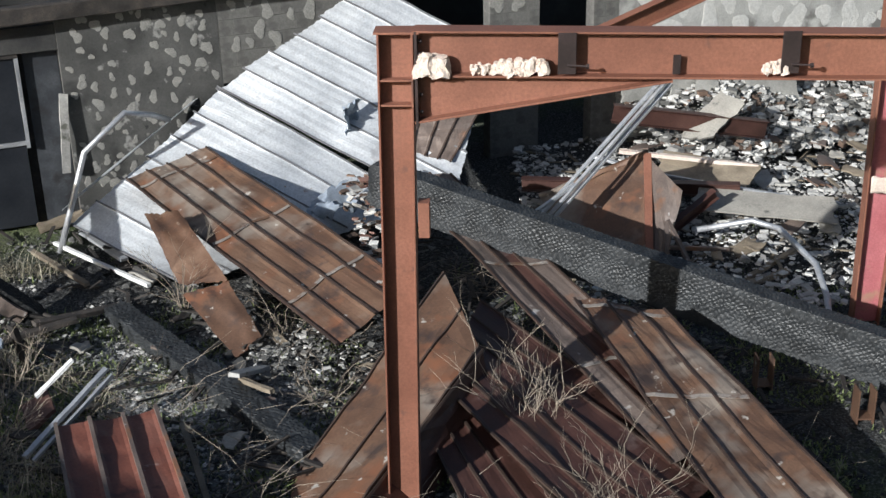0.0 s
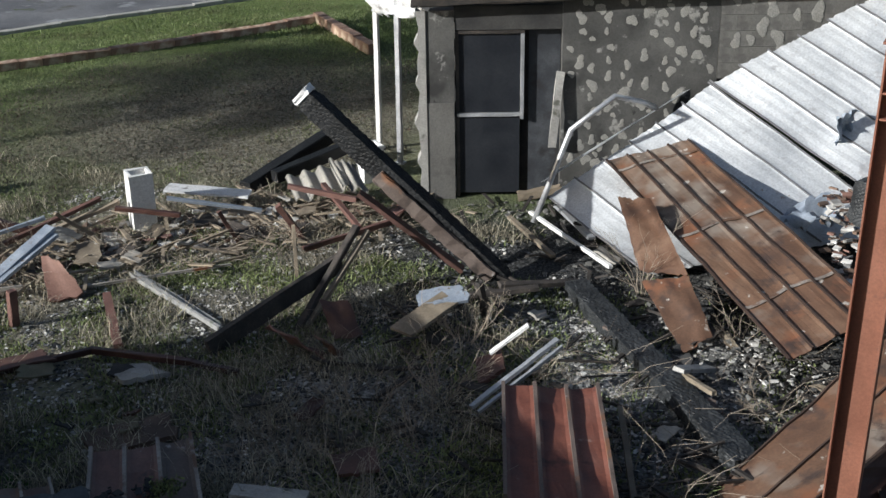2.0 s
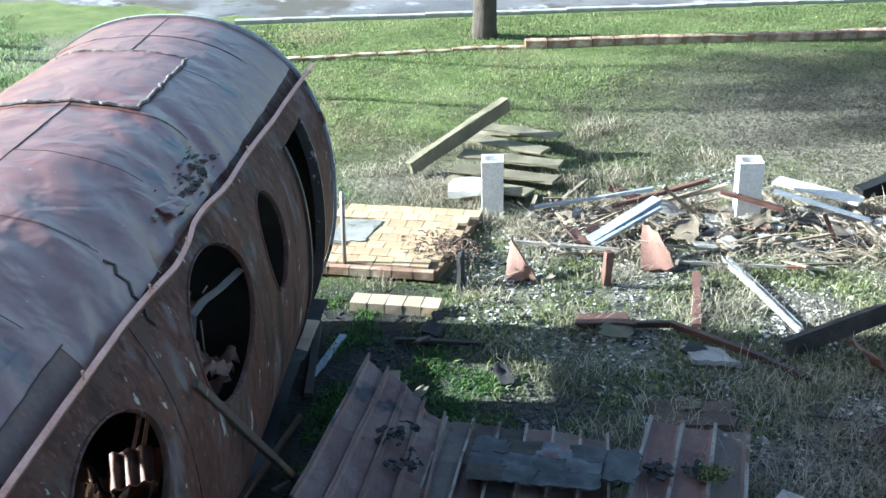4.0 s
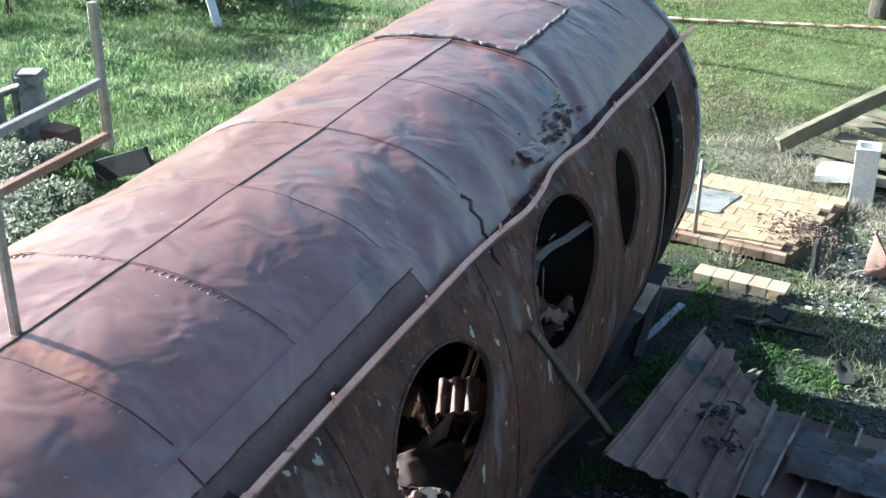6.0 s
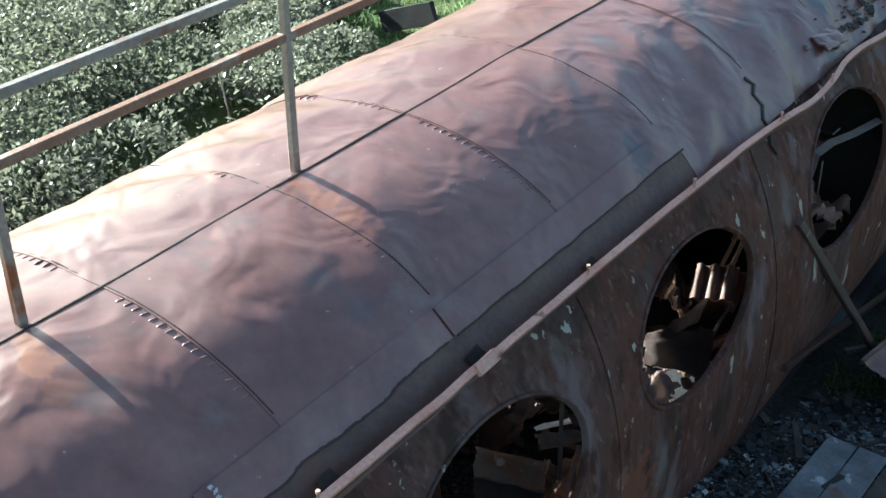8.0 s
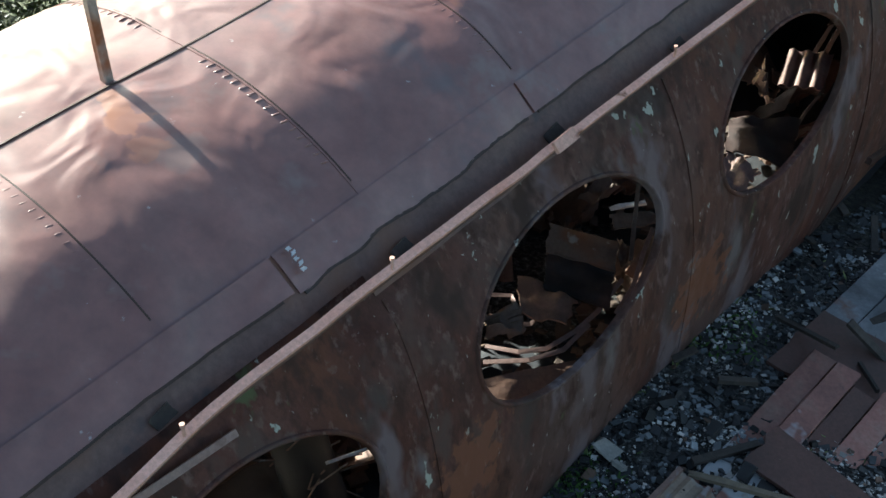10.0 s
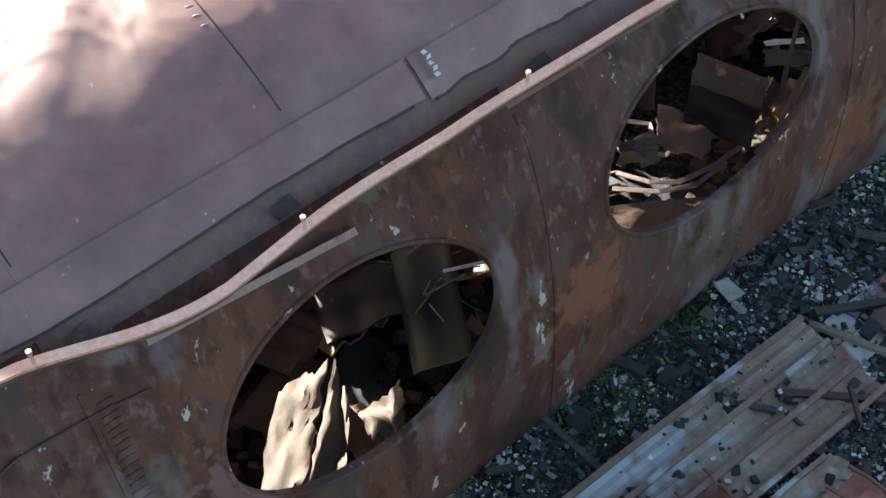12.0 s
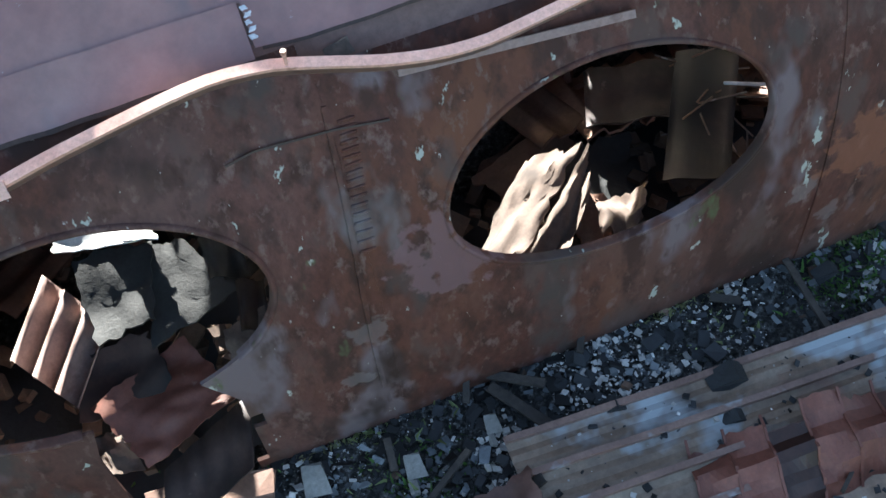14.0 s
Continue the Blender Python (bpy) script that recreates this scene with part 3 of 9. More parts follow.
def bar(p0, p1, w, h, bevel=0.0, rough=0.0, steps=1, twist=0.0, seed=0, up=(0, 0, 1)):
    """A squared bar from p0 to p1, w wide and h thick, with worn edges and uneven faces."""
    p0, p1 = Vector(p0), Vector(p1)
    d, s, u = axes_of(p0, p1, up)
    b = bevel or 0.08 * min(w, h)
    prof = [(-w / 2 + b, -h / 2), (w / 2 - b, -h / 2), (w / 2, -h / 2 + b), (w / 2, h / 2 - b), (w / 2 - b, h / 2), (-w / 2 + b, h / 2), (-w / 2, h / 2 - b), (-w / 2, -h / 2 + b)]
    rng = random.Random(seed)
    verts, faces = [], []
    k = len(prof)
    for i in range(steps + 1):
        c = p0.lerp(p1, i / steps)
        a = twist * i / steps
        for x, y in prof:
            x2, y2 = x * math.cos(a) - y * math.sin(a), x * math.sin(a) + y * math.cos(a)
            j = rough
            verts.append(c + s * (x2 + rng.uniform(-j, j)) + u * (y2 + rng.uniform(-j, j)) + d * rng.uniform(-j, j) * (2 if i in (0, steps) else 1))
    for i in range(steps):
        for j in range(k):
            a, b2 = i * k + j, i * k + (j + 1) % k
            faces.append((a, b2, b2 + k, a + k))
    faces.append(tuple(reversed(range(k))))
    faces.append(tuple(range(steps * k, steps * k + k)))
    return verts, faces


def pipe(points, r, sides=8, taper=1.0):
    """A round tube along a line of points."""
    pts = [Vector(p) for p in points]
    verts, faces = [], []
    n = len(pts)
    prev = None
    for i, p in enumerate(pts):
        d = (pts[min(i + 1, n - 1)] - pts[max(i - 1, 0)]).normalized()
        s = d.cross(Vector((0, 0, 1)))
        if s.length < 0.05:
            s = d.cross(Vector((1, 0, 0)))
        s.normalize()
        if prev is not None and s.dot(prev) < 0:
            s = -s
        prev = s
        u = s.cross(d)
        rr = r * (1 + (taper - 1) * i / max(1, n - 1))
        for j in range(sides):
            a = 2 * math.pi * j / sides
            verts.append(p + s * math.cos(a) * rr + u * math.sin(a) * rr)
    for i in range(n - 1):
        for j in range(sides):
            a, b = i * sides + j, i * sides + (j + 1) % sides
            faces.append((a, b, b + sides, a + sides))
    faces.append(tuple(reversed(range(sides))))
    faces.append(tuple(range((n - 1) * sides, n * sides)))
    return verts, faces


def ribbon(points, w, h, up=(0, 0, 1)):
    """A flat strip of metal, w wide and h thick, that follows a line of points."""
    pts = [Vector(p) for p in points]
    verts, faces = [], []
    n = len(pts)
    for i, p in enumerate(pts):
        d = (pts[min(i + 1, n - 1)] - pts[max(i - 1, 0)]).normalized()
        uu = up[i] if isinstance(up, list) else Vector(up)
        s = d.cross(uu).normalized()
        u = s.cross(d)
        for x, y in ((-1, -1), (1, -1), (1, 1), (-1, 1)):
            verts.append(p + s * x * w / 2 + u * y * h / 2)
    for i in range(n - 1):
        for j in range(4):
            a, b = i * 4 + j, i * 4 + (j + 1) % 4
            faces.append((a, b, b + 4, a + 4))
    faces += [(3, 2, 1, 0), tuple(range(4 * n - 4, 4 * n))]
    return verts, faces


def join(*pieces):
    verts, faces = [], []
    for v, f in pieces:
        o = len(verts)
        verts += v
        faces += [tuple(i + o for i in q) for q in f]
    return verts, faces


def bar_thing(name, p0, p1, w, h, mat, label, category, rough=0.006, steps=5, twist=0.0, group="", seed=1, up=(0, 0, 1)):
    v, f = bar(p0, p1, w, h, rough=rough, steps=steps, twist=twist, seed=seed, up=up)
    return thing(name, mesh_of(name, v, f, mat), mat, label, category, group)


def pipe_thing(name, points, r, mat, label, category, group="", sides=8):
    v, f = pipe(points, r, sides)
    return thing(name, mesh_of(name, v, f, mat, True), mat, label, category, group)


def slab(corners, t, warp=0.0, seed=0, ragged=0.0, n=6):
    """A thin, slightly warped plate over four corners (in turn round the plate), t thick."""
    c = [Vector(p) for p in corners]
    nor = (c[2] - c[0]).cross(c[3] - c[1]).normalized()
    if nor.z < 0:
        nor = -nor
    rng = random.Random(seed)
    top, verts, faces = [], [], []
    for j in range(n + 1):
        for i in range(n + 1):
            a, b = i / n, j / n
            edge = i in (0, n) or j in (0, n)
            if ragged and edge:
                fray = 1.6 * noise.noise((b * 3.1 + i, a * 3.1 + j, seed * 1.7)) + 0.5 * rng.uniform(-1, 1)
                a += ragged * fray * (i in (0, n))
                b += ragged * fray * (j in (0, n))
            p = c[0].lerp(c[1], a).lerp(c[3].lerp(c[2], a), b)
            p = p + nor * (warp * noise.noise(Vector((a * 2.2 + seed, b * 2.2, seed * 0.37))) + 0.5 * warp * abs(noise.noise(Vector((a * 4.6, b * 4.6 + seed, seed * 0.81)))) + 0.16 * warp * noise.noise(Vector((a * 11, b * 11 + seed, 1.0))))
            top.append(p)
    m = (n + 1) ** 2
    verts = [p + nor * t / 2 for p in top] + [p - nor * t / 2 for p in top]
    for j in range(n):
        for i in range(n):
            q = j * (n + 1) + i
            faces.append((q, q + 1, q + n + 2, q + n + 1))
            faces.append((m + q + n + 1, m + q + n + 2, m + q + 1, m + q))
    rim = [i for i in range(n)] + [i * (n + 1) + n for i in range(n)] + [n * (n + 1) + n - i for i in range(n)] + [(n - i) * (n + 1) for i in range(n)]
    for i, a in enumerate(rim):
        b = rim[(i + 1) % len(rim)]
        faces.append((b, a, a + m, b + m))
    return verts, faces


def slab_thing(name, corners, t, mat, label, category, warp=0.02, seed=1, ragged=0.03, group="", n=6):
    v, f = slab(corners, t, warp, seed, ragged, n)
    me = mesh_of(name, v, f, mat, True)
    me.set_sharp_from_angle(angle=math.radians(48))
    return thing(name, me, mat, label, category, group)


def roofing(name, corners, pans, mat, label, rib=0.02, rib_w=0.022, warp=0.03, seed=1, group="", sag=0.0, steps=14, mats=None, ragged=0.0, category="roofing sheet", bend=None, skip=(), seam_mat=None, minor=0, laps=(), ripple=0.0035):
    """Standing-seam roofing: pans side by side between raised seams. Corners: start and end of the first edge, then of the last edge
    (seams run from corner 0 to corner 1). Every pan is a part, and so is every seam."""
    a0, a1, b1, b0 = [Vector(p) for p in corners]
    nor = (a1 - a0).cross(b0 - a0).normalized()
    if nor.z < 0:
        nor = -nor
    low = min((a0, a1, b0, b1), key=lambda q: q.z)
    top = root(name, label, category, low, group=group)
    rng = random.Random(seed)

    def at(s, t):
        p = a0.lerp(a1, s).lerp(b0.lerp(b1, s), t)
        w = warp * noise.noise(Vector((s * 3.0 + seed * 1.7, t * 2.2, seed * 0.71))) + 0.35 * warp * noise.noise(Vector((s * 9.0, t * 7.0, seed * 0.3)))
        w -= sag * math.sin(math.pi * s)
        if bend:
            w += bend(s, t)
        return p + nor * w

    wide = (b0 - a0).length
    for k in range(pans):
        if k in skip:
            continue
        t0, t1 = k / pans, (k + 1) / pans
        e0, e1 = rng.uniform(0, ragged), 1 - rng.uniform(0, ragged)
        cols = 7 if not minor else 4 * minor + 1
        verts, faces = [], []
        for i in range(steps + 1):
            s = e0 + (e1 - e0) * i / steps
            for j in range(cols):
                f = j / (cols - 1)
                p = at(s, t0 + (t1 - t0) * f)
                lift = rib * 0.5 * max(0.0, abs(2 * f - 1) - 0.8) / 0.2 + (ripple * math.sin(2 * math.pi * minor * f) if minor else 0.0)
                jag = rng.uniform(-0.012, 0.012) if ragged and i in (0, steps) else 0
                verts.append(p + nor * lift + (a1 - a0).normalized() * jag)
        m = len(verts)
        verts += [v - nor * 0.006 for v in verts]
        for i in range(steps):
            for j in range(cols - 1):
                q = i * cols + j
                faces.append((q, q + 1, q + cols + 1, q + cols))
                faces.append((m + q + cols, m + q + cols + 1, m + q + 1, m + q))
        for i in range(steps):
            for q in (i * cols, i * cols + cols - 1):
                faces.append((q, q + cols, m + q + cols, m + q))
        for j in range(cols - 1):
            for q in (j, steps * cols + j):
                faces.append((q, q + 1, m + q + 1, m + q))
        mm = mats[k % len(mats)] if mats else mat
        part("pan", mesh_of("pan", verts, faces, mm, False), mm, top)
    for k in range(pans + 1):
        pts = []
        e1 = 1 - (rng.uniform(0, ragged) if ragged else 0)
        for i in range(steps + 1):
            pts.append(at(e1 * i / steps, min(1, max(0, k / pans))) + nor * (rib * 0.85))
        v, f = ribbon(pts, rib_w, rib, nor)
        part("seam", mesh_of("seam", v, f, seam_mat or M_seam), seam_mat or M_seam, top)
    for s in laps:
        v, f = ribbon([at(s + 0.006 * math.sin(9 * t), t) + nor * 0.012 for t in np.linspace(0.02, 0.98, 4 * pans)], 0.045, 0.005, nor)
        part("lap_band", mesh_of("lap_band", v, f, M_lap), M_lap, top)
    return top


def rocks(name, places, mat, label, category="rubble", flat=0.7, parent=None):
    """Angular lumps as one object. places: rows of x, y, z, size."""
    rng = np.random.RandomState(abs(hash_of(name)) % 10000)
    n = len(places)
    base = np.array([[x, y, z] for z in (-1, 1) for y in (-1, 1) for x in (-1, 1)], float)
    quads = np.array([[0, 2, 3, 1], [4, 5, 7, 6], [0, 1, 5, 4], [2, 6, 7, 3], [0, 4, 6, 2], [1, 3, 7, 5]])
    pl = np.array(places, float)
    v = base[None] * rng.uniform(0.55, 1.0, (n, 8, 3))
    v *= np.stack([rng.uniform(0.6, 1.4, n), rng.uniform(0.45, 1.1, n), rng.uniform(0.3, 0.9, n) * flat], -1)[:, None] * pl[:, 3][:, None, None] * 0.5
    ang = rng.uniform(0, 2 * np.pi, n)
    tilt = rng.uniform(-0.6, 0.6, n)
    ct, st = np.cos(tilt)[:, None], np.sin(tilt)[:, None]
    y, z = v[:, :, 1] * ct - v[:, :, 2] * st, v[:, :, 1] * st + v[:, :, 2] * ct
    ca, sa = np.cos(ang)[:, None], np.sin(ang)[:, None]
    x2, y2 = v[:, :, 0] * ca - y * sa, v[:, :, 0] * sa + y * ca
    verts = np.stack([x2, y2, z], -1) + pl[:, None, :3]
    faces = (quads[None] + 8 * np.arange(n)[:, None, None]).reshape(-1, 4)
    return raw(name, verts.reshape(-1, 3), faces, mat, label, category)


def hash_of(text):
    h = 7
    for ch in text:
        h = (h * 31 + ord(ch)) % 1000003
    return h


def raw(name, verts, faces, mat, label, category, kind="stuff"):
    """One big mesh from arrays of vertices and faces of equal size."""
    me = bpy.data.meshes.new(name)
    k = faces.shape[1]
    me.vertices.add(len(verts))
    me.vertices.foreach_set("co", np.ascontiguousarray(verts, dtype=np.float32).ravel())
    me.loops.add(faces.size)
    me.loops.foreach_set("vertex_index", np.ascontiguousarray(faces, dtype=np.int32).ravel())
    me.polygons.add(len(faces))
    me.polygons.foreach_set("loop_start", np.arange(0, faces.size, k, dtype=np.int32))
    me.polygons.foreach_set("use_smooth", np.full(len(faces), category not in ("rubble", "cinder", "plaster lump")))
    me.update(calc_edges=True)
    me.materials.append(mat)
    return tagged(new(name, me), label, category, "", kind)


def blades(name, spots, mat, label, category, height=(0.05, 0.12), width=0.008, lean=0.6):
    """Grass: one bent blade of two faces at each spot (x, y, z, scale)."""
    rng = np.random.RandomState(hash_of(name) % 10000)
    pl = np.array(spots, float)
    n = len(pl)
    h = rng.uniform(*height, n) * pl[:, 3]
    a = rng.uniform(0, 2 * np.pi, n)
    b = rng.uniform(0, 2 * np.pi, n)
    ln = rng.uniform(0.1, lean, n) * h
    side = np.stack([np.cos(a), np.sin(a), np.zeros(n)], -1) * (width * pl[:, 3])[:, None]
    out = np.stack([np.cos(b), np.sin(b), np.zeros(n)], -1)
    up = np.array([0, 0, 1.0])
    p = pl[:, :3]
    m = p + out * (ln * 0.35)[:, None] + up * (h * 0.6)[:, None]
    t = p + out * ln[:, None] + up * (h * rng.uniform(0.7, 1.0, n))[:, None]
    verts = np.stack([p - side, p + side, m + side * 0.8, m - side * 0.8, t + side * 0.15, t - side * 0.15], 1).reshape(-1, 3)
    f = np.array([[0, 1, 2, 3], [3, 2, 4, 5]])
    faces = (f[None] + 6 * np.arange(n)[:, None, None]).reshape(-1, 4)
    return raw(name, verts, faces, mat, label, category)


def leaves(name, centres, size, mat, label, category, parent=None):
    """A crown of small pointed leaves, each a folded diamond."""
    rng = np.random.RandomState(hash_of(name) % 10000)
    c = np.array(centres, float)
    n = len(c)
    d = rng.normal(size=(n, 3))
    d /= np.linalg.norm(d, axis=1, keepdims=True)
    e = np.cross(d, rng.normal(size=(n, 3)))
    e /= np.linalg.norm(e, axis=1, keepdims=True)
    g = np.cross(d, e)
    s = (size * rng.uniform(0.6, 1.3, n))[:, None]
    verts = np.stack([c - d * s, c + e * s * 0.42 + g * s * 0.12, c + d * s, c - e * s * 0.42 + g * s * 0.12], 1).reshape(-1, 3)
    faces = np.arange(4 * n).reshape(-1, 4)
    ob = raw(name, verts, faces, mat, label, category, "" if parent else "stuff")
    if parent:
        ob.parent = parent
        ob.matrix_parent_inverse = placed(parent).inverted()
    return ob


def scatter(n, x0, x1, y0, y1, keep=None, seed=1):
    rng = random.Random(seed)
    out = []
    while len(out) < n:
        x, y = rng.uniform(x0, x1), rng.uniform(y0, y1)
        if keep is None or keep(x, y, rng):
            out.append((x, y))
    return out


def cloud(x, y, f=0.6, s=0.0):
    return noise.noise((x * f, y * f, 11.0 + s))


def hull_uv(x, y):
    """Place in the hull's own plan: along it and across it from its middle line."""
    return x * AX.x + y * AX.y, x * SD.x + y * SD.y + 3.2486

# ---------------------------------------------------------------- ground, road, kerbs
def build_ground():
    near = np.arange(-30, 30.01, 0.3)
    far = np.array([33, 38, 45, 55, 70, 100, 150, 250, 450, 900.0])
    xs = np.concatenate([-far[::-1], near, far])
    n = len(xs)
    verts = np.array([(x, y, gz(x, y) if max(abs(x), abs(y)) < 31 else 0.0) for y in xs for x in xs])
    idx = np.arange(n * n).reshape(n, n)
    faces = np.stack([idx[:-1, :-1], idx[:-1, 1:], idx[1:, 1:], idx[1:, :-1]], -1).reshape(-1, 4)
    g = raw("ground", verts, faces, M_ground, "uneven plot of grass, worn gravel and burnt earth", "ground", "structure")
    g.data.polygons.foreach_set("use_smooth", [True] * len(g.data.polygons))


build_ground()

RD = Vector((0.546, 0.838, 0))
RN = Vector((-0.838, 0.546, 0))
ROAD0 = Vector((-25.3, 7.7, 0))


def build_road():
    """Asphalt sheet whose worn near edge dips under the turf."""
    verts, faces = [], []
    n = 150
    for i in range(n + 1):
        s = -3 + 0.4 * i
        edge = 0.7 * noise.noise((s * 0.6, 2.0, 0.0)) + 0.35 * noise.noise((s * 2.1, 5.0, 0.0))
        begin = 2.8 * (1 - min(1.0, max(0.0, s / 5.5)))
        near = 0.25 + begin + (edge if s < 5 else 0.0)
        for w, z in ((near, -0.05), (near + 0.4, 0.025), (4, 0.03), (6.5, 0.03), (9 + edge, 0.03)):
            p = ROAD0 + RD * s + RN * w
            verts.append((p.x, p.y, z))
    for i in range(n):
        for j in range(4):
            a = i * 5 + j
            faces.append((a, a + 5, a + 6, a + 1))
    thing("road", mesh_of("road", verts, faces, M_road), M_road, "worn grey asphalt road with mossy patches", "road", kind="structure")


build_road()


def kerb_run(name, p0, p1, size, mat, label, step):
    """A kerb of single stones laid end to end."""
    p0, p1 = Vector((*p0, 0)), Vector((*p1, 0))
    d = (p1 - p0)
    n = max(1, round(d.length / step))
    k = root(name, label, "kerb", p0, kind="structure")
    v, f = bar((-step / 2 + 0.006, 0, 0), (step / 2 - 0.006, 0, 0), size[0], size[1], bevel=0.012, rough=0.004, steps=1, seed=3)
    me = mesh_of("brick", v, f, mat)
    yaw = math.atan2(d.y, d.x)
    rng = random.Random(hash_of(name))
    for i in range(n):
        c = p0 + d * ((i + 0.5) / n)
        ob = part("brick", me, mat, k)
        ob.matrix_basis = pose(c.x, c.y, gz(c.x, c.y) + size[1] / 2 - 0.06 + rng.uniform(-0.012, 0.012), rng.uniform(-2, 2), rng.uniform(-1.5, 1.5), math.degrees(yaw) + rng.uniform(-1.5, 1.5))
    return k


kerb_run("lawn_kerb", (-19.6, 10.8), (-17.3, 14.9), (0.14, 0.1), M_kerb, "low weathered brick lawn kerb sunk in turf", 0.45)
kerb_run("lawn_kerb", (-17.3, 14.9), (-13.4, 20.5), (0.2, 0.2), M_kerb, "orange and pale brick kerb round the lawn", 0.42)
kerb_run("lawn_kerb", (-13.4, 20.5), (-12.45, 22.25), (0.2, 0.2), M_kerb, "orange and pale brick kerb round the lawn", 0.42)
kerb_run("lawn_kerb", (-12.45, 22.25), (-10.1, 20.1), (0.2, 0.26), M_kerb, "orange and pale brick kerb round the lawn", 0.42)
kerb_run("road_kerb", (-22.9, 11.7), (-6.5, 36.9), (0.16, 0.14), M_pale_kerb, "pale concrete kerb along the road", 1.0)

# ---------------------------------------------------------------- burnt building
WO = Vector((-6.1, 13.47, 0))
WX = Vector((0.924, 0.383, 0))
WN = Vector((-0.383, 0.924, 0))
WALL_T = 0.22


def wp(x, z, out=0.0):
    """A point on the front of the wall: along it, up, and out towards the yard."""
    return WO + WX * x + Vector((0, 0, z)) - WN * out


def wall_box(x0, x1, z0, z1, t=WALL_T, out=0.0):
    v = []
    for o in (out, out - t):
        for x, z in ((x0, z0), (x1, z0), (x1, z1), (x0, z1)):
            v.append(wp(x, z, o))
    f = [(0, 1, 2, 3), (7, 6, 5, 4), (0, 4, 5, 1), (1, 5, 6, 2), (2, 6, 7, 3), (3, 7, 4, 0)]
    return v, f


def block_wall(name, x0, x1, z0, z1, label, crumble=0.0, seed=1, back=0.0, t=WALL_T):
    """Wall of hollow blocks: a mortar core with every block proud of it."""
    w = root(name, label, "wall", wp(x0, z0), kind="structure")
    part("mortar_core", mesh_of("mortar_core", *wall_box(x0 + 0.008, x1 - 0.008, z0, z1 - 0.02, t - 0.02, -0.006 - back), M_mortar), M_mortar, w)
    rng = random.Random(seed)
    bl, bh = 0.4, 0.2
    meshes = {}
    row = 0
    z = z0
    while z < z1 - 0.02:
        h = min(bh, z1 - z)
        x = x0 - (bl / 2 if row % 2 else 0)
        while x < x1 - 0.02:
            a, b = max(x, x0), min(x + bl, x1)
            if b - a > 0.03 and not (crumble and z > z1 - 0.85 and rng.random() < crumble * (1 + (z - z1) / 0.85)):
                key = (round(b - a, 2), round(h, 2))
                if key not in meshes:
                    L, HH = b - a - 0.003, h - 0.003
                    v, f = bar((0, 0, 0), (L, 0, 0), t, HH, bevel=0.0015, rough=0.0005, steps=1, seed=len(meshes) + seed)
                    meshes[key] = mesh_of("block", v, f, M_block)
                ob = part("block", meshes[key], M_block, w)
                p = wp(a + 0.004, z + h / 2, -t / 2 - back + rng.uniform(-0.001, 0.001))
                ob.matrix_basis = pose(p.x, p.y, p.z, 0, 0, math.degrees(math.atan2(WX.y, WX.x)))
            x += bl
        z += bh
        row += 1
    return w


# piers, door bay, long dabbed wall, burnt openings and the far wall
block_wall("wall_pier", 0.0, 0.41, -0.1, 2.45, "sooty grey block pier with torn plaster edge", seed=2)
block_wall("wall_dabbed", 1.73, 3.66, -0.1, 2.75, "sooty block wall dotted with pale plaster dabs", seed=3)
block_wall("wall_middle", 3.66, 5.6, 1.55, 2.7, "scorched block wall over a burnt opening", seed=4)
block_wall("wall_column", 7.35, 8.1, -0.35, 2.7, "blackened block pier between burnt openings", seed=5)
block_wall("wall_column", 8.95, 9.35, -0.35, 2.6, "blackened block pier between burnt openings", seed=6)
block_wall("wall_far", 9.35, 14.6, -0.6, 2.4, "pale patched block wall above the rubble", crumble=0.0, seed=7)


for nm, x0, x1, z0, z1 in (("plaster_skin", 0.01, 0.4, -0.05, 2.44), ("plaster_skin", 1.74, 3.65, -0.05, 2.74), ("plaster_skin", 9.36, 14.5, -0.5, 2.38)):
    v, f = wall_box(x0, x1, z0, z1, 0.004, 0.0025)
    m_ = M_farplaster if x0 > 9 else M_plaster
    thing(nm, mesh_of(nm, v, f, m_), m_, "thin soot-stained plaster coat on the block wall", "plaster", kind="structure")


def dab_mesh(seed, r, mat=M_dab):
    """A flattened lump of plaster with an uneven outline."""
    rng = random.Random(seed)
    k = 17
    verts, faces = [(0, 0, 0.0035)], []
    for ring, (rr, z) in enumerate(((0.6, 0.0034), (0.94, 0.0028), (1.0, 0.0))):
        for i in range(k):
            a = 2 * math.pi * i / k
            q = rr * r * (1 + 0.25 * math.sin(2 * a + seed) + 0.16 * math.sin(3 * a + 2 * seed) + (0.0 if ring < 1 else rng.uniform(-0.12, 0.12)))
            verts.append((q * math.cos(a), q * math.sin(a) * 1.25, z))
    for i in range(k):
        j = (i + 1) % k
        faces.append((0, 1 + i, 1 + j))
        for ring in range(2):
            a, b = 1 + ring * k + i, 1 + ring * k + j
            faces.append((a, a + k, b + k, b))
    return mesh_of("plaster_dab", verts, faces, mat)


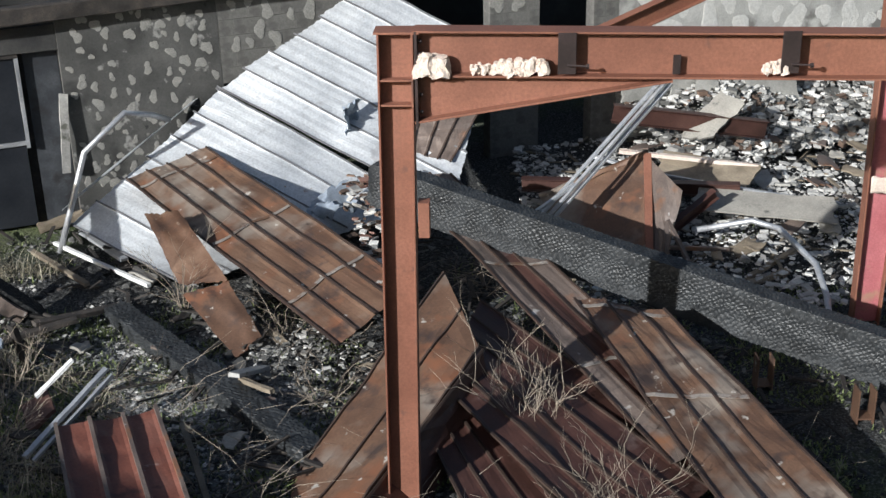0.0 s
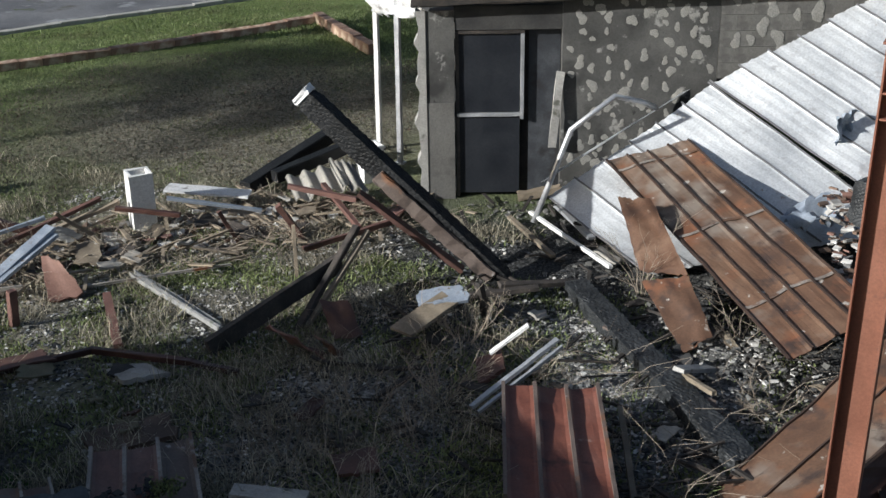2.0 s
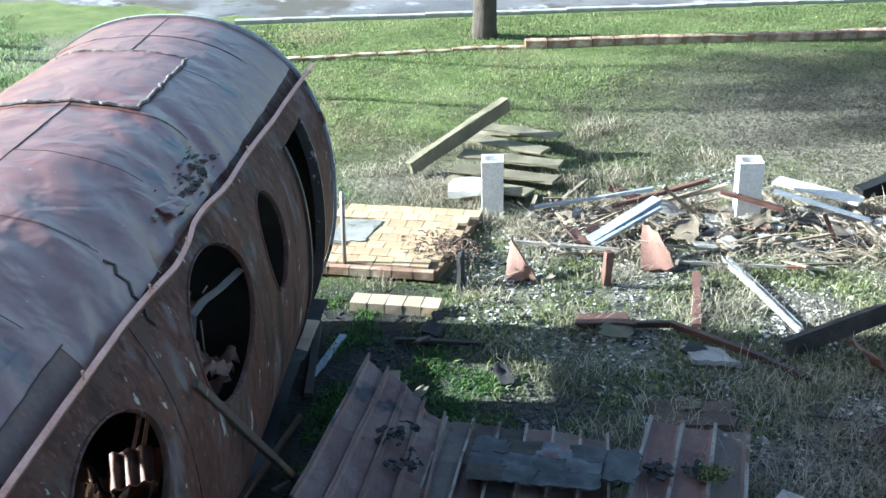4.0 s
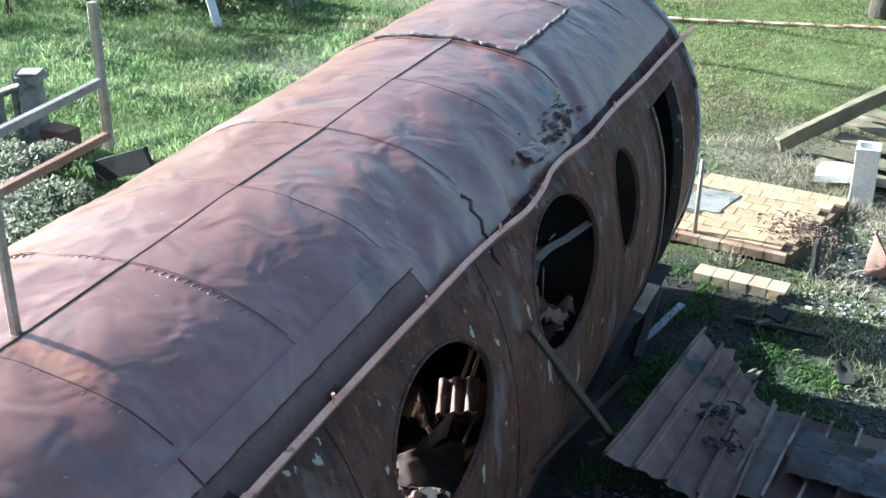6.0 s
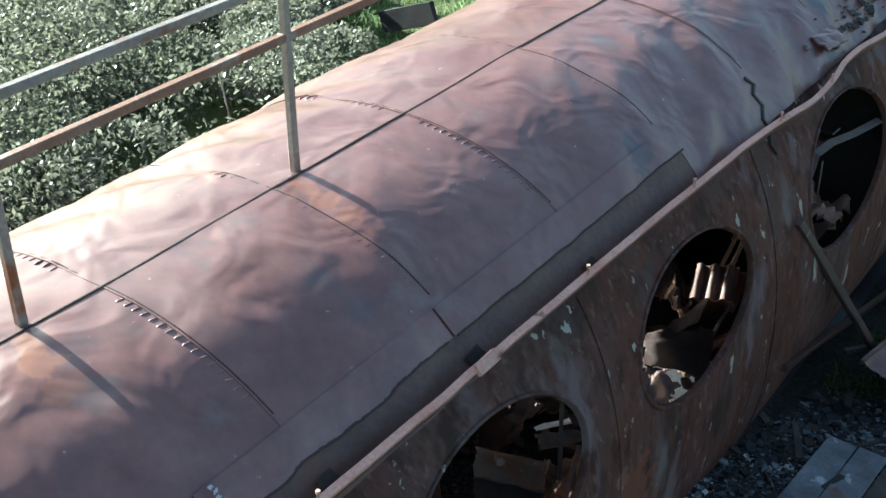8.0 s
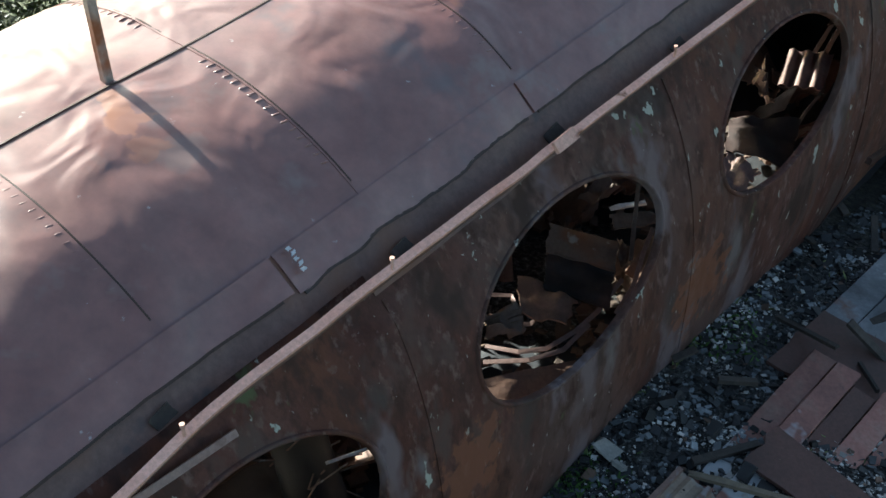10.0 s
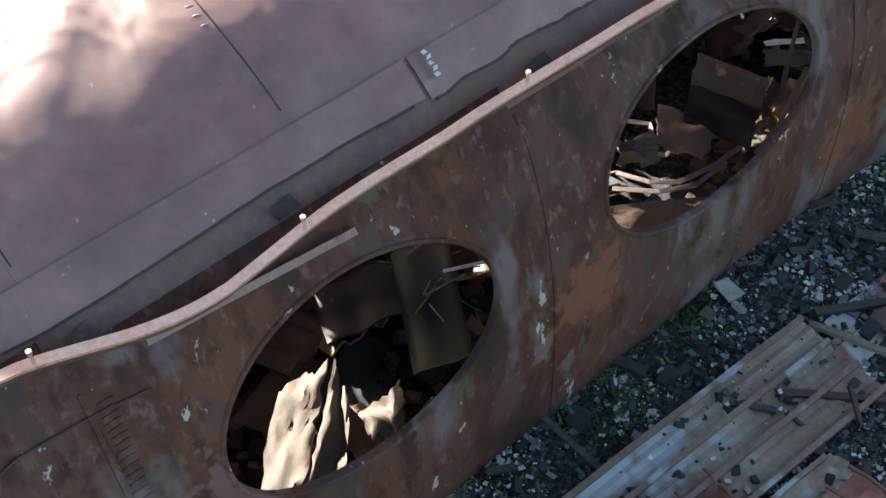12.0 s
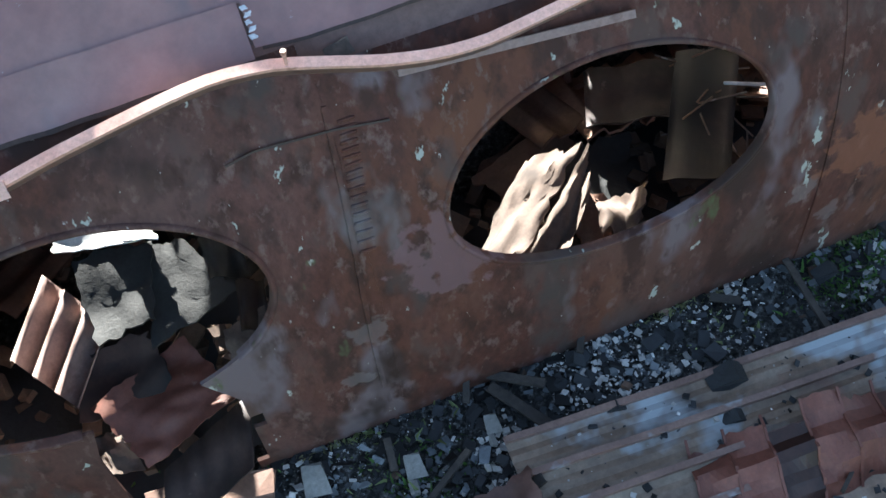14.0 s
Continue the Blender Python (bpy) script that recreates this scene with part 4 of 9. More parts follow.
def build_dabs(x0, x1, z0, z1, n, label, seed, rmin=0.05, rmax=0.1, mat=M_dab):
    """Adhesive dabs that once held boards, left on the wall."""
    rng = random.Random(seed)
    holder = root("plaster_dabs", label, "plaster", wp(x0, z0), kind="structure")
    meshes = [dab_mesh(i + seed * 10, 1.0, mat) for i in range(7)]
    done = []
    tries = 0
    turn = Matrix((WX, Vector((0, 0, 1)), -WN)).transposed().to_4x4()
    while len(done) < n and tries < 4000:
        tries += 1
        x, z = rng.uniform(x0, x1), rng.uniform(z0, z1)
        r = rng.uniform(rmin, rmax)
        if any(math.hypot(x - a, z - b) < (r + c) * 1.25 for a, b, c in done):
            continue
        done.append((x, z, r))
        ob = part("plaster_dab", rng.choice(meshes), mat, holder)
        ob.matrix_basis = Matrix.Translation(wp(x, z, 0.003)) @ turn @ pose(0, 0, 0, 0, 0, rng.uniform(-30, 30)) @ Matrix.Diagonal((r, r, 1, 1))


build_dabs(1.82, 3.58, 0.45, 2.6, 84, "pale plaster dabs left on the sooty wall", 4, 0.028, 0.066)
build_dabs(3.75, 5.5, 1.7, 2.6, 16, "pale plaster dabs on scorched blocks", 5)
build_dabs(9.5, 14.3, 0.2, 2.3, 70, "large pale plaster patches on the far wall", 6, 0.09, 0.26, M_patch)
build_dabs(7.4, 8.05, 1.6, 2.6, 6, "small plaster dabs on a blackened pier", 7)


def build_shell():
    """The rest of the burnt house: side and back walls, floor of soot, charred plate and lintels."""
    v, f = join(wall_box(0.0, 14.6, -0.6, 2.7, 0.2, -5.2), wall_box(0.0, 0.2, -0.1, 2.4, 4.9, -0.3), wall_box(14.4, 14.6, -0.6, 2.4, 4.9, -0.3))
    thing("wall_back", mesh_of("wall_back", v, f, M_soot_shade), M_soot_shade, "soot-black inner walls of the burnt house", "wall", kind="structure")
    v, f = join(wall_box(0.2, 9.3, 2.72, 2.86, 4.9, -0.3))
    thing("ceiling", mesh_of("ceiling", v, f, M_soot_shade), M_soot_shade, "blackened remains of the ceiling boards", "ceiling", kind="structure")
    bar_thing("wall_plate", wp(-0.1, 2.62, 0.06), wp(5.7, 2.82, 0.06), 0.26, 0.2, M_char_dull, "charred timber wall plate along the wall head", "timber", 0.012, 16)
    v, f = wall_box(0.41, 1.73, 2.2, 2.5, 0.2, -0.01)
    thing("lintel", mesh_of("lintel", v, f, M_soot_shade), M_soot_shade, "soot-black concrete lintel over the door bay", "lintel", kind="structure")
    v, f = wall_box(1.33, 1.725, 0.0, 2.195, 0.02, -0.1)
    thing("inner_panel", mesh_of("inner_panel", v, f, M_panelblue), M_panelblue, "scorched pale panel set back beside the door", "panel", kind="structure")
    bar_thing("burnt_post", wp(5.75, -0.2, 0.0), wp(5.75, 2.7, 0.0), 0.2, 0.2, M_char_dull, "charred timber post in the burnt front", "timber", 0.012, 8)
    v, f = wall_box(0.03, 0.395, -0.05, 1.28, 0.004, 0.009)
    thing("plaster_skin", mesh_of("plaster_skin", v, f, M_block), M_block, "paler unburnt plaster on the lower pier", "plaster", kind="structure")


build_shell()


def build_door():
    d = root("door_1", "dark slate two-panel door in a scorched aluminium frame", "door", wp(0.41, 0.0), kind="structure")
    for nm, x0, x1, z0, z1, o in (("lower_panel", 0.45, 1.22, 0.06, 1.08, -0.05), ("upper_panel", 0.45, 1.22, 1.14, 2.14, -0.05)):
        part(nm, mesh_of(nm, *wall_box(x0, x1, z0, z1, 0.03, o), M_doorleaf), M_doorleaf, d)
    for nm, a, b in (("stile", wp(0.435, 0.02, -0.05), wp(0.435, 2.18, -0.05)), ("stile", wp(1.245, 1.05, -0.05), wp(1.25, 2.18, -0.05)),
                     ("mid_rail", wp(0.43, 1.11, -0.045), wp(1.25, 1.11, -0.045)), ("top_rail", wp(0.41, 2.17, -0.045), wp(1.27, 2.17, -0.045))):
        v, f = bar(a, b, 0.045, 0.05, rough=0.003, steps=4, up=-WN)
        mm = M_char_dull if nm == "top_rail" or (nm == "stile" and a == wp(0.435, 0.02, -0.05)) else M_alu
        part(nm, mesh_of(nm, v, f, mm), mm, d)
    v, f = bar(wp(1.30, 0, -0.2), wp(1.30, 2.2, -0.2), 0.08, 0.12, rough=0.006, steps=6)
    part("burnt_jamb", mesh_of("burnt_jamb", v, f, M_char_dull), M_char_dull, d, "burnt black door jamb")
    return d


build_door()
v, f = bar(wp(1.62, 0.72, 0.12), wp(1.72, 1.68, 0.05), 0.1, 0.03, rough=0.006, steps=6, up=-WN)
thing("loose_trim", mesh_of("loose_trim", v, f, M_concrete), M_concrete, "bent white trim board leaning in the doorway", "trim")
v, f = bar(wp(1.2, 0.05, 0.1), wp(1.75, 0.16, 0.12), 0.14, 0.1, rough=0.01, steps=5)
thing("timber_sill", mesh_of("timber_sill", v, f, M_wood), M_wood, "broken timber sill at the foot of the door", "timber")


def build_torn_edge():
    """Ragged plaster along the corner of the pier."""
    rng = random.Random(5)
    verts, faces = [], []
    n = 24
    for i in range(n + 1):
        z = 2.45 * i / n
        w = 0.03 + 0.1 * abs(noise.noise((z * 2.1, 3.3, 1.0))) + (0.05 if i % 5 == 0 else 0)
        for x, o in ((-w, 0.02), (0.05, 0.02), (0.05, -0.02), (-w, -0.25)):
            verts.append(wp(x, z, o))
    for i in range(n):
        for j in range(4):
            a, b = i * 4 + j, i * 4 + (j + 1) % 4
            faces.append((a, b, b + 4, a + 4))
    thing("plaster_edge", mesh_of("plaster_edge", verts, faces, M_concrete), M_concrete, "ragged pale plaster edge on the building corner", "plaster", kind="structure")


build_torn_edge()

# ---------------------------------------------------------------- the wrecked hull
HA, HB, HP, HZ = 1.5, 1.668, 2.32, 1.505
HULL_END, HULL_START = 11.16, -4.2
_ph = np.linspace(-math.pi, math.pi, 2401)
_su = HA * np.sign(np.sin(_ph)) * np.abs(np.sin(_ph)) ** (2 / HP)
_sv = HB * np.sign(np.cos(_ph)) * np.abs(np.cos(_ph)) ** (2 / HP)
_sl = np.concatenate([[0], np.cumsum(np.hypot(np.diff(_su), np.diff(_sv)))])
_sl -= _sl[1200]
HALF = float(_sl[-1])


def girth(u=None, v=None):
    """Distance along the skin from the crown to the given width or height, on the camera's side."""
    i = np.arange(1200, 2401)
    if u is not None:
        i = i[_sv[i] > 0]
        return float(np.interp(u, _su[i], _sl[i]))
    return float(np.interp(-v, -_sv[i], _sl[i]))


def dent(y, l):
    """Buckling of the old skin: slight sag, and creases that fan across the plates on the sides of the crown."""
    d = 0.008 * noise.noise((y * 0.9, l * 1.3, 4.0)) + 0.006 * noise.noise((y * 1.9, l * 1.1, 9.0))
    if abs(l) > 1.35:
        return d
    amount = min(1.0, max(0.0, 0.5 + 1.3 * noise.noise((y * 0.8, l * 0.7, 21.0)))) * min(1.0, abs(l - 0.055) / 0.25)
    lean = 0.75 if l > 0 else -0.75
    across, along = y + lean * l, l - 0.4 * y
    wave = noise.noise((across * 3.6 + 0.6 * noise.noise((y * 1.5, l * 1.5, 3.0)), along * 0.8, 13.0))
    crease = 0.3 - abs(noise.noise((across * 2.4, along * 1.1, 2.0)))
    return d + amount * (0.036 * wave + 0.046 * crease)


def skin(y, l, off=0.0, flat=False):
    u, v = float(np.interp(l, _sl, _su)), float(np.interp(l, _sl, _sv))
    u2, v2 = float(np.interp(l + 0.01, _sl, _su)), float(np.interp(l + 0.01, _sl, _sv))
    tu, tv = u2 - u, v2 - v
    k = math.hypot(tu, tv) or 1.0
    nu, nv = -tv / k, tu / k
    o = off + (0.0 if flat else dent(y, l))
    return HULL_O + AX * y + SD * (u + nu * o) + Vector((0, 0, HZ + v + nv * o))


def skin_normal(y, l):
    return (skin(y, l, 0.1, True) - skin(y, l, 0.0, True)).normalized()


L_UP, L_LO = girth(u=0.925), girth(u=1.02)
L_RAIL = girth(u=1.14)
L_BASE = girth(v=-1.2)
WINDOWS = [  # along, height above the middle, half length, half height, lean
    (-0.41, 0.725, 0.59, 0.36, 0.0), (1.325, 0.72, 0.565, 0.352, 0.0), (3.05, 0.725, 0.618, 0.352, 0.06), (4.80, 0.695, 0.632, 0.345, 0.10), (6.93, 0.62, 0.69, 0.43, 0.12), (8.48, 0.53, 0.325, 0.37, 0.15)]


def window_holes(side):
    out = []
    for k, (y, v, ry, rv, lean) in enumerate(WINDOWS):
        if side < 0 and k == 3:    # unseen far side: hole lengthened to let sun onto the fluted sheet
            y, ry = 5.35, 1.3
        lo, hi = girth(v=v + rv), girth(v=v - rv)
        out.append((y, side * (lo + hi) / 2, ry, (hi - lo) / 2, -side * lean))
    return out


def inside(y, l, hole, grow=0.0):
    yc, lc, ry, rl, lean = hole
    a, b = (y - yc - lean * (l - lc)) / (ry + grow), (l - lc) / (rl + grow)
    return math.hypot(a, b)


def hull_plate(name, y0, y1, l0, l1, mat, parent, off=0.0, holes=(), cut=None, cell=0.06, thick=0.014, label="", ragged=0.0):
    """A curved plate of the hull between two stations and two girth lines, with window holes cut to their outline."""
    ny, nl = max(2, round((y1 - y0) / cell)), max(2, round((l1 - l0) / cell))
    pts = [[y0 + (y1 - y0) * i / ny, l0 + (l1 - l0) * j / nl] for j in range(nl + 1) for i in range(ny + 1)]
    if ragged:
        for i in range(ny + 1):
            pts[nl * (ny + 1) + i][1] += ragged * noise.noise((pts[i][0] * 2.3, 5.5, 1.0)) + 0.5 * ragged * noise.noise((pts[i][0] * 9.0, 5.5, 1.0))
    keep, gone = [], set()
    for j in range(nl):
        for i in range(ny):
            q = j * (ny + 1) + i
            c = ((pts[q][0] + pts[q + 1][0]) / 2, (pts[q][1] + pts[q + ny + 1][1]) / 2)
            quad = (q, q + 1, q + ny + 2, q + ny + 1)
            if any(inside(*c, h) < 1 for h in holes) or (cut and cut(*c)):
                gone.update(quad)
            else:
                keep.append(quad)
    used = {i for q in keep for i in q}
    for i in used & gone:
        for h in holes:
            r = inside(*pts[i], h)
            if 0.7 < r < 1.4:
                k = 1 / r
                yc, lc, ry, rl, lean = h
                a, b = (pts[i][0] - yc - lean * (pts[i][1] - lc)) * k, (pts[i][1] - lc) * k
                pts[i] = [yc + a + lean * b, lc + b]
    order = sorted(used)
    num = {i: k for k, i in enumerate(order)}
    outer = [skin(*pts[i], off) for i in order]
    inner = [skin(*pts[i], off - thick) for i in order]
    m = len(order)
    flip = (l1 - l0) * (y1 - y0) > 0
    faces, count = [], {}
    for q in keep:
        a = tuple(num[i] for i in q)
        faces.append(a[::-1] if flip else a)
        faces.append(tuple(m + i for i in (a if flip else a[::-1])))
        for e in zip(a, a[1:] + a[:1]):
            count.setdefault(tuple(sorted(e)), []).append(e)
    for k, es in count.items():
        if len(es) == 1:
            a, b = es[0]
            faces.append((a, b, b + m, a + m))
    me = mesh_of(name, outer + inner, faces, mat, True)
    bm = bmesh.new()
    bm.from_mesh(me)
    bmesh.ops.recalc_face_normals(bm, faces=bm.faces)
    for e in bm.edges:
        if len(e.link_faces) == 2 and e.calc_face_angle(0) > 0.7:
            e.smooth = False
    bm.to_mesh(me)
    bm.free()
    return part(name, me, mat, parent, label)


ORANGE, BARE, SCRAPE = (0.29, 0.125, 0.07), (0.06, 0.065, 0.075), (0.24, 0.21, 0.2)
stain(M_hull, [(skin(3.36, 0.16), 0.08, ORANGE, 0.6), (skin(3.34, 0.28), 0.085, ORANGE, 0.65), (skin(3.32, 0.42), 0.08, ORANGE, 0.5), (skin(3.3, 0.55), 0.06, ORANGE, 0.4), (skin(1.94, 0.14), 0.09, ORANGE, 0.6), (skin(1.9, 0.26), 0.09, ORANGE, 0.65), (skin(1.86, 0.4), 0.08, ORANGE, 0.5), (skin(2.9, -0.7), 0.2, ORANGE, 0.4), (skin(3.8, -0.8), 0.22, ORANGE, 0.4),
               (skin(8.0, 1.0), 0.2, BARE, 0.9), (skin(7.4, 0.95), 0.13, BARE, 0.8), (skin(9.6, 1.0), 0.15, BARE, 0.8), (skin(4.9, 0.98), 0.14, BARE, 0.6)])
stain(M_hull_side, [(skin(0.42, girth(v=0.35)), 0.09, SCRAPE, 0.32), (skin(0.35, girth(v=0.1)), 0.07, SCRAPE, 0.32), (skin(2.2, girth(v=0.05)), 0.06, SCRAPE, 0.32), (skin(2.05, girth(v=0.25)), 0.07, SCRAPE, 0.38),
                    (skin(3.9, girth(v=0.3)), 0.09, SCRAPE, 0.32), (skin(7.75, girth(v=0.75)), 0.07, BARE, 0.95), (skin(7.65, girth(v=0.5)), 0.05, BARE, 0.95),
                    (skin(0.75, girth(v=0.6)), 0.2, (0.17, 0.1, 0.1), 0.8), (skin(2.3, girth(v=0.4)), 0.22, (0.2, 0.085, 0.05), 0.7), (skin(4.0, girth(v=0.1)), 0.3, (0.19, 0.08, 0.045), 0.7)])
RINGS = [HULL_START, -3.2, -2.3, -1.35, -0.42, 0.52, 1.44, 2.34, 3.25, 4.18, 5.17, 6.20, 7.25, 8.3, 9.55, 10.4, HULL_END]


def build_hull():
    hull = root("wrecked_hull", "rust-brown curved metal hull with big oval window openings", "wrecked hull", skin(4.0, HALF - 0.01))
    for k, (a, b) in enumerate(zip(RINGS, RINGS[1:])):
        step = 0.003 * (k % 2)
        hull_plate("roof_plate", a - 0.012, b + 0.012, 0.05, L_UP + 0.03, M_hull, hull, step)
        hull_plate("roof_plate", a - 0.012, b + 0.012, -L_UP - 0.03, 0.058, M_hull, hull, step + 0.0015, cell=0.075)
    for k, (a, b) in enumerate(((HULL_START, 0.5), (0.49, 3.9), (3.89, 7.7), (7.69, HULL_END))):
        holes = [h for h in window_holes(1) if a - 1 < h[0] < b + 1]

        def torn(y, l):
            low = girth(v=0.42)
            if 9.58 < y < 10.42 and girth(v=0.9) < l < girth(v=-1.19):
                return True
            edge = 0.06 * noise.noise((l * 5, 1.0, 2.0))
            return -0.52 - 0.07 * (l - low) + 0.5 * edge < y < -0.005 - 0.07 * (l - low) + 0.5 * edge and l > low - 0.25

        hull_plate("side_plate", a, b, L_UP, L_BASE, M_hull_side, hull, -0.006 + 0.002 * (k % 2), holes, torn, cell=0.045)
        far = [h for h in window_holes(-1)[:4] if a - 1 < h[0] < b + 1]
        # unseen far doorway, sized for the strip of sun it throws on the yard
        hull_plate("side_plate", a, b, -HALF + 0.7, -L_UP, M_hull_side, hull, -0.004 + 0.002 * (k % 2), far, lambda y, l: 9.62 < y < 10.5 and -girth(v=-0.22) < l < -girth(v=0.5), cell=0.09)
    for a, b in ((5.2, 7.2), (7.19, 9.3), (9.29, HULL_END)):
        hull_plate("roof_plate", a, b, L_UP - 0.01, L_RAIL + 0.03, M_hull, hull, 0.004, cell=0.06, thick=0.008, ragged=0.01)
    for a, b in ((HULL_START, 0.47), (0.465, 2.16), (2.155, 3.93), (3.925, 5.21)):
        hull_plate("eave_plate", a, b, L_UP - 0.012, L_RAIL + 0.012 if a > 2 else girth(u=1.035) if a < 0.4 else girth(u=1.09), M_eave, hull, 0.001, cell=0.06, thick=0.005)
    hull_plate("keel_plate", HULL_START, HULL_END, L_BASE - 0.02, HALF, M_hull_low, hull, -0.01, cell=0.12)
    hull_plate("keel_plate", HULL_START, HULL_END, -HALF, -HALF + 0.72, M_hull_low, hull, -0.012, cell=0.2)
    # raised lap strip, in lengths that end in torn edges
    for a, b, o in ((HULL_START, 0.35, 0.012), (0.36, 1.88, 0.014), (1.9, 3.2, 0.009), (3.21, 5.26, 0.013)):
        hull_plate("lap_strip", a, b, L_UP - 0.015, L_LO + (0.03 if a < 0.3 else 0.0), M_hull, hull, o, cell=0.05, thick=0.016, ragged=0.012 if a != 1.9 else 0.035)
        up = L_LO + (0.03 if a < 0.3 else 0.0)
        k = 0.012 if a != 1.9 else 0.035
        ys = np.arange(a + 0.02, b - 0.02, 0.05)
        edge = [(y, up + 0.004 + k * noise.noise((y * 2.3, 5.5, 1.0)) + 0.5 * k * noise.noise((y * 9.0, 5.5, 1.0))) for y in ys]
        v, f = ribbon([skin(y, l, 0.006) for y, l in edge], 0.02 if a < 0.3 else 0.013, 0.006, [skin_normal(y, l) for y, l in edge])
        part("torn_edge", mesh_of("torn_edge", v, f, M_seam), M_seam, hull)
    for y in (0.47, 2.16, 3.93, 5.75):
        ls = np.linspace(L_RAIL + 0.04, L_BASE, 26)
        v, f = ribbon([skin(y + 0.04 * math.sin(2 * l), l, -0.002) for l in ls], 0.016, 0.005, [skin_normal(y, l) for l in ls])
        part("side_seam", mesh_of("side_seam", v, f, M_hull_side), M_hull_side, hull)
    # crown seam
    ys = np.arange(HULL_START, HULL_END + 0.01, 0.12)
    v, f = ribbon([skin(y, 0.055, 0.004) for y in ys], 0.007, 0.004)
    part("crown_seam", mesh_of("crown_seam", v, f, M_seam), M_seam, hull, "dark folded seam along the crown")
    for y in RINGS[1:-1]:
        ls = np.arange(-L_UP, L_UP, 0.07)
        v, f = ribbon([skin(y, l, 0.003) for l in ls], 0.006, 0.003, [skin_normal(y, l) for l in ls])
        part("ring_seam", mesh_of("ring_seam", v, f, M_seam), M_seam, hull)
    rivets = []
    for y in RINGS[4:11]:
        for i in range(30):
            rivets.append((y - 0.028, -0.62 + 0.042 * i + (0.2 if i > 13 else 0.0)))
    pieces = []
    for y, l in rivets:
        pieces.append(pipe([skin(y - 0.018, l, -0.005), skin(y - 0.01, l + 0.003, -0.0005), skin(y + 0.01, l + 0.007, -0.0005), skin(y + 0.018, l + 0.008, -0.005)], 0.0045, 6))
    v, f = join(*pieces)
    part("pressed_edge", mesh_of("pressed_edge", v, f, M_hull, True), M_hull, hull)["kind"] = "stuff"
    pieces = []
    for i in range(17):
        y, l = 0.54 - 0.003 * i, girth(u=1.2 + 0.0125 * i)
        pieces.append(pipe([skin(y - 0.026, l, -0.006), skin(y - 0.014, l, -0.003), skin(y + 0.014, l, -0.003), skin(y + 0.026, l, -0.006)], 0.006, 8))
    part("pressed_edge", mesh_of("pressed_edge", *join(*pieces), M_hull_side, True), M_hull_side, hull, "ladder of pressed tabs up the side")["kind"] = "stuff"
    fold = [(0.17, 1.209), (0.26, 1.2), (0.376, 1.205), (0.5, 1.21), (0.661, 1.224)]
    v, f = ribbon([skin(y, girth(u=u), 0.003) for y, u in fold], 0.006, 0.004, [skin_normal(y, girth(u=u)) for y, u in fold])
    part("side_crease", mesh_of("side_crease", v, f, M_seam), M_seam, hull)
    # rolled rims round the openings
    for side in (1, -1):
        for (yc, lc, ry, rl, lean), w in zip(window_holes(side)[:6 if side > 0 else 4], WINDOWS):
            n = 56
            verts, faces = [], []
            gap = set()
            for i in range(n):
                t = 2 * math.pi * i / n
                c, s = math.cos(t), math.sin(t)
                for g, o in ((-0.006, -0.03), (-0.005, 0.002), (0.0, 0.007), (0.011, 0.005), (0.015, -0.006)):
                    b = (rl + g) * s
                    y, l = yc + (ry + g) * c + lean * b, lc + b
                    verts.append(skin(y, l, o))
                y, l = yc + ry * c, lc + rl * s
                if side == 1 and w is WINDOWS[0] and -0.53 < y < 0.0 and l > lc + 0.1:
                    gap.add(i)
            for i in range(n):
                if i in gap or (i + 1) % n in gap:
                    continue
                for j in range(4):
                    a, b = i * 5 + j, ((i + 1) % n) * 5 + j
                    faces.append((a, b, b + 1, a + 1))
            part("window_rim", mesh_of("window_rim", verts, faces, M_hull_side, True), M_hull_side, hull)
    # welded hatch patch and its bead
    hull_plate("roof_patch", 8.36, 9.78, -0.6, 0.55, M_hull, hull, 0.022, cell=0.07, thick=0.012)
    bead = [(8.36, l) for l in np.arange(-0.6, 0.56, 0.05)] + [(y, 0.55) for y in np.arange(8.36, 9.8, 0.05)] + [(9.78, l) for l in np.arange(0.55, -0.6, -0.05)]
    rng = random.Random(8)
    v, f = pipe([skin(y + rng.uniform(-0.012, 0.012), l + rng.uniform(-0.012, 0.012), 0.018 + rng.uniform(-0.006, 0.008)) for y, l in bead], 0.013, 6)
    part("sealant_bead", mesh_of("sealant_bead", v, f, M_mastic), M_mastic, hull, "crumbling sealant round the roof patch")
    # stripped strips and a torn flap
    v, f = slab([skin(7.0, 1.08, 0.01), skin(7.3, 1.1, 0.02), skin(7.28, 1.22, 0.07), skin(7.0, 1.2, 0.06)], 0.012, 0.02, 3, 0.05)
    part("torn_flap", mesh_of("torn_flap", v, f, M_hull), M_hull, hull)
    crack = [(6.12, 1.02), (6.16, 1.08), (6.08, 1.12), (6.1, 1.2), (6.02, 1.26), (6.04, 1.34), (5.98, 1.4), (6.0, 1.46)]
    v, f = ribbon([skin(y, l, 0.006) for y, l in crack], 0.022, 0.012, [skin_normal(y, l) for y, l in crack])
    part("crack", mesh_of("crack", v, f, M_char_dull), M_char_dull, hull, "torn crack in the skin")
    # end frame with a pale edge trim, and bulkheads
    ls = np.arange(-HALF + 0.3, HALF - 0.3, 0.08)
    v, f = ribbon([skin(HULL_END + 0.005, l, 0.012, True) for l in ls], 0.05, 0.03, [skin_normal(HULL_END, l) for l in ls])
    part("end_trim", mesh_of("end_trim", v, f, M_endtrim), M_endtrim, hull, "pale flaking metal trim round the hull's end")
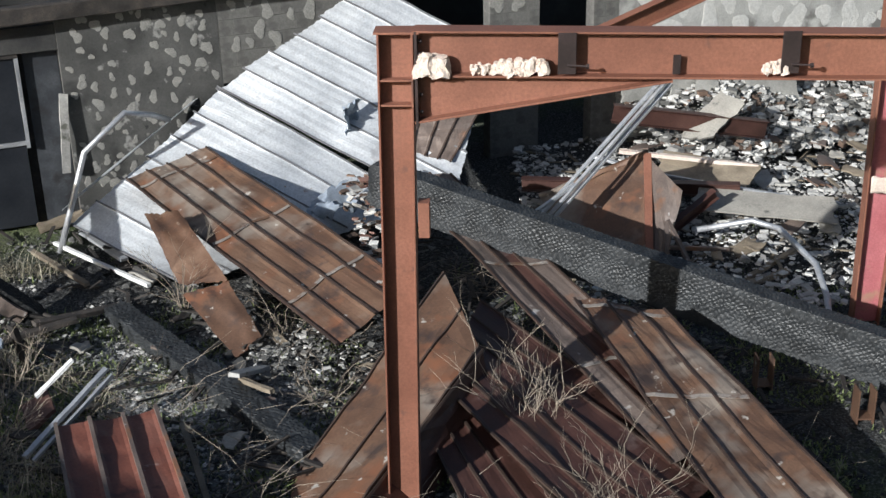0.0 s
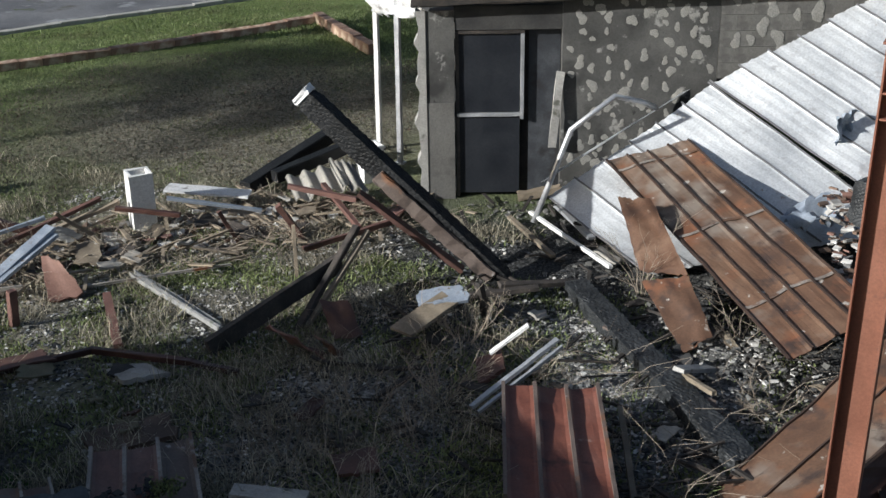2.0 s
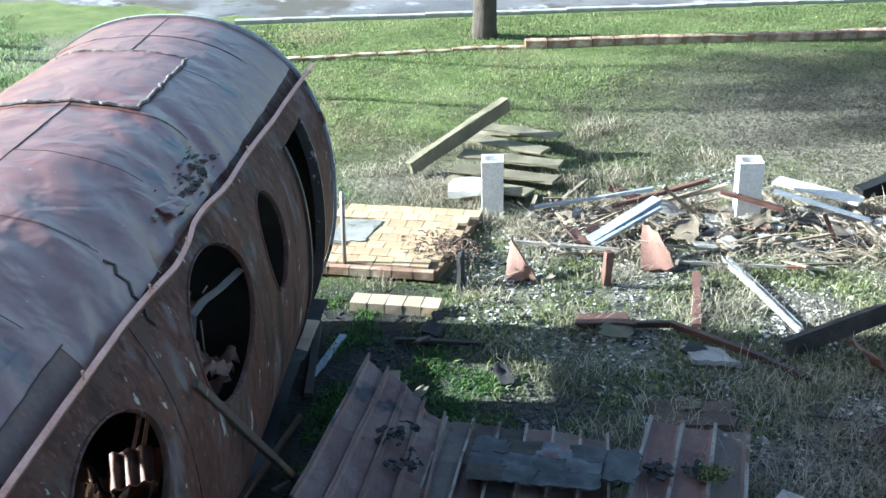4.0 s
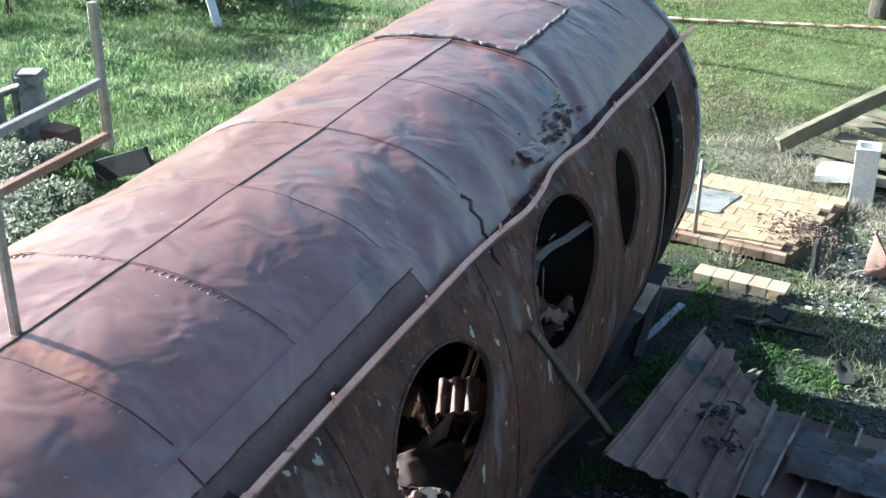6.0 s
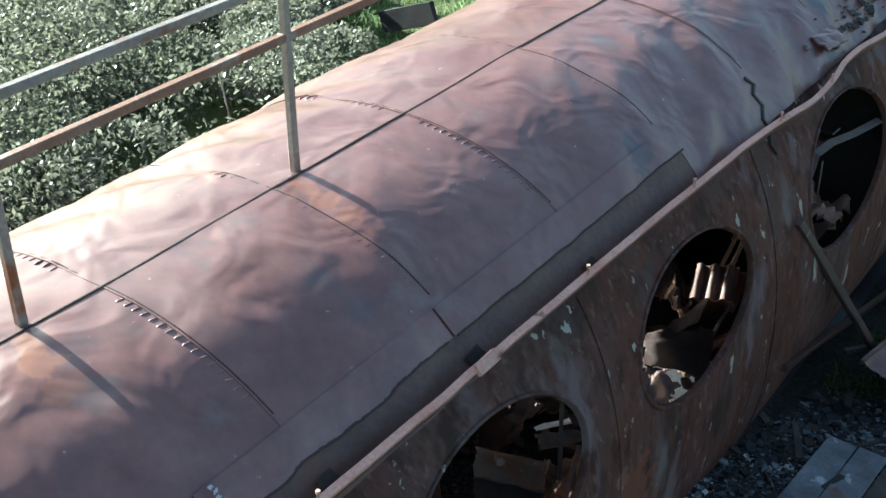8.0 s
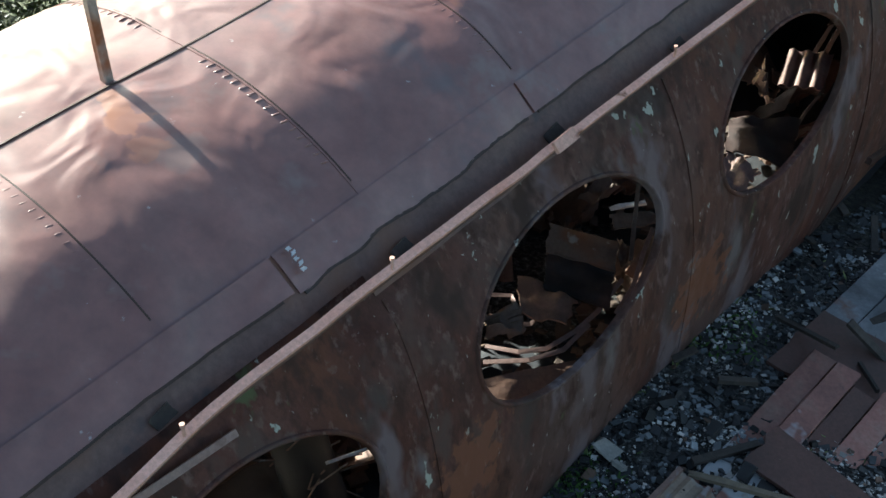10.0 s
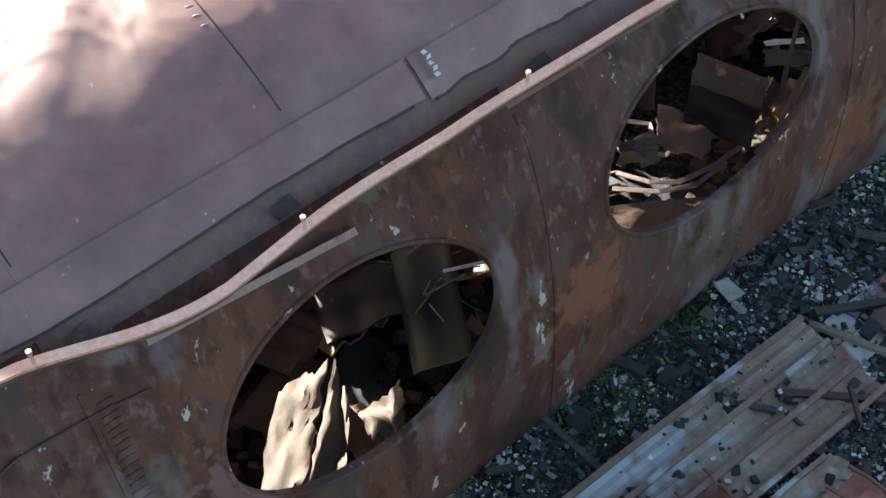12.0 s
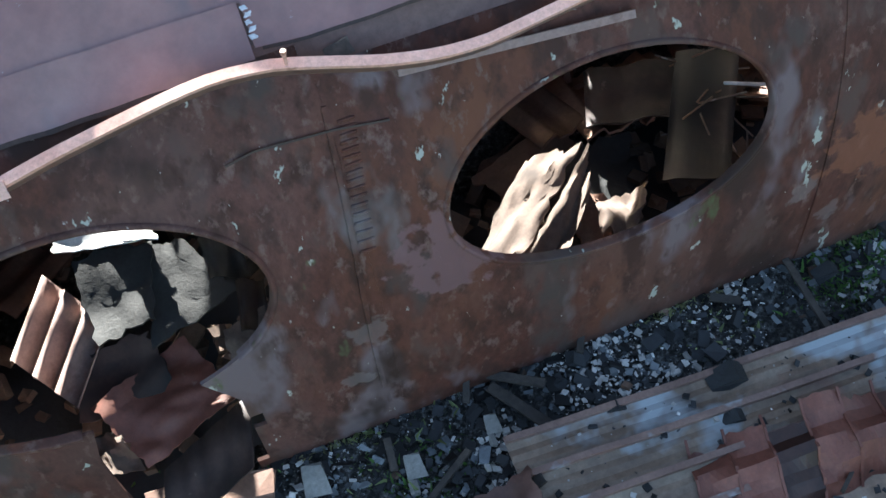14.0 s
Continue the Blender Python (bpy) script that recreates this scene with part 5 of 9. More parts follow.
    for y in (HULL_END - 0.12, HULL_START + 0.05):
        ring = [skin(y, l, -0.03, True) for l in np.linspace(-HALF, HALF, 60)[:-1]]
        c = HULL_O + AX * y + Vector((0, 0, HZ))
        part("bulkhead", mesh_of("bulkhead", ring + [c], [(i, (i + 1) % 59, 59) for i in range(59)], M_soot_shade), M_soot_shade, hull)
    # black plate added across the hull to hide the sunlit bed behind the last opening but one
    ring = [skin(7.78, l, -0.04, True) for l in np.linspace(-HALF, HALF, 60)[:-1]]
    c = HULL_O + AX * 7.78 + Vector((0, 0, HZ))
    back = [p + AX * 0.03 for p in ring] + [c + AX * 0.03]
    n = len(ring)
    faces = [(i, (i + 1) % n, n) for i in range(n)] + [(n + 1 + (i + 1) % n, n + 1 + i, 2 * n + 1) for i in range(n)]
    part("blackout_plate", mesh_of("blackout_plate", ring + [c] + back, faces, M_char), M_char, hull, "added black plate that keeps the inside of the hull dark")
    # door jambs
    for y in (9.6, 10.4):
        ls = np.linspace(girth(v=0.9), girth(v=-1.19), 16)
        v, f = ribbon([skin(y, l, -0.02, True) for l in ls], 0.05, 0.09, [skin_normal(y, l) for l in ls])
        part("door_jamb", mesh_of("door_jamb", v, f, M_darksteel), M_darksteel, hull)
    # bent drip rail with bolts and a joint plate
    track = [(-1.6, 1.22), (-0.9, 1.18), (-0.55, 1.14), (-0.3, 1.105), (0.0, 1.075), (0.15, 1.06), (0.3, 1.06), (0.45, 1.08), (0.6, 1.115), (0.75, 1.14), (0.9, 1.155), (1.05, 1.15), (1.2, 1.135), (1.4, 1.125),
             (2.0, 1.125), (3.2, 1.135), (4.1, 1.143), (5.0, 1.155), (5.6, 1.167), (5.85, 1.172), (6.1, 1.187), (6.35, 1.202), (6.6, 1.212), (6.85, 1.196), (7.05, 1.176), (7.3, 1.178), (7.6, 1.197), (7.85, 1.21), (8.1, 1.212),
             (8.5, 1.21), (9.1, 1.222), (9.6, 1.235), (10.1, 1.238), (10.85, 1.25), (11.5, 1.26)]
    ty, tu = [p[0] for p in track], [p[1] for p in track]
    ys = np.arange(-1.6, 11.5, 0.06)
    pts, ups = [], []
    for y in ys:
        u = float(np.interp(y, ty, tu))
        u = -0.022 + (u + float(np.interp(y - 0.08, ty, tu)) + float(np.interp(y + 0.08, ty, tu))) / 3
        l = girth(u=min(u, 1.46))
        pts.append(skin(y, l, 0.045) + Vector((0, 0, 0.035)) + SD * 0.045)
        ups.append((skin_normal(y, l) * 0.5 + Vector((0, 0, 1))).normalized())
    v, f = ribbon(pts, 0.032, 0.016, ups)
    part("drip_rail", mesh_of("drip_rail", v, f, M_rail), M_rail, hull, "bent pinkish drip rail along the side")
    v, f = ribbon([p - Vector((0, 0, 0.04)) - SD * 0.022 for p in pts], 0.012, 0.07, ups)
    part("rail_lip", mesh_of("rail_lip", v, f, M_eave), M_eave, hull)
    for y, l in ((3.218, girth(u=1.1)), (2.332, girth(u=1.098)), (0.576, girth(u=1.075)), (1.279, girth(u=1.07)), (4.1, girth(u=1.12))):
        v, f = bar(skin(y - 0.035, l, 0.012), skin(y + 0.035, l - 0.012, 0.03), 0.045, 0.01, rough=0.004, steps=2, up=skin_normal(y, l))
        part("bent_clip", mesh_of("bent_clip", v, f, M_char_dull), M_char_dull, hull)
    for y, l in ((0.36, girth(u=0.965)), (1.95, girth(u=0.96))):
        for k in range(5):
            v, f = slab([skin(y + 0.012 * (k % 2) - 0.008, l - 0.05 + 0.02 * k, 0.031), skin(y + 0.012 * (k % 2) + 0.01, l - 0.05 + 0.02 * k, 0.031), skin(y + 0.016, l - 0.038 + 0.02 * k, 0.031), skin(y - 0.004, l - 0.036 + 0.02 * k, 0.031)], 0.003, 0.002, k, 0.15, n=3)
            part("weld_spatter", mesh_of("weld_spatter", v, f, M_alu), M_alu, hull)
    for y in (0.42, 1.27, 2.2, 3.95, 4.95, 6.0, 6.75, 8.55):
        u = float(np.interp(y, ty, tu))
        p = skin(y, girth(u=u - 0.02), 0.05) + Vector((0, 0, 0.035)) + SD * 0.045
        v, f = join(pipe([p, p + Vector((0, 0, 0.05))], 0.006, 6), pipe([p + Vector((0, 0, 0.045)), p + Vector((0, 0, 0.058))], 0.009, 6))
        part("bolt", mesh_of("bolt", v, f, M_rail), M_rail, hull)
    for y in (3.17, -0.45):
        p = skin(y, girth(u=float(np.interp(y, ty, tu)) - 0.02), 0.06) + Vector((0, 0, 0.035)) + SD * 0.045
        v, f = bar(p - AX * 0.065, p + AX * 0.065, 0.05, 0.016, rough=0.003, steps=2, up=skin_normal(y, L_RAIL))
        part("joint_plate", mesh_of("joint_plate", v, f, M_rail), M_rail, hull)
    v, f = ribbon([skin(y, girth(u=1.15 + 0.05 * (y - 0.8)), 0.02) for y in (0.72, 0.95, 1.2, 1.45)], 0.025, 0.012, [skin_normal(1, L_RAIL)] * 4)
    part("loose_strip", mesh_of("loose_strip", v, f, M_pinkpan), M_pinkpan, hull)
    return hull


build_hull()
crumb = random.Random(44)
spots = []
for k in range(70):
    y, l = crumb.gauss(7.75, 0.28), crumb.gauss(1.12, 0.06)
    p = skin(y, l, 0.012)
    spots.append((p.x, p.y, p.z, 0.015 + 0.07 * crumb.random() ** 2))
rocks("roof_crumbs", spots, M_rubble, "grey rubble crumbs caught by the drip rail", flat=0.6)


def build_railing():
    """Square-tube guard rail along the crown of the hull, with an end post that sticks up."""
    r = root("guard_railing", "weathered grey square-tube railing with rust bands on the crown", "railing", skin(2.0, 0.03))
    ys = [4.24, 3.44, 2.0, 0.55, -0.9, -2.35]
    posts = []
    for i, y in enumerate(ys):
        foot = skin(y, 0.02, 0.0) if i else HULL_O + AX * 4.24 + SD * -0.02 + Vector((0, 0, 3.70))
        top = foot + Vector((0, 0, 0.86 if i else 0.66))
        posts.append((foot, top))
        v, f = bar(foot, top, 0.037, 0.037, bevel=0.005, steps=3, rough=0.001, up=AX)
        part("post", mesh_of("post", v, f, M_galv), M_galv, r)
    for h, nm, h0 in ((0.84, "top_rail", 0.31), (0.61, "mid_rail", 0.06)):
        line = [posts[0][0] + Vector((0, 0, h0))] + [p[0] + Vector((0, 0, h)) for p in posts[1:]]
        for a, b in zip(line, line[1:]):
            v, f = bar(a, b, 0.037, 0.037, bevel=0.005, steps=2, rough=0.001)
            mm = M_galv_rust if nm == "mid_rail" else M_galv
            part(nm, mesh_of(nm, v, f, mm), mm, r)


build_railing()


def build_ship_prop():
    v, f = bar((-5.79, 2.50, 2.17), (-6.88, 3.87, 0.17), 0.05, 0.05, rough=0.003, steps=5)
    thing("prop_bar", mesh_of("prop_bar", v, f, M_rust_grey), M_rust_grey, "rusty steel bar leaning from a window to the ground", "bar")
    v, f = bar((-5.75, 2.545, 1.16), (-8.25, 4.52, 0.04), 0.045, 0.04, rough=0.004, steps=5)
    thing("prop_bar", mesh_of("prop_bar", v, f, M_rust_dark), M_rust_dark, "dark rusty bar lying against the hull's foot", "bar")


build_ship_prop()

# ---------------------------------------------------------------- steel portal frame
def i_section(p0, p1, w, h, tf, tw, up, parent, mat=M_oxide, names=("web", "flange")):
    """An I-section from p0 to p1: web in the plane of up, two flanges across it. Each plate is a part."""
    p0, p1 = Vector(p0), Vector(p1)
    d, s, u = axes_of(p0, p1, up)
    for nm, o, ww, hh in ((names[0], 0.0, tw, h - 2 * tf + 0.004), (names[1], h / 2 - tf / 2, w, tf), (names[1], -h / 2 + tf / 2, w, tf)):
        v, f = bar(p0 + u * o, p1 + u * o, ww, hh, bevel=0.002, rough=0.0008, steps=6, up=up)
        part(nm, mesh_of(nm, v, f, mat), mat, parent)


def build_frame():
    fr = root("steel_portal_frame", "red-oxide steel column and haunched beam still standing", "steel frame", (-0.29, 7.9, 0))
    base, head = Vector((-0.335, 7.98, -0.05)), Vector((-0.285, 7.93, 3.78))
    bx = Vector((1.0, -0.055, 0.0)).normalized()
    i_section(base, head, 0.19, 0.24, 0.014, 0.01, bx, fr, names=("column_web", "column_flange"))
    base = Vector((-0.285, 7.93, 0.01))
    b0, b1 = base + bx * 0.12 + Vector((0, 0, 3.63)), base + bx * 4.6 + Vector((0, 0, 3.575))
    i_section(b0, b1, 0.19, 0.31, 0.014, 0.01, (0, 0, 1), fr, names=("beam_web", "beam_flange"))
    # haunch under the beam
    a = base + bx * 0.12
    n = Vector((0, 1, 0))
    tri = [a + Vector((0, 0, 3.45)), a + bx * 1.7 + Vector((0, 0, 3.44)), a + Vector((0, 0, 3.16))]
    v = [p + n * o for o in (-0.006, 0.006) for p in tri]
    part("haunch_web", mesh_of("haunch_web", v, [(0, 1, 2), (5, 4, 3), (0, 3, 4, 1), (1, 4, 5, 2), (2, 5, 3, 0)], M_oxide), M_oxide, fr)
    v, f = bar(tri[2], tri[1], 0.19, 0.014, bevel=0.002, steps=3)
    part("haunch_flange", mesh_of("haunch_flange", v, f, M_oxide), M_oxide, fr)
    # end plate, cap, stiffeners, cleats with bolts, foam scraps
    v, f = bar(base + bx * 0.135 + Vector((0, 0, 3.12)), base + bx * 0.135 + Vector((0, 0, 3.78)), 0.2, 0.02, bevel=0.002, up=bx)
    part("end_plate", mesh_of("end_plate", v, f, M_darkplate), M_darkplate, fr)
    for z in (3.18, 3.3, 3.42, 3.54, 3.66):
        for yy in (-0.06, 0.06):
            c = base + bx * 0.15 + Vector((0, yy, z + 0.05))
            v, f = pipe([c, c + bx * 0.02], 0.014, 6)
            part("bolt", mesh_of("bolt", v, f, M_darkplate), M_darkplate, fr)
    v, f = bar(base + bx * -0.14 + Vector((0, 0, 3.77)), base + bx * 0.16 + Vector((0, 0, 3.77)), 0.2, 0.016, bevel=0.002)
    part("cap_plate", mesh_of("cap_plate", v, f, M_oxide), M_oxide, fr)
    for z in (3.45, 3.28):
        v, f = bar(base + bx * -0.11 + Vector((0, -0.05, z)), base + bx * 0.11 + Vector((0, -0.05, z)), 0.085, 0.012, bevel=0.002)
        part("stiffener", mesh_of("stiffener", v, f, M_oxide), M_oxide, fr)
    v, f = bar(base + bx * 0.16 + Vector((0, -0.03, 2.32)), base + bx * 0.16 + Vector((0, -0.03, 2.58)), 0.1, 0.08, bevel=0.004, up=bx)
    part("side_cleat", mesh_of("side_cleat", v, f, M_oxide), M_oxide, fr)
    for dx in (1.12, 2.56):
        c = b0 + bx * (dx - 0.12) + Vector((0, -0.1, 0.0))
        v, f = bar(c + Vector((0, 0, -0.135)), c + Vector((0, 0, 0.14)), 0.12, 0.012, bevel=0.003, up=(0, 1, 0))
        cl = part("purlin_cleat", mesh_of("purlin_cleat", v, f, M_darkplate), M_darkplate, fr)
        v, f = pipe([c + Vector((0.0, -0.03, -0.07)), c + Vector((0.13, -0.04, -0.075))], 0.008, 6)
        part("bolt", mesh_of("bolt", v, f, M_darkplate), M_darkplate, cl)
        v, f = pipe([c + Vector((0.12, -0.04, -0.075)), c + Vector((0.14, -0.04, -0.075))], 0.017, 6)
        part("nut", mesh_of("nut", v, f, M_darkplate), M_darkplate, cl)
    v, f = bar(b0 + bx * 1.72 + Vector((0, -0.06, -0.15)), b0 + bx * 1.72 + Vector((0, -0.06, -0.02)), 0.05, 0.012, up=(0, 1, 0))
    part("stiffener", mesh_of("stiffener", v, f, M_darkplate), M_darkplate, fr)
    rng = random.Random(3)
    for x0, x1, k in ((0.02, 0.2, 5), (0.38, 0.86, 8), (2.28, 2.42, 3)):
        pieces = []
        for i in range(k * 5):
            x = x0 + (x1 - x0) * i / max(1, 5 * k - 1)
            h = (0.1 if x0 < 0.1 else 0.07) * (0.6 + 0.5 * abs(math.sin(5.1 * x + 1)))
            c = b0 + bx * x + Vector((0, -0.06 - rng.uniform(0, 0.03), -0.135 + h / 2 + rng.uniform(-0.01, 0.02)))
            r = h * rng.uniform(0.4, 0.62)
            pieces.append(pipe([c - Vector((0, 0, r)), c - Vector((rng.uniform(-0.01, 0.01), 0, r * 0.75)), c + bx * rng.uniform(-0.012, 0.012), c + Vector((0, rng.uniform(-0.01, 0.01), r * 0.8)), c + Vector((0, 0, r))], r * rng.uniform(0.7, 1.0), 7, 0.6))
        part("foam_scrap", mesh_of("foam_scrap", *join(*pieces), M_foam), M_foam, fr, "torn yellowish foam stuck on the beam")
    return fr


build_frame()


def build_far_column():
    c = root("steel_column", "faded pinkish-red tapered steel column with ragged foot", "steel column", (4.2, 11.05, 0))
    n = Vector((1, -0.1, 0)).normalized()
    for nm, o0, o1, w, t in (("flange", -0.13, -0.2, 0.2, 0.016), ("flange", 0.12, 0.16, 0.2, 0.016)):
        v, f = bar(Vector((4.27, 11.05, -0.02)) + n * o0, Vector((4.29, 11.05, 3.9)) + n * o1, w, t, bevel=0.003, rough=0.002, steps=10, up=n)
        part(nm, mesh_of(nm, v, f, M_oxide), M_oxide, c)
    v, f = slab([Vector((4.27, 11.05, -0.02)) + n * -0.12, Vector((4.27, 11.05, -0.02)) + n * 0.11, Vector((4.29, 11.05, 3.9)) + n * 0.15, Vector((4.29, 11.05, 3.9)) + n * -0.19], 0.012, 0.004, 2)
    part("web", mesh_of("web", v, f, M_oxide_pink), M_oxide_pink, c)
    v, f = bar(Vector((4.28, 10.93, 1.5)) - n * 0.15, Vector((4.28, 10.93, 1.5)) + n * 0.15, 0.03, 0.16, bevel=0.01, rough=0.012, steps=4)
    part("foam_band", mesh_of("foam_band", v, f, M_foam), M_foam, c)


build_far_column()
rf = root("fallen_rafter", "red-brown steel rafter sloping across behind the frame", "steel rafter", (1.6, 12.2, 2.6))
i_section((1.35, 12.0, 2.62), (4.2, 13.2, 3.55), 0.12, 0.2, 0.012, 0.008, (0, 0, 1), rf)

# ---------------------------------------------------------------- big charred beams
def charred(name, p0, p1, w, h, label, seed=1, cells=(0.07, 0.05), depth=0.018, mat=M_char, fine=0.025, wild=1.0):
    """A burnt beam whose faces have split into blocks like scales."""
    p0, p1 = Vector(p0), Vector(p1)
    d, s, u = axes_of(p0, p1)
    L = (p1 - p0).length
    nx = int(L / fine)
    per = [(-w / 2, -h / 2), (w / 2, -h / 2), (w / 2, h / 2), (-w / 2, h / 2)]
    ring = []
    for (a, b), (c, e) in zip(per, per[1:] + per[:1]):
        k = max(4, int(math.hypot(c - a, e - b) / fine))
        ring += [(a + (c - a) * i / k, b + (e - b) * i / k) for i in range(k)]
    m = len(ring)
    verts, faces = [], []
    for i in range(nx + 1):
        x = L * i / nx
        for j, (a, b) in enumerate(ring):
            g = x / cells[0] + wild * 0.6 * noise.noise((x * 3, j * fine * 12, seed)) + (wild - 1) * 0.8 * noise.noise((x * 9, j * fine * 22, seed + 3))
            q = j * fine / cells[1] + wild * 0.5 * noise.noise((x * 5, j * fine * 8, seed + 5)) + (0.5 if int(g) % 2 else 0)
            groove = min(abs(g - round(g)), abs(q - round(q)) * 0.8)
            lift = depth * min(1.0, groove / 0.28) - depth + 0.014 * noise.noise((x * 1.2, j * fine * 6, seed + 9))
            end = max(0, 1 - min(x, L - x) / 0.12) ** 2 * 0.04
            k = 1 + (lift - end) / (0.5 * max(abs(a), abs(b)) + 0.1)
            verts.append(p0 + d * (x + (0.03 * noise.noise((j * 0.7, i * 1.0, seed)) if i in (0, nx) else 0)) + s * a * k + u * b * k)
    for i in range(nx):
        for j in range(m):
            a, b = i * m + j, i * m + (j + 1) % m
            faces.append((a, b, b + m, a + m))
    faces += [tuple(reversed(range(m))), tuple(range(nx * m, nx * m + m))]
    return mesh_of(name, verts, faces, mat)


me = charred("charred_beam", (-0.75, 12.38, 1.12), (4.3, 9.17, 0.36), 0.2, 0.5, "", 1, (0.034, 0.06), 0.009, M_char_scale, fine=0.011, wild=1.9)
thing("charred_beam", me, M_char_scale, "massive charred laminated beam fallen across roofing", "beam")
lb = root("leaning_beam", "charred timber beam leaning up with a pale cut end", "beam", (-4.22, 11.3, 0.1))
part("timber", charred("timber", (-4.2, 11.32, 0.05), (-6.44, 11.14, 1.96), 0.2, 0.24, "", 4, (0.05, 0.05), 0.012, M_char, 0.016, 1.8), M_char, lb)
d_, s_, u_ = axes_of((-4.2, 11.32, 0.05), (-6.44, 11.14, 1.96))
v, f = bar(Vector((-6.43, 11.14, 1.955)), Vector((-6.43, 11.14, 1.955)) + d_ * 0.07, 0.2, 0.23, bevel=0.02, rough=0.012, steps=2)
part("pale_end", mesh_of("pale_end", v, f, M_white_wrap), M_white_wrap, lb, "unburnt pale end of the beam")
v, f = bar(Vector((-4.3, 11.3, 0.16)) - u_ * 0.03 - s_ * 0.115, Vector((-5.55, 11.2, 1.22)) - u_ * 0.06 - s_ * 0.115, 0.03, 0.15, rough=0.012, steps=14)
part("scorched_face", mesh_of("scorched_face", v, f, M_rust_grey), M_rust_grey, lb, "scorched brown face of the beam")
me = charred("charred_log", (-3.45, 11.42, 0.07), (-1.12, 8.62, 0.07), 0.26, 0.22, "", 7, (0.06, 0.05), 0.014, M_char_scale, 0.018, 1.7)
thing("charred_log", me, M_char_scale, "half-buried charred timber among weeds and ash", "beam")
bar_thing("red_board", (-5.8, 11.06, 0.96), (-4.72, 11.38, 0.08), 0.14, 0.05, M_redtile, "dark red board under the leaning beam", "board", 0.005, 6)

# ---------------------------------------------------------------- collapsed roof sheets
roofing("silver_roof", [(-2.74, 14.57, 1.59), (0.1, 13.35, 0.4), (0.72, 14.95, 1.93), (-0.9, 15.62, 2.63)], 6, M_silver, "bright bare metal roof slope collapsed against the wall", rib=0.014, rib_w=0.02, warp=0.05, seed=2, ragged=0.02, category="roof slope", minor=3, seam_mat=M_greyseam, ripple=0.0014)
roofing("silver_roof", [(-4.36, 13.27, 0.32), (-2.75, 12.0, 0.06), (-0.2, 13.45, 0.42), (-2.75, 14.55, 1.57)], 6, M_silver, "bright bare metal roof slope running down to the ground", rib=0.014, rib_w=0.02, warp=0.05, seed=3, ragged=0.02, category="roof slope", minor=3, seam_mat=M_greyseam, ripple=0.0014)
roofing("rusted_roof_end", [(-0.25, 14.3, 1.36), (-0.35, 13.85, 0.92), (0.1, 13.75, 0.82), (0.6, 14.4, 1.48)], 3, M_rust_grey, "rust-stained end of the bare roof slope", rib=0.02, warp=0.04, seed=23, ragged=0.04, category="roof slope")
roofing("rusted_roof_sheet", [(-3.72, 13.55, 0.78), (-1.0, 10.05, 0.34), (-0.3, 10.75, 0.6), (-2.83, 13.95, 1.02)], 4, M_rust, "rusted standing-seam roof sheet with a pale lap", laps=(0.07, 0.46, 0.8), warp=0.05, seed=4, steps=20, group="fallen roof sheets")
roofing("rusted_roof_sheet", [(-0.62, 13.3, 0.95), (1.75, 8.05, 0.3), (2.35, 8.3, 0.3), (0.1, 13.15, 0.9)], 3, M_rust_grey, "dark grey-brown roof sheet under the charred beam", laps=(0.42, 0.75), warp=0.05, seed=5, steps=20, group="fallen roof sheets", mats=[M_rust_grey, M_rust_dark])
roofing("rusted_roof_sheet", [(1.22, 10.25, 0.68), (2.05, 7.3, 0.3), (2.98, 7.3, 0.35), (2.0, 9.95, 0.7)], 3, M_rust, "orange-brown roof sheet lying over darker ones", laps=(0.04, 0.5), warp=0.05, seed=6, steps=20, group="fallen roof sheets")
roofing("rusted_roof_sheet", [(-0.15, 10.8, 0.3), (1.6, 7.2, 0.12), (0.35, 7.0, 0.08), (-0.35, 9.4, 0.25)], 5, M_rust_dark, "dark red roof sheets stacked low by the column", warp=0.04, seed=7, steps=14, group="fallen roof sheets")
roofing("rusted_roof_sheet", [(0.35, 10.6, 0.5), (2.2, 8.0, 0.22), (1.2, 7.0, 0.2), (-0.1, 9.3, 0.4)], 5, M_rust_dark, "wide dark roof sheet in shade beside dead shrub", warp=0.05, seed=17, steps=14, group="fallen roof sheets")
roofing("folded_roof_sheet", [(-1.37, 8.14, -0.1), (0.0, 10.45, 0.9), (0.315, 9.45, 0.58), (-0.65, 7.72, 0.22)], 2, M_rust, "grey-brown sheet folded up into a ridge", warp=0.05, seed=8, steps=16, rib=0.02, group="fallen roof sheets")
roofing("folded_roof_sheet", [(-0.64, 7.72, 0.22), (0.32, 9.45, 0.58), (0.44, 9.3, 0.08), (-0.4, 7.6, -0.08)], 1, M_rust_dark, "dark underside flap of the folded sheet", warp=0.04, seed=9, steps=12, rib=0.02, group="fallen roof sheets")
# paler seam colour stands in for light catching the ribs
roofing("rusted_roof_sheet", [(-3.18, 8.55, 0.42), (-2.62, 7.1, 0.34), (-1.82, 7.3, 0.34), (-2.42, 8.8, 0.42)], 3, M_redsheet, "red-brown ribbed sheet lying flat with ribs coloured as lit", rib=0.04, rib_w=0.03, warp=0.03, seed=10, seam_mat=M_rust_grey, steps=12, group="fallen roof sheets")
# M_lap seams here and on the charred-patch sheet are painted as lit ridges
roofing("rusted_roof_sheet", [(-5.89, 6.46, 0.36), (-5.3, 5.6, 0.2), (-4.6, 6.1, 0.2), (-5.28, 6.94, 0.36)], 3, M_pan, "grey and red ribbed sheet with burnt holes", rib=0.045, rib_w=0.03, warp=0.03, seed=11, seam_mat=M_lap, steps=10, group="fallen roof sheets", mats=[M_pan, M_pan, M_rust_grey], ragged=0.03)
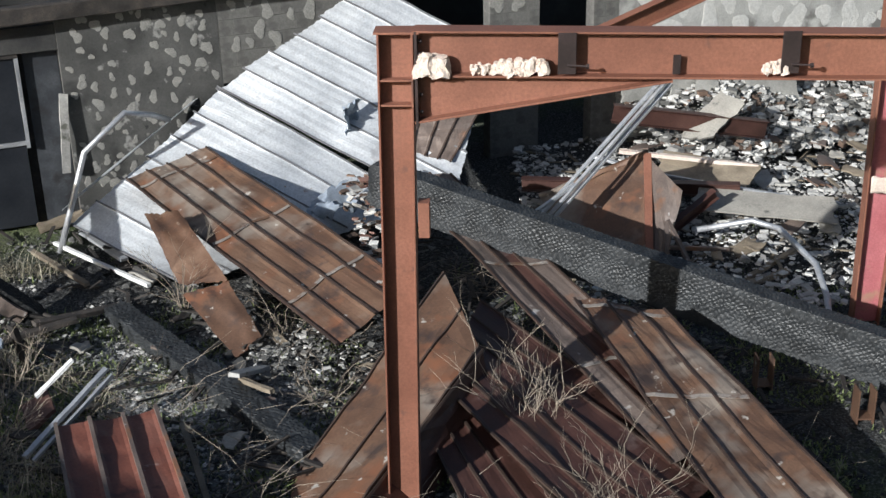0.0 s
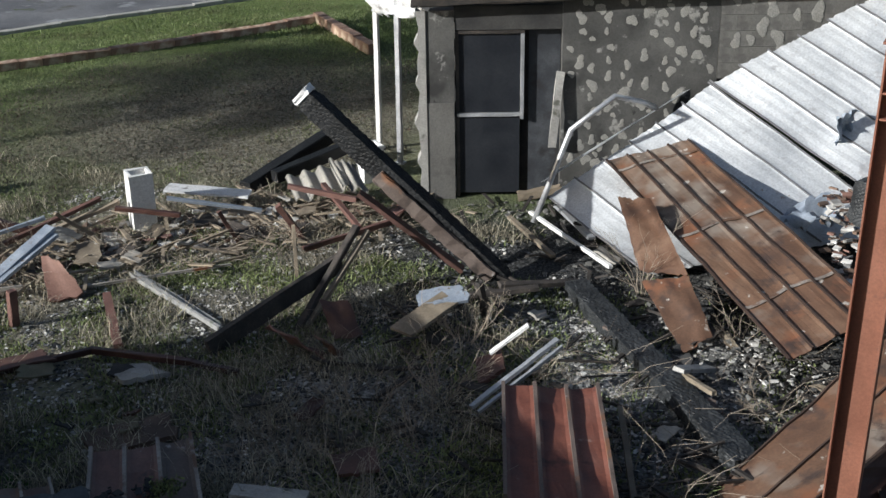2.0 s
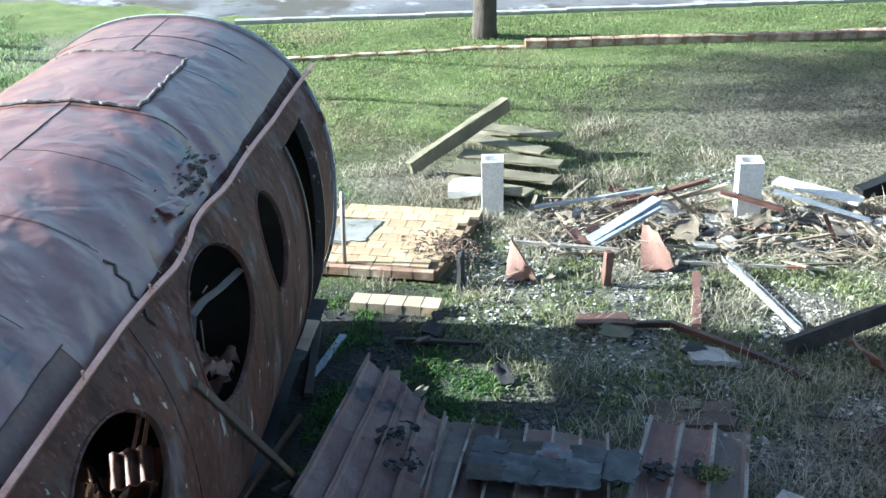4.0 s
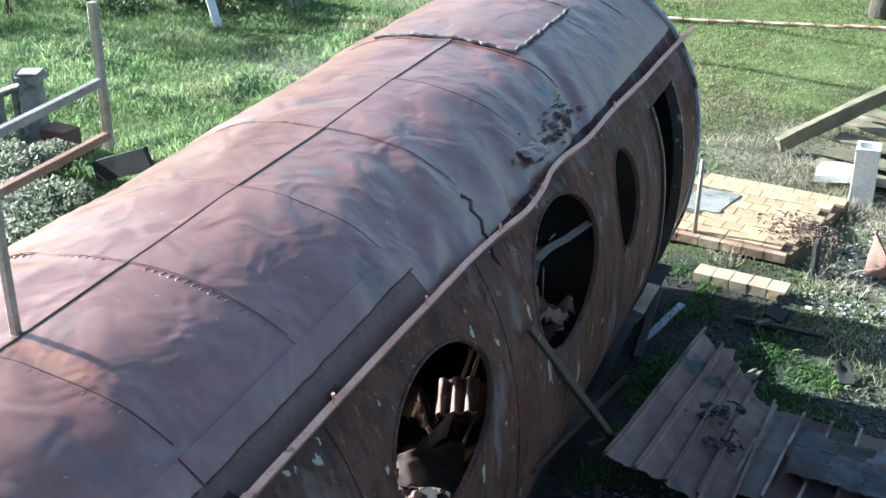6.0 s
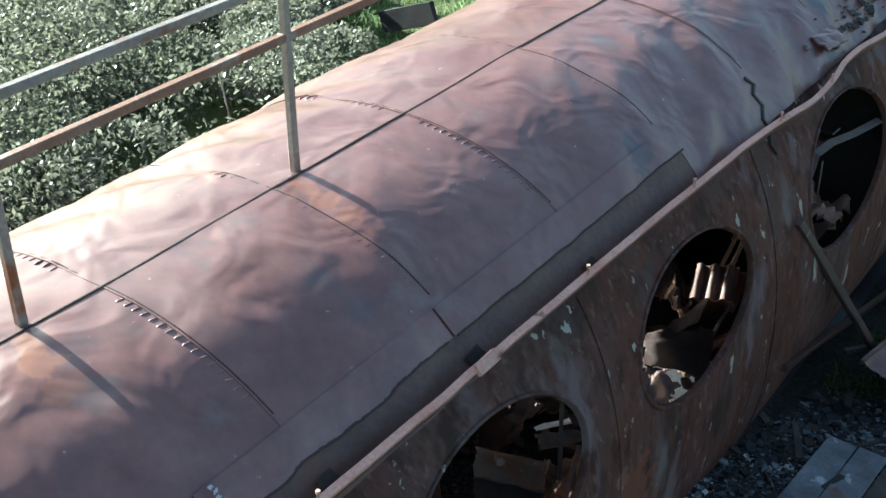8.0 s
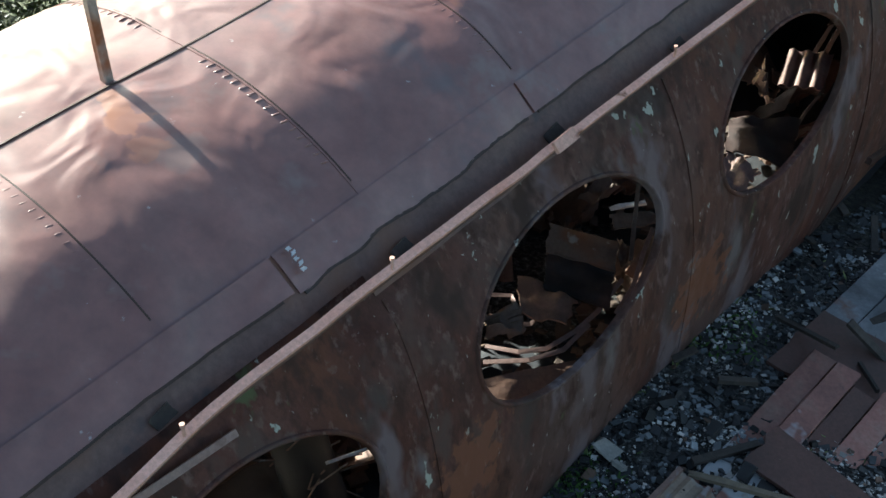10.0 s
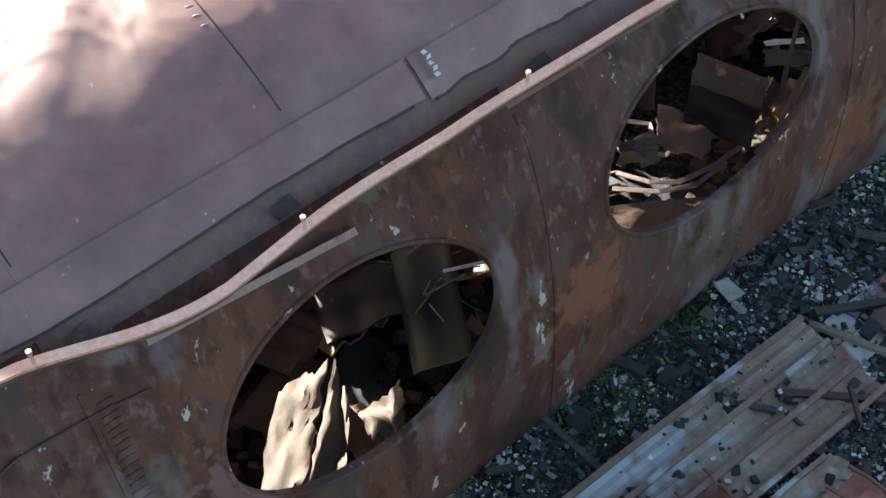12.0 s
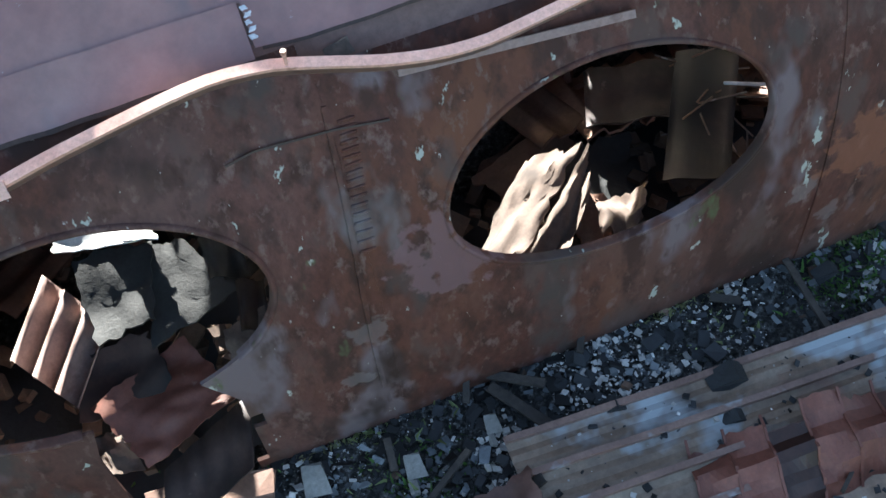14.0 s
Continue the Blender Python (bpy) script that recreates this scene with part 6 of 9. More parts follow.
roofing("rusted_roof_sheet", [(-7.59, 4.84, 0.78), (-6.3, 3.3, 0.7), (-5.7, 3.95, 0.5), (-6.78, 5.02, 0.56)], 4, M_pan, "red-brown ribbed sheet propped up by the hull", rib=0.04, warp=0.06, seed=12, steps=14, group="fallen roof sheets", ragged=0.05, seam_mat=M_pan)
roofing("rusted_roof_sheet", [(-6.73, 5.0, 0.52), (-5.95, 4.1, 0.46), (-5.2, 5.3, 0.34), (-5.88, 5.95, 0.4)], 6, M_pan, "burnt ribbed sheet with black charred patches", rib=0.035, warp=0.04, seed=13, steps=12, group="fallen roof sheets", ragged=0.06, mats=[M_rust_grey, M_rust_dark, M_char_dull, M_pan], seam_mat=M_lap)
slab_thing("twisted_sheet", [(-3.2, 12.2, 0.84), (-2.86, 12.3, 0.84), (-2.2, 11.3, 0.46), (-2.74, 11.45, 0.36)], 0.012, M_rustbright, "orange-brown sheet curling off the roof", "metal sheet", 0.03, 4, 0.02, n=14)
slab_thing("twisted_sheet", [(-2.66, 11.2, 0.36), (-2.2, 11.32, 0.44), (-1.8, 10.66, 0.14), (-2.02, 10.4, 0.05)], 0.012, M_rust, "dark rusted sheet end drooping to the ground", "metal sheet", 0.03, 5, 0.02, n=12)
brk = random.Random(15)
for mat_, n_, lab in ((M_pinktile, 26, "broken terracotta bricks along the roof sheet's edge"), (M_rubble_pale, 60, "pale mortar rubble along the roof sheet's edge"), (M_rubble_brown, 60, "brown rubble along the roof sheet's edge")):
    pl = []
    for q in range(n_):
        c = Vector((-1.0, 13.3, 0.86)).lerp(Vector((-0.5, 10.75, 0.5)), brk.random())
        pl.append((c.x + brk.gauss(0, 0.1), c.y + brk.gauss(0, 0.12), c.z + brk.uniform(-0.04, 0.0), brk.uniform(0.05, 0.15)))
    rocks("roof_rubble", pl, mat_, lab, flat=0.45)
for mat_, n_, lab in ((M_rubble_pale, 160, "pale rubble spilt beneath the rusted sheet"), (M_rubble, 320, "grey rubble spilt beneath the rusted sheet")):
    rocks("spilt_rubble", [(-1.35 + brk.gauss(0, 0.3), 10.35 + brk.gauss(0, 0.28), 0.1 + brk.uniform(0, 0.05), 0.015 + 0.06 * brk.random() ** 2.5) for q in range(n_)], mat_, lab, flat=0.5)
slab_thing("silver_scrap", [(-1.0, 12.85, 0.6), (-0.95, 13.3, 0.7), (-1.5, 13.1, 0.68), (-1.5, 12.65, 0.55)], 0.01, M_bluegrey, "crumpled silver sheet scrap on the roof", "metal scrap", 0.22, 6, 0.08, n=12)
slab_thing("silver_scrap", [(-1.05, 14.3, 1.15), (-0.9, 14.1, 1.5), (-1.15, 13.9, 1.45), (-1.2, 14.2, 1.05)], 0.01, M_bluegrey, "upright torn silver scrap on the roof", "metal scrap", 0.2, 7, 0.1, n=10)
slab_thing("edge_flashing", [(-4.45, 13.25, 0.5), (-4.3, 13.45, 0.62), (-2.75, 15.1, 1.6), (-2.9, 14.95, 1.48)], 0.012, M_silver, "bent pale flashing along the roof edge", "flashing", 0.12, 8, 0.03, n=12)
pipe_thing("bent_pipe", [(-4.5, 13.15, 0.02), (-4.3, 13.22, 0.6), (-4.1, 13.3, 1.2), (-3.62, 13.45, 1.62), (-3.4, 13.9, 1.45), (-3.3, 14.2, 1.3)], 0.035, M_alu, "bent grey pipe standing before the wall", "pipe")

# hopper-like folded box, silver studs and fallen steel
def build_hopper():
    h = root("steel_hopper", "rusty folded steel hopper lying on its side", "hopper", (1.9, 13.0, 0))
    A, B, C, D, E = Vector((1.2, 13.9, 0.3)), Vector((2.35, 13.6, 1.0)), Vector((2.62, 12.85, 0.75)), Vector((2.3, 12.55, 0.12)), Vector((1.55, 12.95, 0.05))
    T = Vector((2.42, 13.55, 0.95))
    for nm, q, m in (("side", [A, T, D, E], M_rust), ("side", [T, C + Vector((0.1, 0, 0)), D + Vector((0.25, 0.05, 0)), D], M_rust_grey), ("side", [A + Vector((0.2, 0.5, -0.1)), T + Vector((0.2, 0.4, -0.2)), T, A], M_rust_dark)):
        vv, ff = slab(q, 0.014, 0.03, 5, 0.01)
        part(nm, mesh_of(nm, vv, ff, m), m, h)
    vv, ff = bar(T + Vector((0, -0.02, 0.02)), D + Vector((0.02, -0.03, 0.02)), 0.09, 0.05, rough=0.004, steps=4)
    part("flange", mesh_of("flange", vv, ff, M_oxide), M_oxide, h)
    vv, ff = bar(A + Vector((0, 0, 0.03)), T + Vector((0, 0, 0.03)), 0.06, 0.05, rough=0.012, steps=10)
    part("lip", mesh_of("lip", vv, ff, M_rust), M_rust, h)


build_hopper()
for k, (a, b) in enumerate((((1.12, 12.75, 0.55), (2.55, 13.45, 1.92)), ((1.16, 12.7, 0.5), (2.6, 13.42, 1.9)), ((1.2, 12.72, 0.44), (2.64, 13.45, 1.84)))):
    bar_thing("metal_stud", a, b, 0.045, 0.03, M_alu, "thin galvanised stud leaning out of debris", "metal stud", 0.002, 4, group="metal studs", seed=k)
for k, (a, b, w) in enumerate((((1.95, 14.7, 0.55), (3.0, 14.1, 0.42), 0.07), ((1.05, 12.7, 0.6), (1.5, 12.9, 0.85), 0.05), ((2.4, 14.3, 0.5), (4.3, 13.6, 0.35), 0.05))):
    bar_thing("metal_stud", a, b, w, 0.03, M_alu, "pale metal strip lying on the rubble", "metal stud", 0.003, 4, group="metal studs", seed=k + 9)
st = root("fallen_girder", "dark steel girder fallen on rubble", "girder", (1.2, 13.9, 0.2))
i_section((1.0, 14.3, 0.35), (3.6, 13.75, 0.42), 0.14, 0.16, 0.012, 0.01, (0, 0, 1), st, M_rust_dark)
st = root("fallen_girder", "short dark brown girder lying by the far wall", "girder", (2.3, 15.3, 0.6))
i_section((2.3, 15.6, 0.85), (4.4, 15.7, 0.55), 0.15, 0.24, 0.012, 0.01, (0, 0, 1), st, M_rust_dark)
st = root("fallen_girder", "rusty angle leaning down into debris", "girder", (2.3, 12.8, 0.05))
i_section((3.2, 13.3, 0.55), (2.3, 12.85, 0.02), 0.1, 0.12, 0.01, 0.008, (0, 0, 1), st, M_rust_dark)
for a, b in (((2.52, 12.6, 0.5), (2.76, 11.9, 0.05)), ((2.5, 12.58, 0.5), (2.48, 12.2, 0.02)), ((2.5, 12.3, 0.3), (3.2, 12.5, 0.18))):
    bar_thing("bent_frame_bar", a, b, 0.045, 0.045, M_rust_grey, "brown angle bar of a broken frame", "bar", 0.003, 4, group="broken frame")
pipe_thing("bent_conduit", [(2.9, 12.8, 0.3), (3.5, 12.75, 0.42), (3.75, 12.5, 0.42), (3.9, 11.6, 0.38), (3.88, 11.1, 0.25), (3.82, 10.7, 0.04)], 0.035, M_alu, "bent silver conduit arching to the ground", "pipe")
for x, y in ((2.9, 9.72), (3.62, 9.12)):
    c = root("steel_shoe", "rusty steel beam shoe standing on the ground", "bracket", (x, y, 0))
    for o in (-0.07, 0.07):
        v, f = bar((x + o, y, 0.0), (x + o, y + 0.01, 0.32), 0.16, 0.014, up=(1, 0, 0))
        part("cheek", mesh_of("cheek", v, f, M_rust), M_rust, c)
    v, f = bar((x - 0.08, y, 0.05), (x + 0.08, y, 0.05), 0.15, 0.014)
    part("base", mesh_of("base", v, f, M_rust), M_rust, c)

# ---------------------------------------------------------------- porch, pillars and loose debris
def build_porch_post(x, y, h, mat, label, r=0.035):
    v, f = join(bar((x, y, gz(x, y) - 0.05), (x + 0.02, y, h), 2 * r, 2 * r, rough=0.003, steps=8), bar((x, y, gz(x, y)), (x, y, gz(x, y) + 0.03), 0.14, 0.14))
    thing("porch_post", mesh_of("porch_post", v, f, mat), mat, label, "post")


build_porch_post(-7.52, 15.05, 2.45, M_white, "thin white porch post, still upright")
build_porch_post(-6.98, 14.6, 2.3, M_alu, "scorched grey porch post, still upright")
slab_thing("torn_soffit", [(-7.75, 15.1, 2.55), (-6.55, 14.55, 2.6), (-6.5, 14.3, 2.2), (-7.3, 14.75, 2.05)], 0.02, M_white_wrap, "torn white soffit sheet hanging from the porch", "soffit", 0.25, 3, 0.1, n=14)


def build_pillar(x, y, w, d, h, turn, label, mat=M_white):
    """Hollow block pillar: four painted sides and a grey core seen at the top."""
    p = root("block_pillar", label, "pillar", (x, y, gz(x, y)), group="block pillars")
    m = pose(x, y, gz(x, y) - 0.05, 0, 0, turn)
    for dx, dy, ww, dd in ((0, -d / 2 + 0.02, w, 0.04), (0, d / 2 - 0.02, w, 0.04), (-w / 2 + 0.02, 0, 0.04, d - 0.08), (w / 2 - 0.02, 0, 0.04, d - 0.08)):
        v, f = bar((dx, dy, 0), (dx, dy, h + 0.05), ww, dd, bevel=0.004, rough=0.003, steps=5, up=(0, 1, 0))
        part("side", mesh_of("side", [m @ q for q in v], f, mat), mat, p)
    v, f = bar((0, 0, 0), (0, 0, h - 0.05), w - 0.09, d - 0.09, bevel=0.004, rough=0.006, steps=3, up=(0, 1, 0))
    part("core", mesh_of("core", [m @ q for q in v], f, M_concrete), M_concrete, p)


build_pillar(-11.02, 8.98, 0.27, 0.3, 0.74, 50, "white hollow block pillar on a paved terrace")
build_pillar(-8.93, 11.3, 0.29, 0.3, 0.72, 48, "white hollow block pillar amid fallen timber")
build_pillar(-7.1, 13.9, 0.3, 0.3, 0.5, 48, "short white block pillar by the porch")
slab_thing("white_slab", [(-11.55, 8.7, 0.16), (-11.2, 9.15, 0.2), (-11.5, 9.4, 0.22), (-11.85, 9.0, 0.18)], 0.1, M_white, "broken white block lying by the pillar", "block", 0.03, 3, 0.06)


def build_terrace():
    """Paved terrace beside the hull: ochre bricks laid in rows on a low bed."""
    e1, e2 = Vector((0.745, 0.667, 0)), Vector((-0.667, 0.745, 0))
    o = Vector((-10.68, 6.46, 0))
    t = root("terrace", "ochre brick-paved terrace with broken edges", "pavement", o, kind="structure")
    v = []
    for z in (-0.05, 0.125):
        for a, b in ((-0.35, 0.0), (1.15, 0.0), (1.35, 1.8), (-0.45, 1.8)):
            v.append(o + e1 * a + e2 * b + Vector((0, 0, z)))
    part("bed", mesh_of("bed", v, [(0, 1, 2, 3)[::-1], (4, 5, 6, 7), (0, 1, 5, 4), (1, 2, 6, 5), (2, 3, 7, 6), (3, 0, 4, 7)], M_grout), M_grout, t)
    rng = random.Random(4)
    vv, ff = bar((-0.1, 0, 0), (0.1, 0, 0), 0.212, 0.05, bevel=0.005, rough=0.0015, steps=1)
    me = mesh_of("paver", vv, ff, M_paver)
    yaw = math.degrees(math.atan2(e1.y, e1.x))
    for j in range(8):
        b = 0.112 + 0.222 * j
        for i in range(-2, 8):
            a = 0.1 + 0.208 * i + (0.104 if j % 2 else 0)
            if not -0.3 - 0.05 * b < a < 1.1 + 0.11 * b:
                continue
            if a < 0.05 and 0.5 < b < 1.3:
                continue
            c = o + e1 * a + e2 * b
            ob = part("paver", me, M_paver, t)
            ob.matrix_basis = pose(c.x, c.y, 0.138 + rng.uniform(-0.004, 0.004), rng.uniform(-1, 1), rng.uniform(-1, 1), yaw + rng.uniform(-1, 1))
    for i in range(6):
        c = o + e1 * (-0.2 + 0.24 * i) + e2 * -0.05
        v, f = bar(c - e1 * 0.115, c + e1 * 0.115, 0.09, 0.1, bevel=0.006, rough=0.003, steps=1, seed=i)
        part("edge_brick", mesh_of("edge_brick", [q + Vector((0, 0, 0.09)) for q in v], f, M_kerb), M_kerb, t)
    s = root("terrace_step", "low paved step edged with pale brick", "step", (-9.5, 6.4, 0), kind="structure")
    for i in range(5):
        c = Vector((-9.86, 6.14, 0)) + e1 * (0.19 * i + 0.08)
        v, f = bar(c - e1 * 0.09, c + e1 * 0.09, 0.24, 0.12, bevel=0.006, rough=0.003, steps=1, seed=i)
        part("brick", mesh_of("brick", [q + Vector((0, 0, 0.06)) for q in v], f, M_paver if i > 3 else M_tanbrick), M_paver if i > 3 else M_tanbrick, s)
    slab_thing("grey_flag", [(-11.25, 6.7, 0.155), (-10.95, 7.0, 0.155), (-11.35, 7.55, 0.155), (-11.7, 7.2, 0.155)], 0.04, M_mossstone, "grey concrete flag beside the terrace", "flagstone", 0.005, 2, 0.03)


build_terrace()
lit = random.Random(61)
rocks("terrace_litter", [(-10.2 + lit.gauss(0, 0.24), 7.7 + lit.gauss(0, 0.2), 0.163 + lit.uniform(0, 0.012), 0.026 * lit.uniform(0.4, 1.5)) for q in range(700)], M_rubble_brown, "brown leaf litter drifted over the terrace corner", "litter", flat=0.35)
pipe_thing("upright_pipe", [(-10.62, 6.52, 0.1), (-10.64, 6.55, 0.98)], 0.025, M_galv, "thin grey pipe standing by the hull's end", "pipe")

# timber heap: grey planks with a thick beam
for k, (a, b) in enumerate((((-13.05, 10.5, 0.34), (-12.1, 11.08, 0.3)), ((-12.95, 10.12, 0.28), (-11.85, 10.6, 0.25)), ((-12.6, 9.72, 0.22), (-11.43, 10.5, 0.2)), ((-12.35, 9.42, 0.15), (-11.1, 10.12, 0.15)), ((-12.2, 9.14, 0.09), (-11.05, 9.62, 0.1)), ((-13.3, 10.55, 0.16), (-12.7, 11.2, 0.18)))):
    bar_thing("grey_plank", a, b, 0.32, 0.035, M_wood_green, "weathered grey-green plank in a lapped heap", "plank", 0.008, 6, group="plank heap", seed=k, twist=0.06)
bar_thing("squared_timber", (-12.75, 8.95, 0.14), (-12.75, 10.65, 0.72), 0.13, 0.2, M_wood_green, "brown squared timber resting on planks", "timber", 0.01, 8)
DEBRIS = [  # from, to, width, thickness, material, label, category
    ((-9.43, 9.15, 0.1), (-9.3, 10.1, 0.42), 0.16, 0.04, M_bluegrey, "bent blue-grey metal gutter strip", "metal strip"),
    ((-9.33, 9.1, 0.08), (-9.2, 10.05, 0.36), 0.09, 0.04, M_bluegrey, "bent blue-grey metal gutter strip", "metal strip"),
    ((-8.52, 8.55, 0.42), (-8.57, 8.56, -0.03), 0.09, 0.07, M_redtile, "short dark red stump standing upright", "stump"),
    ((-8.05, 9.42, 0.08), (-7.21, 8.5, 0.06), 0.09, 0.05, M_redtile, "rust-red bar lying on gravel", "bar"),
    ((-6.35, 8.78, 0.06), (-5.72, 10.4, 0.42), 0.07, 0.2, M_char_dull, "long charred plank on edge", "plank"),
    ((-5.78, 9.53, 0.0), (-5.66, 10.7, 0.72), 0.07, 0.07, M_char_dull, "charred stick leaning in debris", "stick"),
    ((-5.72, 9.6, 0.0), (-5.55, 10.75, 0.66), 0.05, 0.05, M_wood, "split grey stick leaning in debris", "stick"),
    ((-8.03, 7.62, 0.04), (-7.33, 8.29, 0.1), 0.06, 0.06, M_rust_dark, "bent rusty angle on the ground", "bar"),
    ((-7.35, 8.28, 0.1), (-6.29, 8.42, 0.1), 0.06, 0.06, M_rust_dark, "bent rusty angle on the ground", "bar"),
    ((-6.31, 8.42, 0.1), (-5.82, 8.49, 0.05), 0.06, 0.05, M_rust_dark, "bent rusty angle on the ground", "bar"),
    ((-7.3, 12.07, 0.5), (-6.4, 12.13, 0.42), 0.06, 0.06, M_redtile, "red metal bar across the heap", "bar"),
    ((-6.5, 10.98, 0.22), (-5.75, 11.75, 0.38), 0.05, 0.05, M_redtile, "red metal bar across the heap", "bar"),
    ((-6.55, 11.1, 0.15), (-5.7, 11.85, 0.36), 0.04, 0.04, M_redtile, "thin red bar across the heap", "bar"),
    ((-7.0, 12.4, 0.45), (-6.1, 11.6, 0.3), 0.06, 0.05, M_redtile, "red metal bar across the heap", "bar"),
    ((-6.44, 10.7, -0.02), (-6.61, 10.98, 0.5), 0.04, 0.04, M_wood, "thin stake standing in weeds", "stake"),
    ((-8.95, 11.85, 0.34), (-7.95, 12.2, 0.26), 0.26, 0.03, M_white_wrap, "cream cladding board on the heap", "board"),
    ((-8.32, 12.7, 0.12), (-7.9, 14.2, 0.42), 0.2, 0.18, M_char, "charred timber stub behind the heap", "timber"),
    ((-8.0, 12.9, 0.25), (-7.45, 14.0, 0.4), 0.16, 0.16, M_char, "charred timber stub behind the heap", "timber"),
    ((-4.55, 9.4, 0.28), (-4.28, 10.2, 0.4), 0.28, 0.03, M_wood, "tan board lying in weeds", "board"),
    ((-3.62, 9.39, 0.24), (-3.3, 9.54, 0.52), 0.06, 0.025, M_white, "short white batten sticking out", "batten"),
    ((-3.46, 8.5, 0.18), (-2.96, 9.36, 0.52), 0.05, 0.03, M_alu, "thin silver channel lying on ash", "metal strip"),
    ((-3.38, 8.48, 0.16), (-2.9, 9.32, 0.48), 0.03, 0.03, M_alu, "thin silver channel lying on ash", "metal strip"),
    ((-4.7, 6.62, 0.2), (-4.13, 6.77, 0.18), 0.16, 0.03, M_concrete, "pale board end in the grass", "board"),
    ((-2.25, 8.95, 0.2), (-1.75, 7.6, 0.12), 0.05, 0.03, M_wood, "thin grey lath by the sheet", "lath"),
    ((-4.35, 13.6, 0.1), (-3.6, 12.6, 0.15), 0.09, 0.04, M_alu, "pale metal strip in front of the roof", "metal strip"),
    ((-4.6, 13.3, 0.08), (-3.2, 12.0, 0.1), 0.05, 0.04, M_white, "pale batten in front of the roof", "batten"),
    ((-4.8, 13.1, 0.06), (-3.9, 12.1, 0.08), 0.06, 0.04, M_wood, "pale batten in front of the roof", "batten"),
    ((-10.6, 9.3, 0.12), (-9.6, 10.35, 0.4), 0.05, 0.04, M_bluegrey, "bent strip lying over the heap", "metal strip"),
    ((-10.2, 10.2, 0.3), (-9.85, 10.5, 0.1), 0.1, 0.1, M_redtile, "short red brick-like stub", "stub"),
    ((-9.95, 10.0, 0.15), (-9.3, 11.0, 0.45), 0.07, 0.05, M_redtile, "brown batten in the heap", "batten"),
    ((-9.75, 10.55, 0.12), (-9.1, 11.1, 0.4), 0.09, 0.05, M_wood, "brown batten in the heap", "batten"),
    ((-9.0, 10.9, 0.4), (-8.3, 11.2, 0.3), 0.07, 0.05, M_rust_dark, "dark rusted strip in the heap", "metal strip"),
    ((-9.4, 10.3, 0.5), (-9.15, 10.75, 0.02), 0.05, 0.04, M_wood, "grey stake in the heap", "stake"),
    ((-8.55, 11.3, 0.45), (-7.6, 11.9, 0.2), 0.06, 0.04, M_bluegrey, "grey metal strip in the heap", "metal strip"),
    ((-7.75, 11.2, 0.42), (-7.6, 11.35, -0.02), 0.07, 0.05, M_redtile, "leaning dark red wooden stake", "stake"),
    ((-7.15, 11.55, 0.45), (-6.9, 11.7, -0.02), 0.09, 0.07, M_redtile, "leaning dark red wooden stake", "stake"),
    ((-9.95, 8.45, 0.1), (-9.0, 9.2, 0.1), 0.04, 0.04, M_galv, "thin pipe on the ground", "pipe"),
    ((-8.5, 9.45, 0.06), (-7.2, 10.55, 0.1), 0.025, 0.025, M_galv, "long thin pipe on gravel", "pipe"),
    ((-4.1, 10.9, 0.2), (-3.4, 11.5, 0.1), 0.1, 0.05, M_char_dull, "charred lath by the beam's foot", "lath"),
    ((-4.6, 10.6, 0.1), (-3.7, 11.0, 0.2), 0.09, 0.05, M_char_dull, "charred lath by the beam's foot", "lath"),
    ((-4.05, 10.2, 0.55), (-4.0, 10.3, 0.0), 0.07, 0.06, M_char_dull, "charred stub standing in ash", "stub"),
    ((-2.0, 9.95, 0.1), (-1.5, 9.2, 0.35), 0.05, 0.04, M_wood, "grey batten in a hollow", "batten"),
    ((-1.9, 9.6, 0.3), (-1.7, 10.1, 0.1), 0.12, 0.04, M_concrete, "grey board end in a hollow", "board"),
    ((3.3, 12.0, 0.05), (4.0, 12.5, 0.2), 0.06, 0.04, M_wood, "batten on the far rubble", "batten"),
    ((3.0, 11.7, 0.05), (3.75, 12.05, 0.1), 0.08, 0.05, M_wood, "weathered batten by the column", "batten"),
    ((2.6, 11.3, 0.08), (3.5, 11.9, 0.1), 0.06, 0.05, M_wood, "weathered batten by the column", "batten"),
    ((2.3, 14.9, 0.55), (4.0, 14.5, 0.45), 0.07, 0.05, M_foam, "pale batten on the rubble slope", "batten"),
    ((-7.8, 5.2, 0.05), (-8.35, 5.6, 0.06), 0.12, 0.03, M_wood, "charred board beside the hull", "board"),
    ((-8.2, 5.35, 0.12), (-7.6, 4.75, 0.2), 0.1, 0.03, M_bluegrey, "thin grey strip beside the hull", "metal strip"),
    ((-7.4, 4.5, 0.15), (-6.9, 3.5, 0.4), 0.04, 0.03, M_char_dull, "burnt lath beside the hull", "lath"),
    ((-8.8, 4.98, 0.03), (-9.3, 5.65, 0.05), 0.07, 0.03, M_bluegrey, "thin blue-grey strip lying by the hull's end", "metal strip"),
    ((-8.5, 4.75, 0.05), (-9.6, 5.55, 0.12), 0.07, 0.04, M_char_dull, "burnt lath by the hull's end", "lath"),
    ((-8.9, 6.0, 0.05), (-8.3, 6.6, 0.05), 0.05, 0.04, M_char_dull, "burnt lath lying in shade", "lath"),
]
for k, (a, b, w, t, m, lab, cat) in enumerate(DEBRIS):
    bar_thing(cat.replace(" ", "_"), a, b, w, t, m, lab, cat, 0.004, 5, group="loose debris", seed=k)
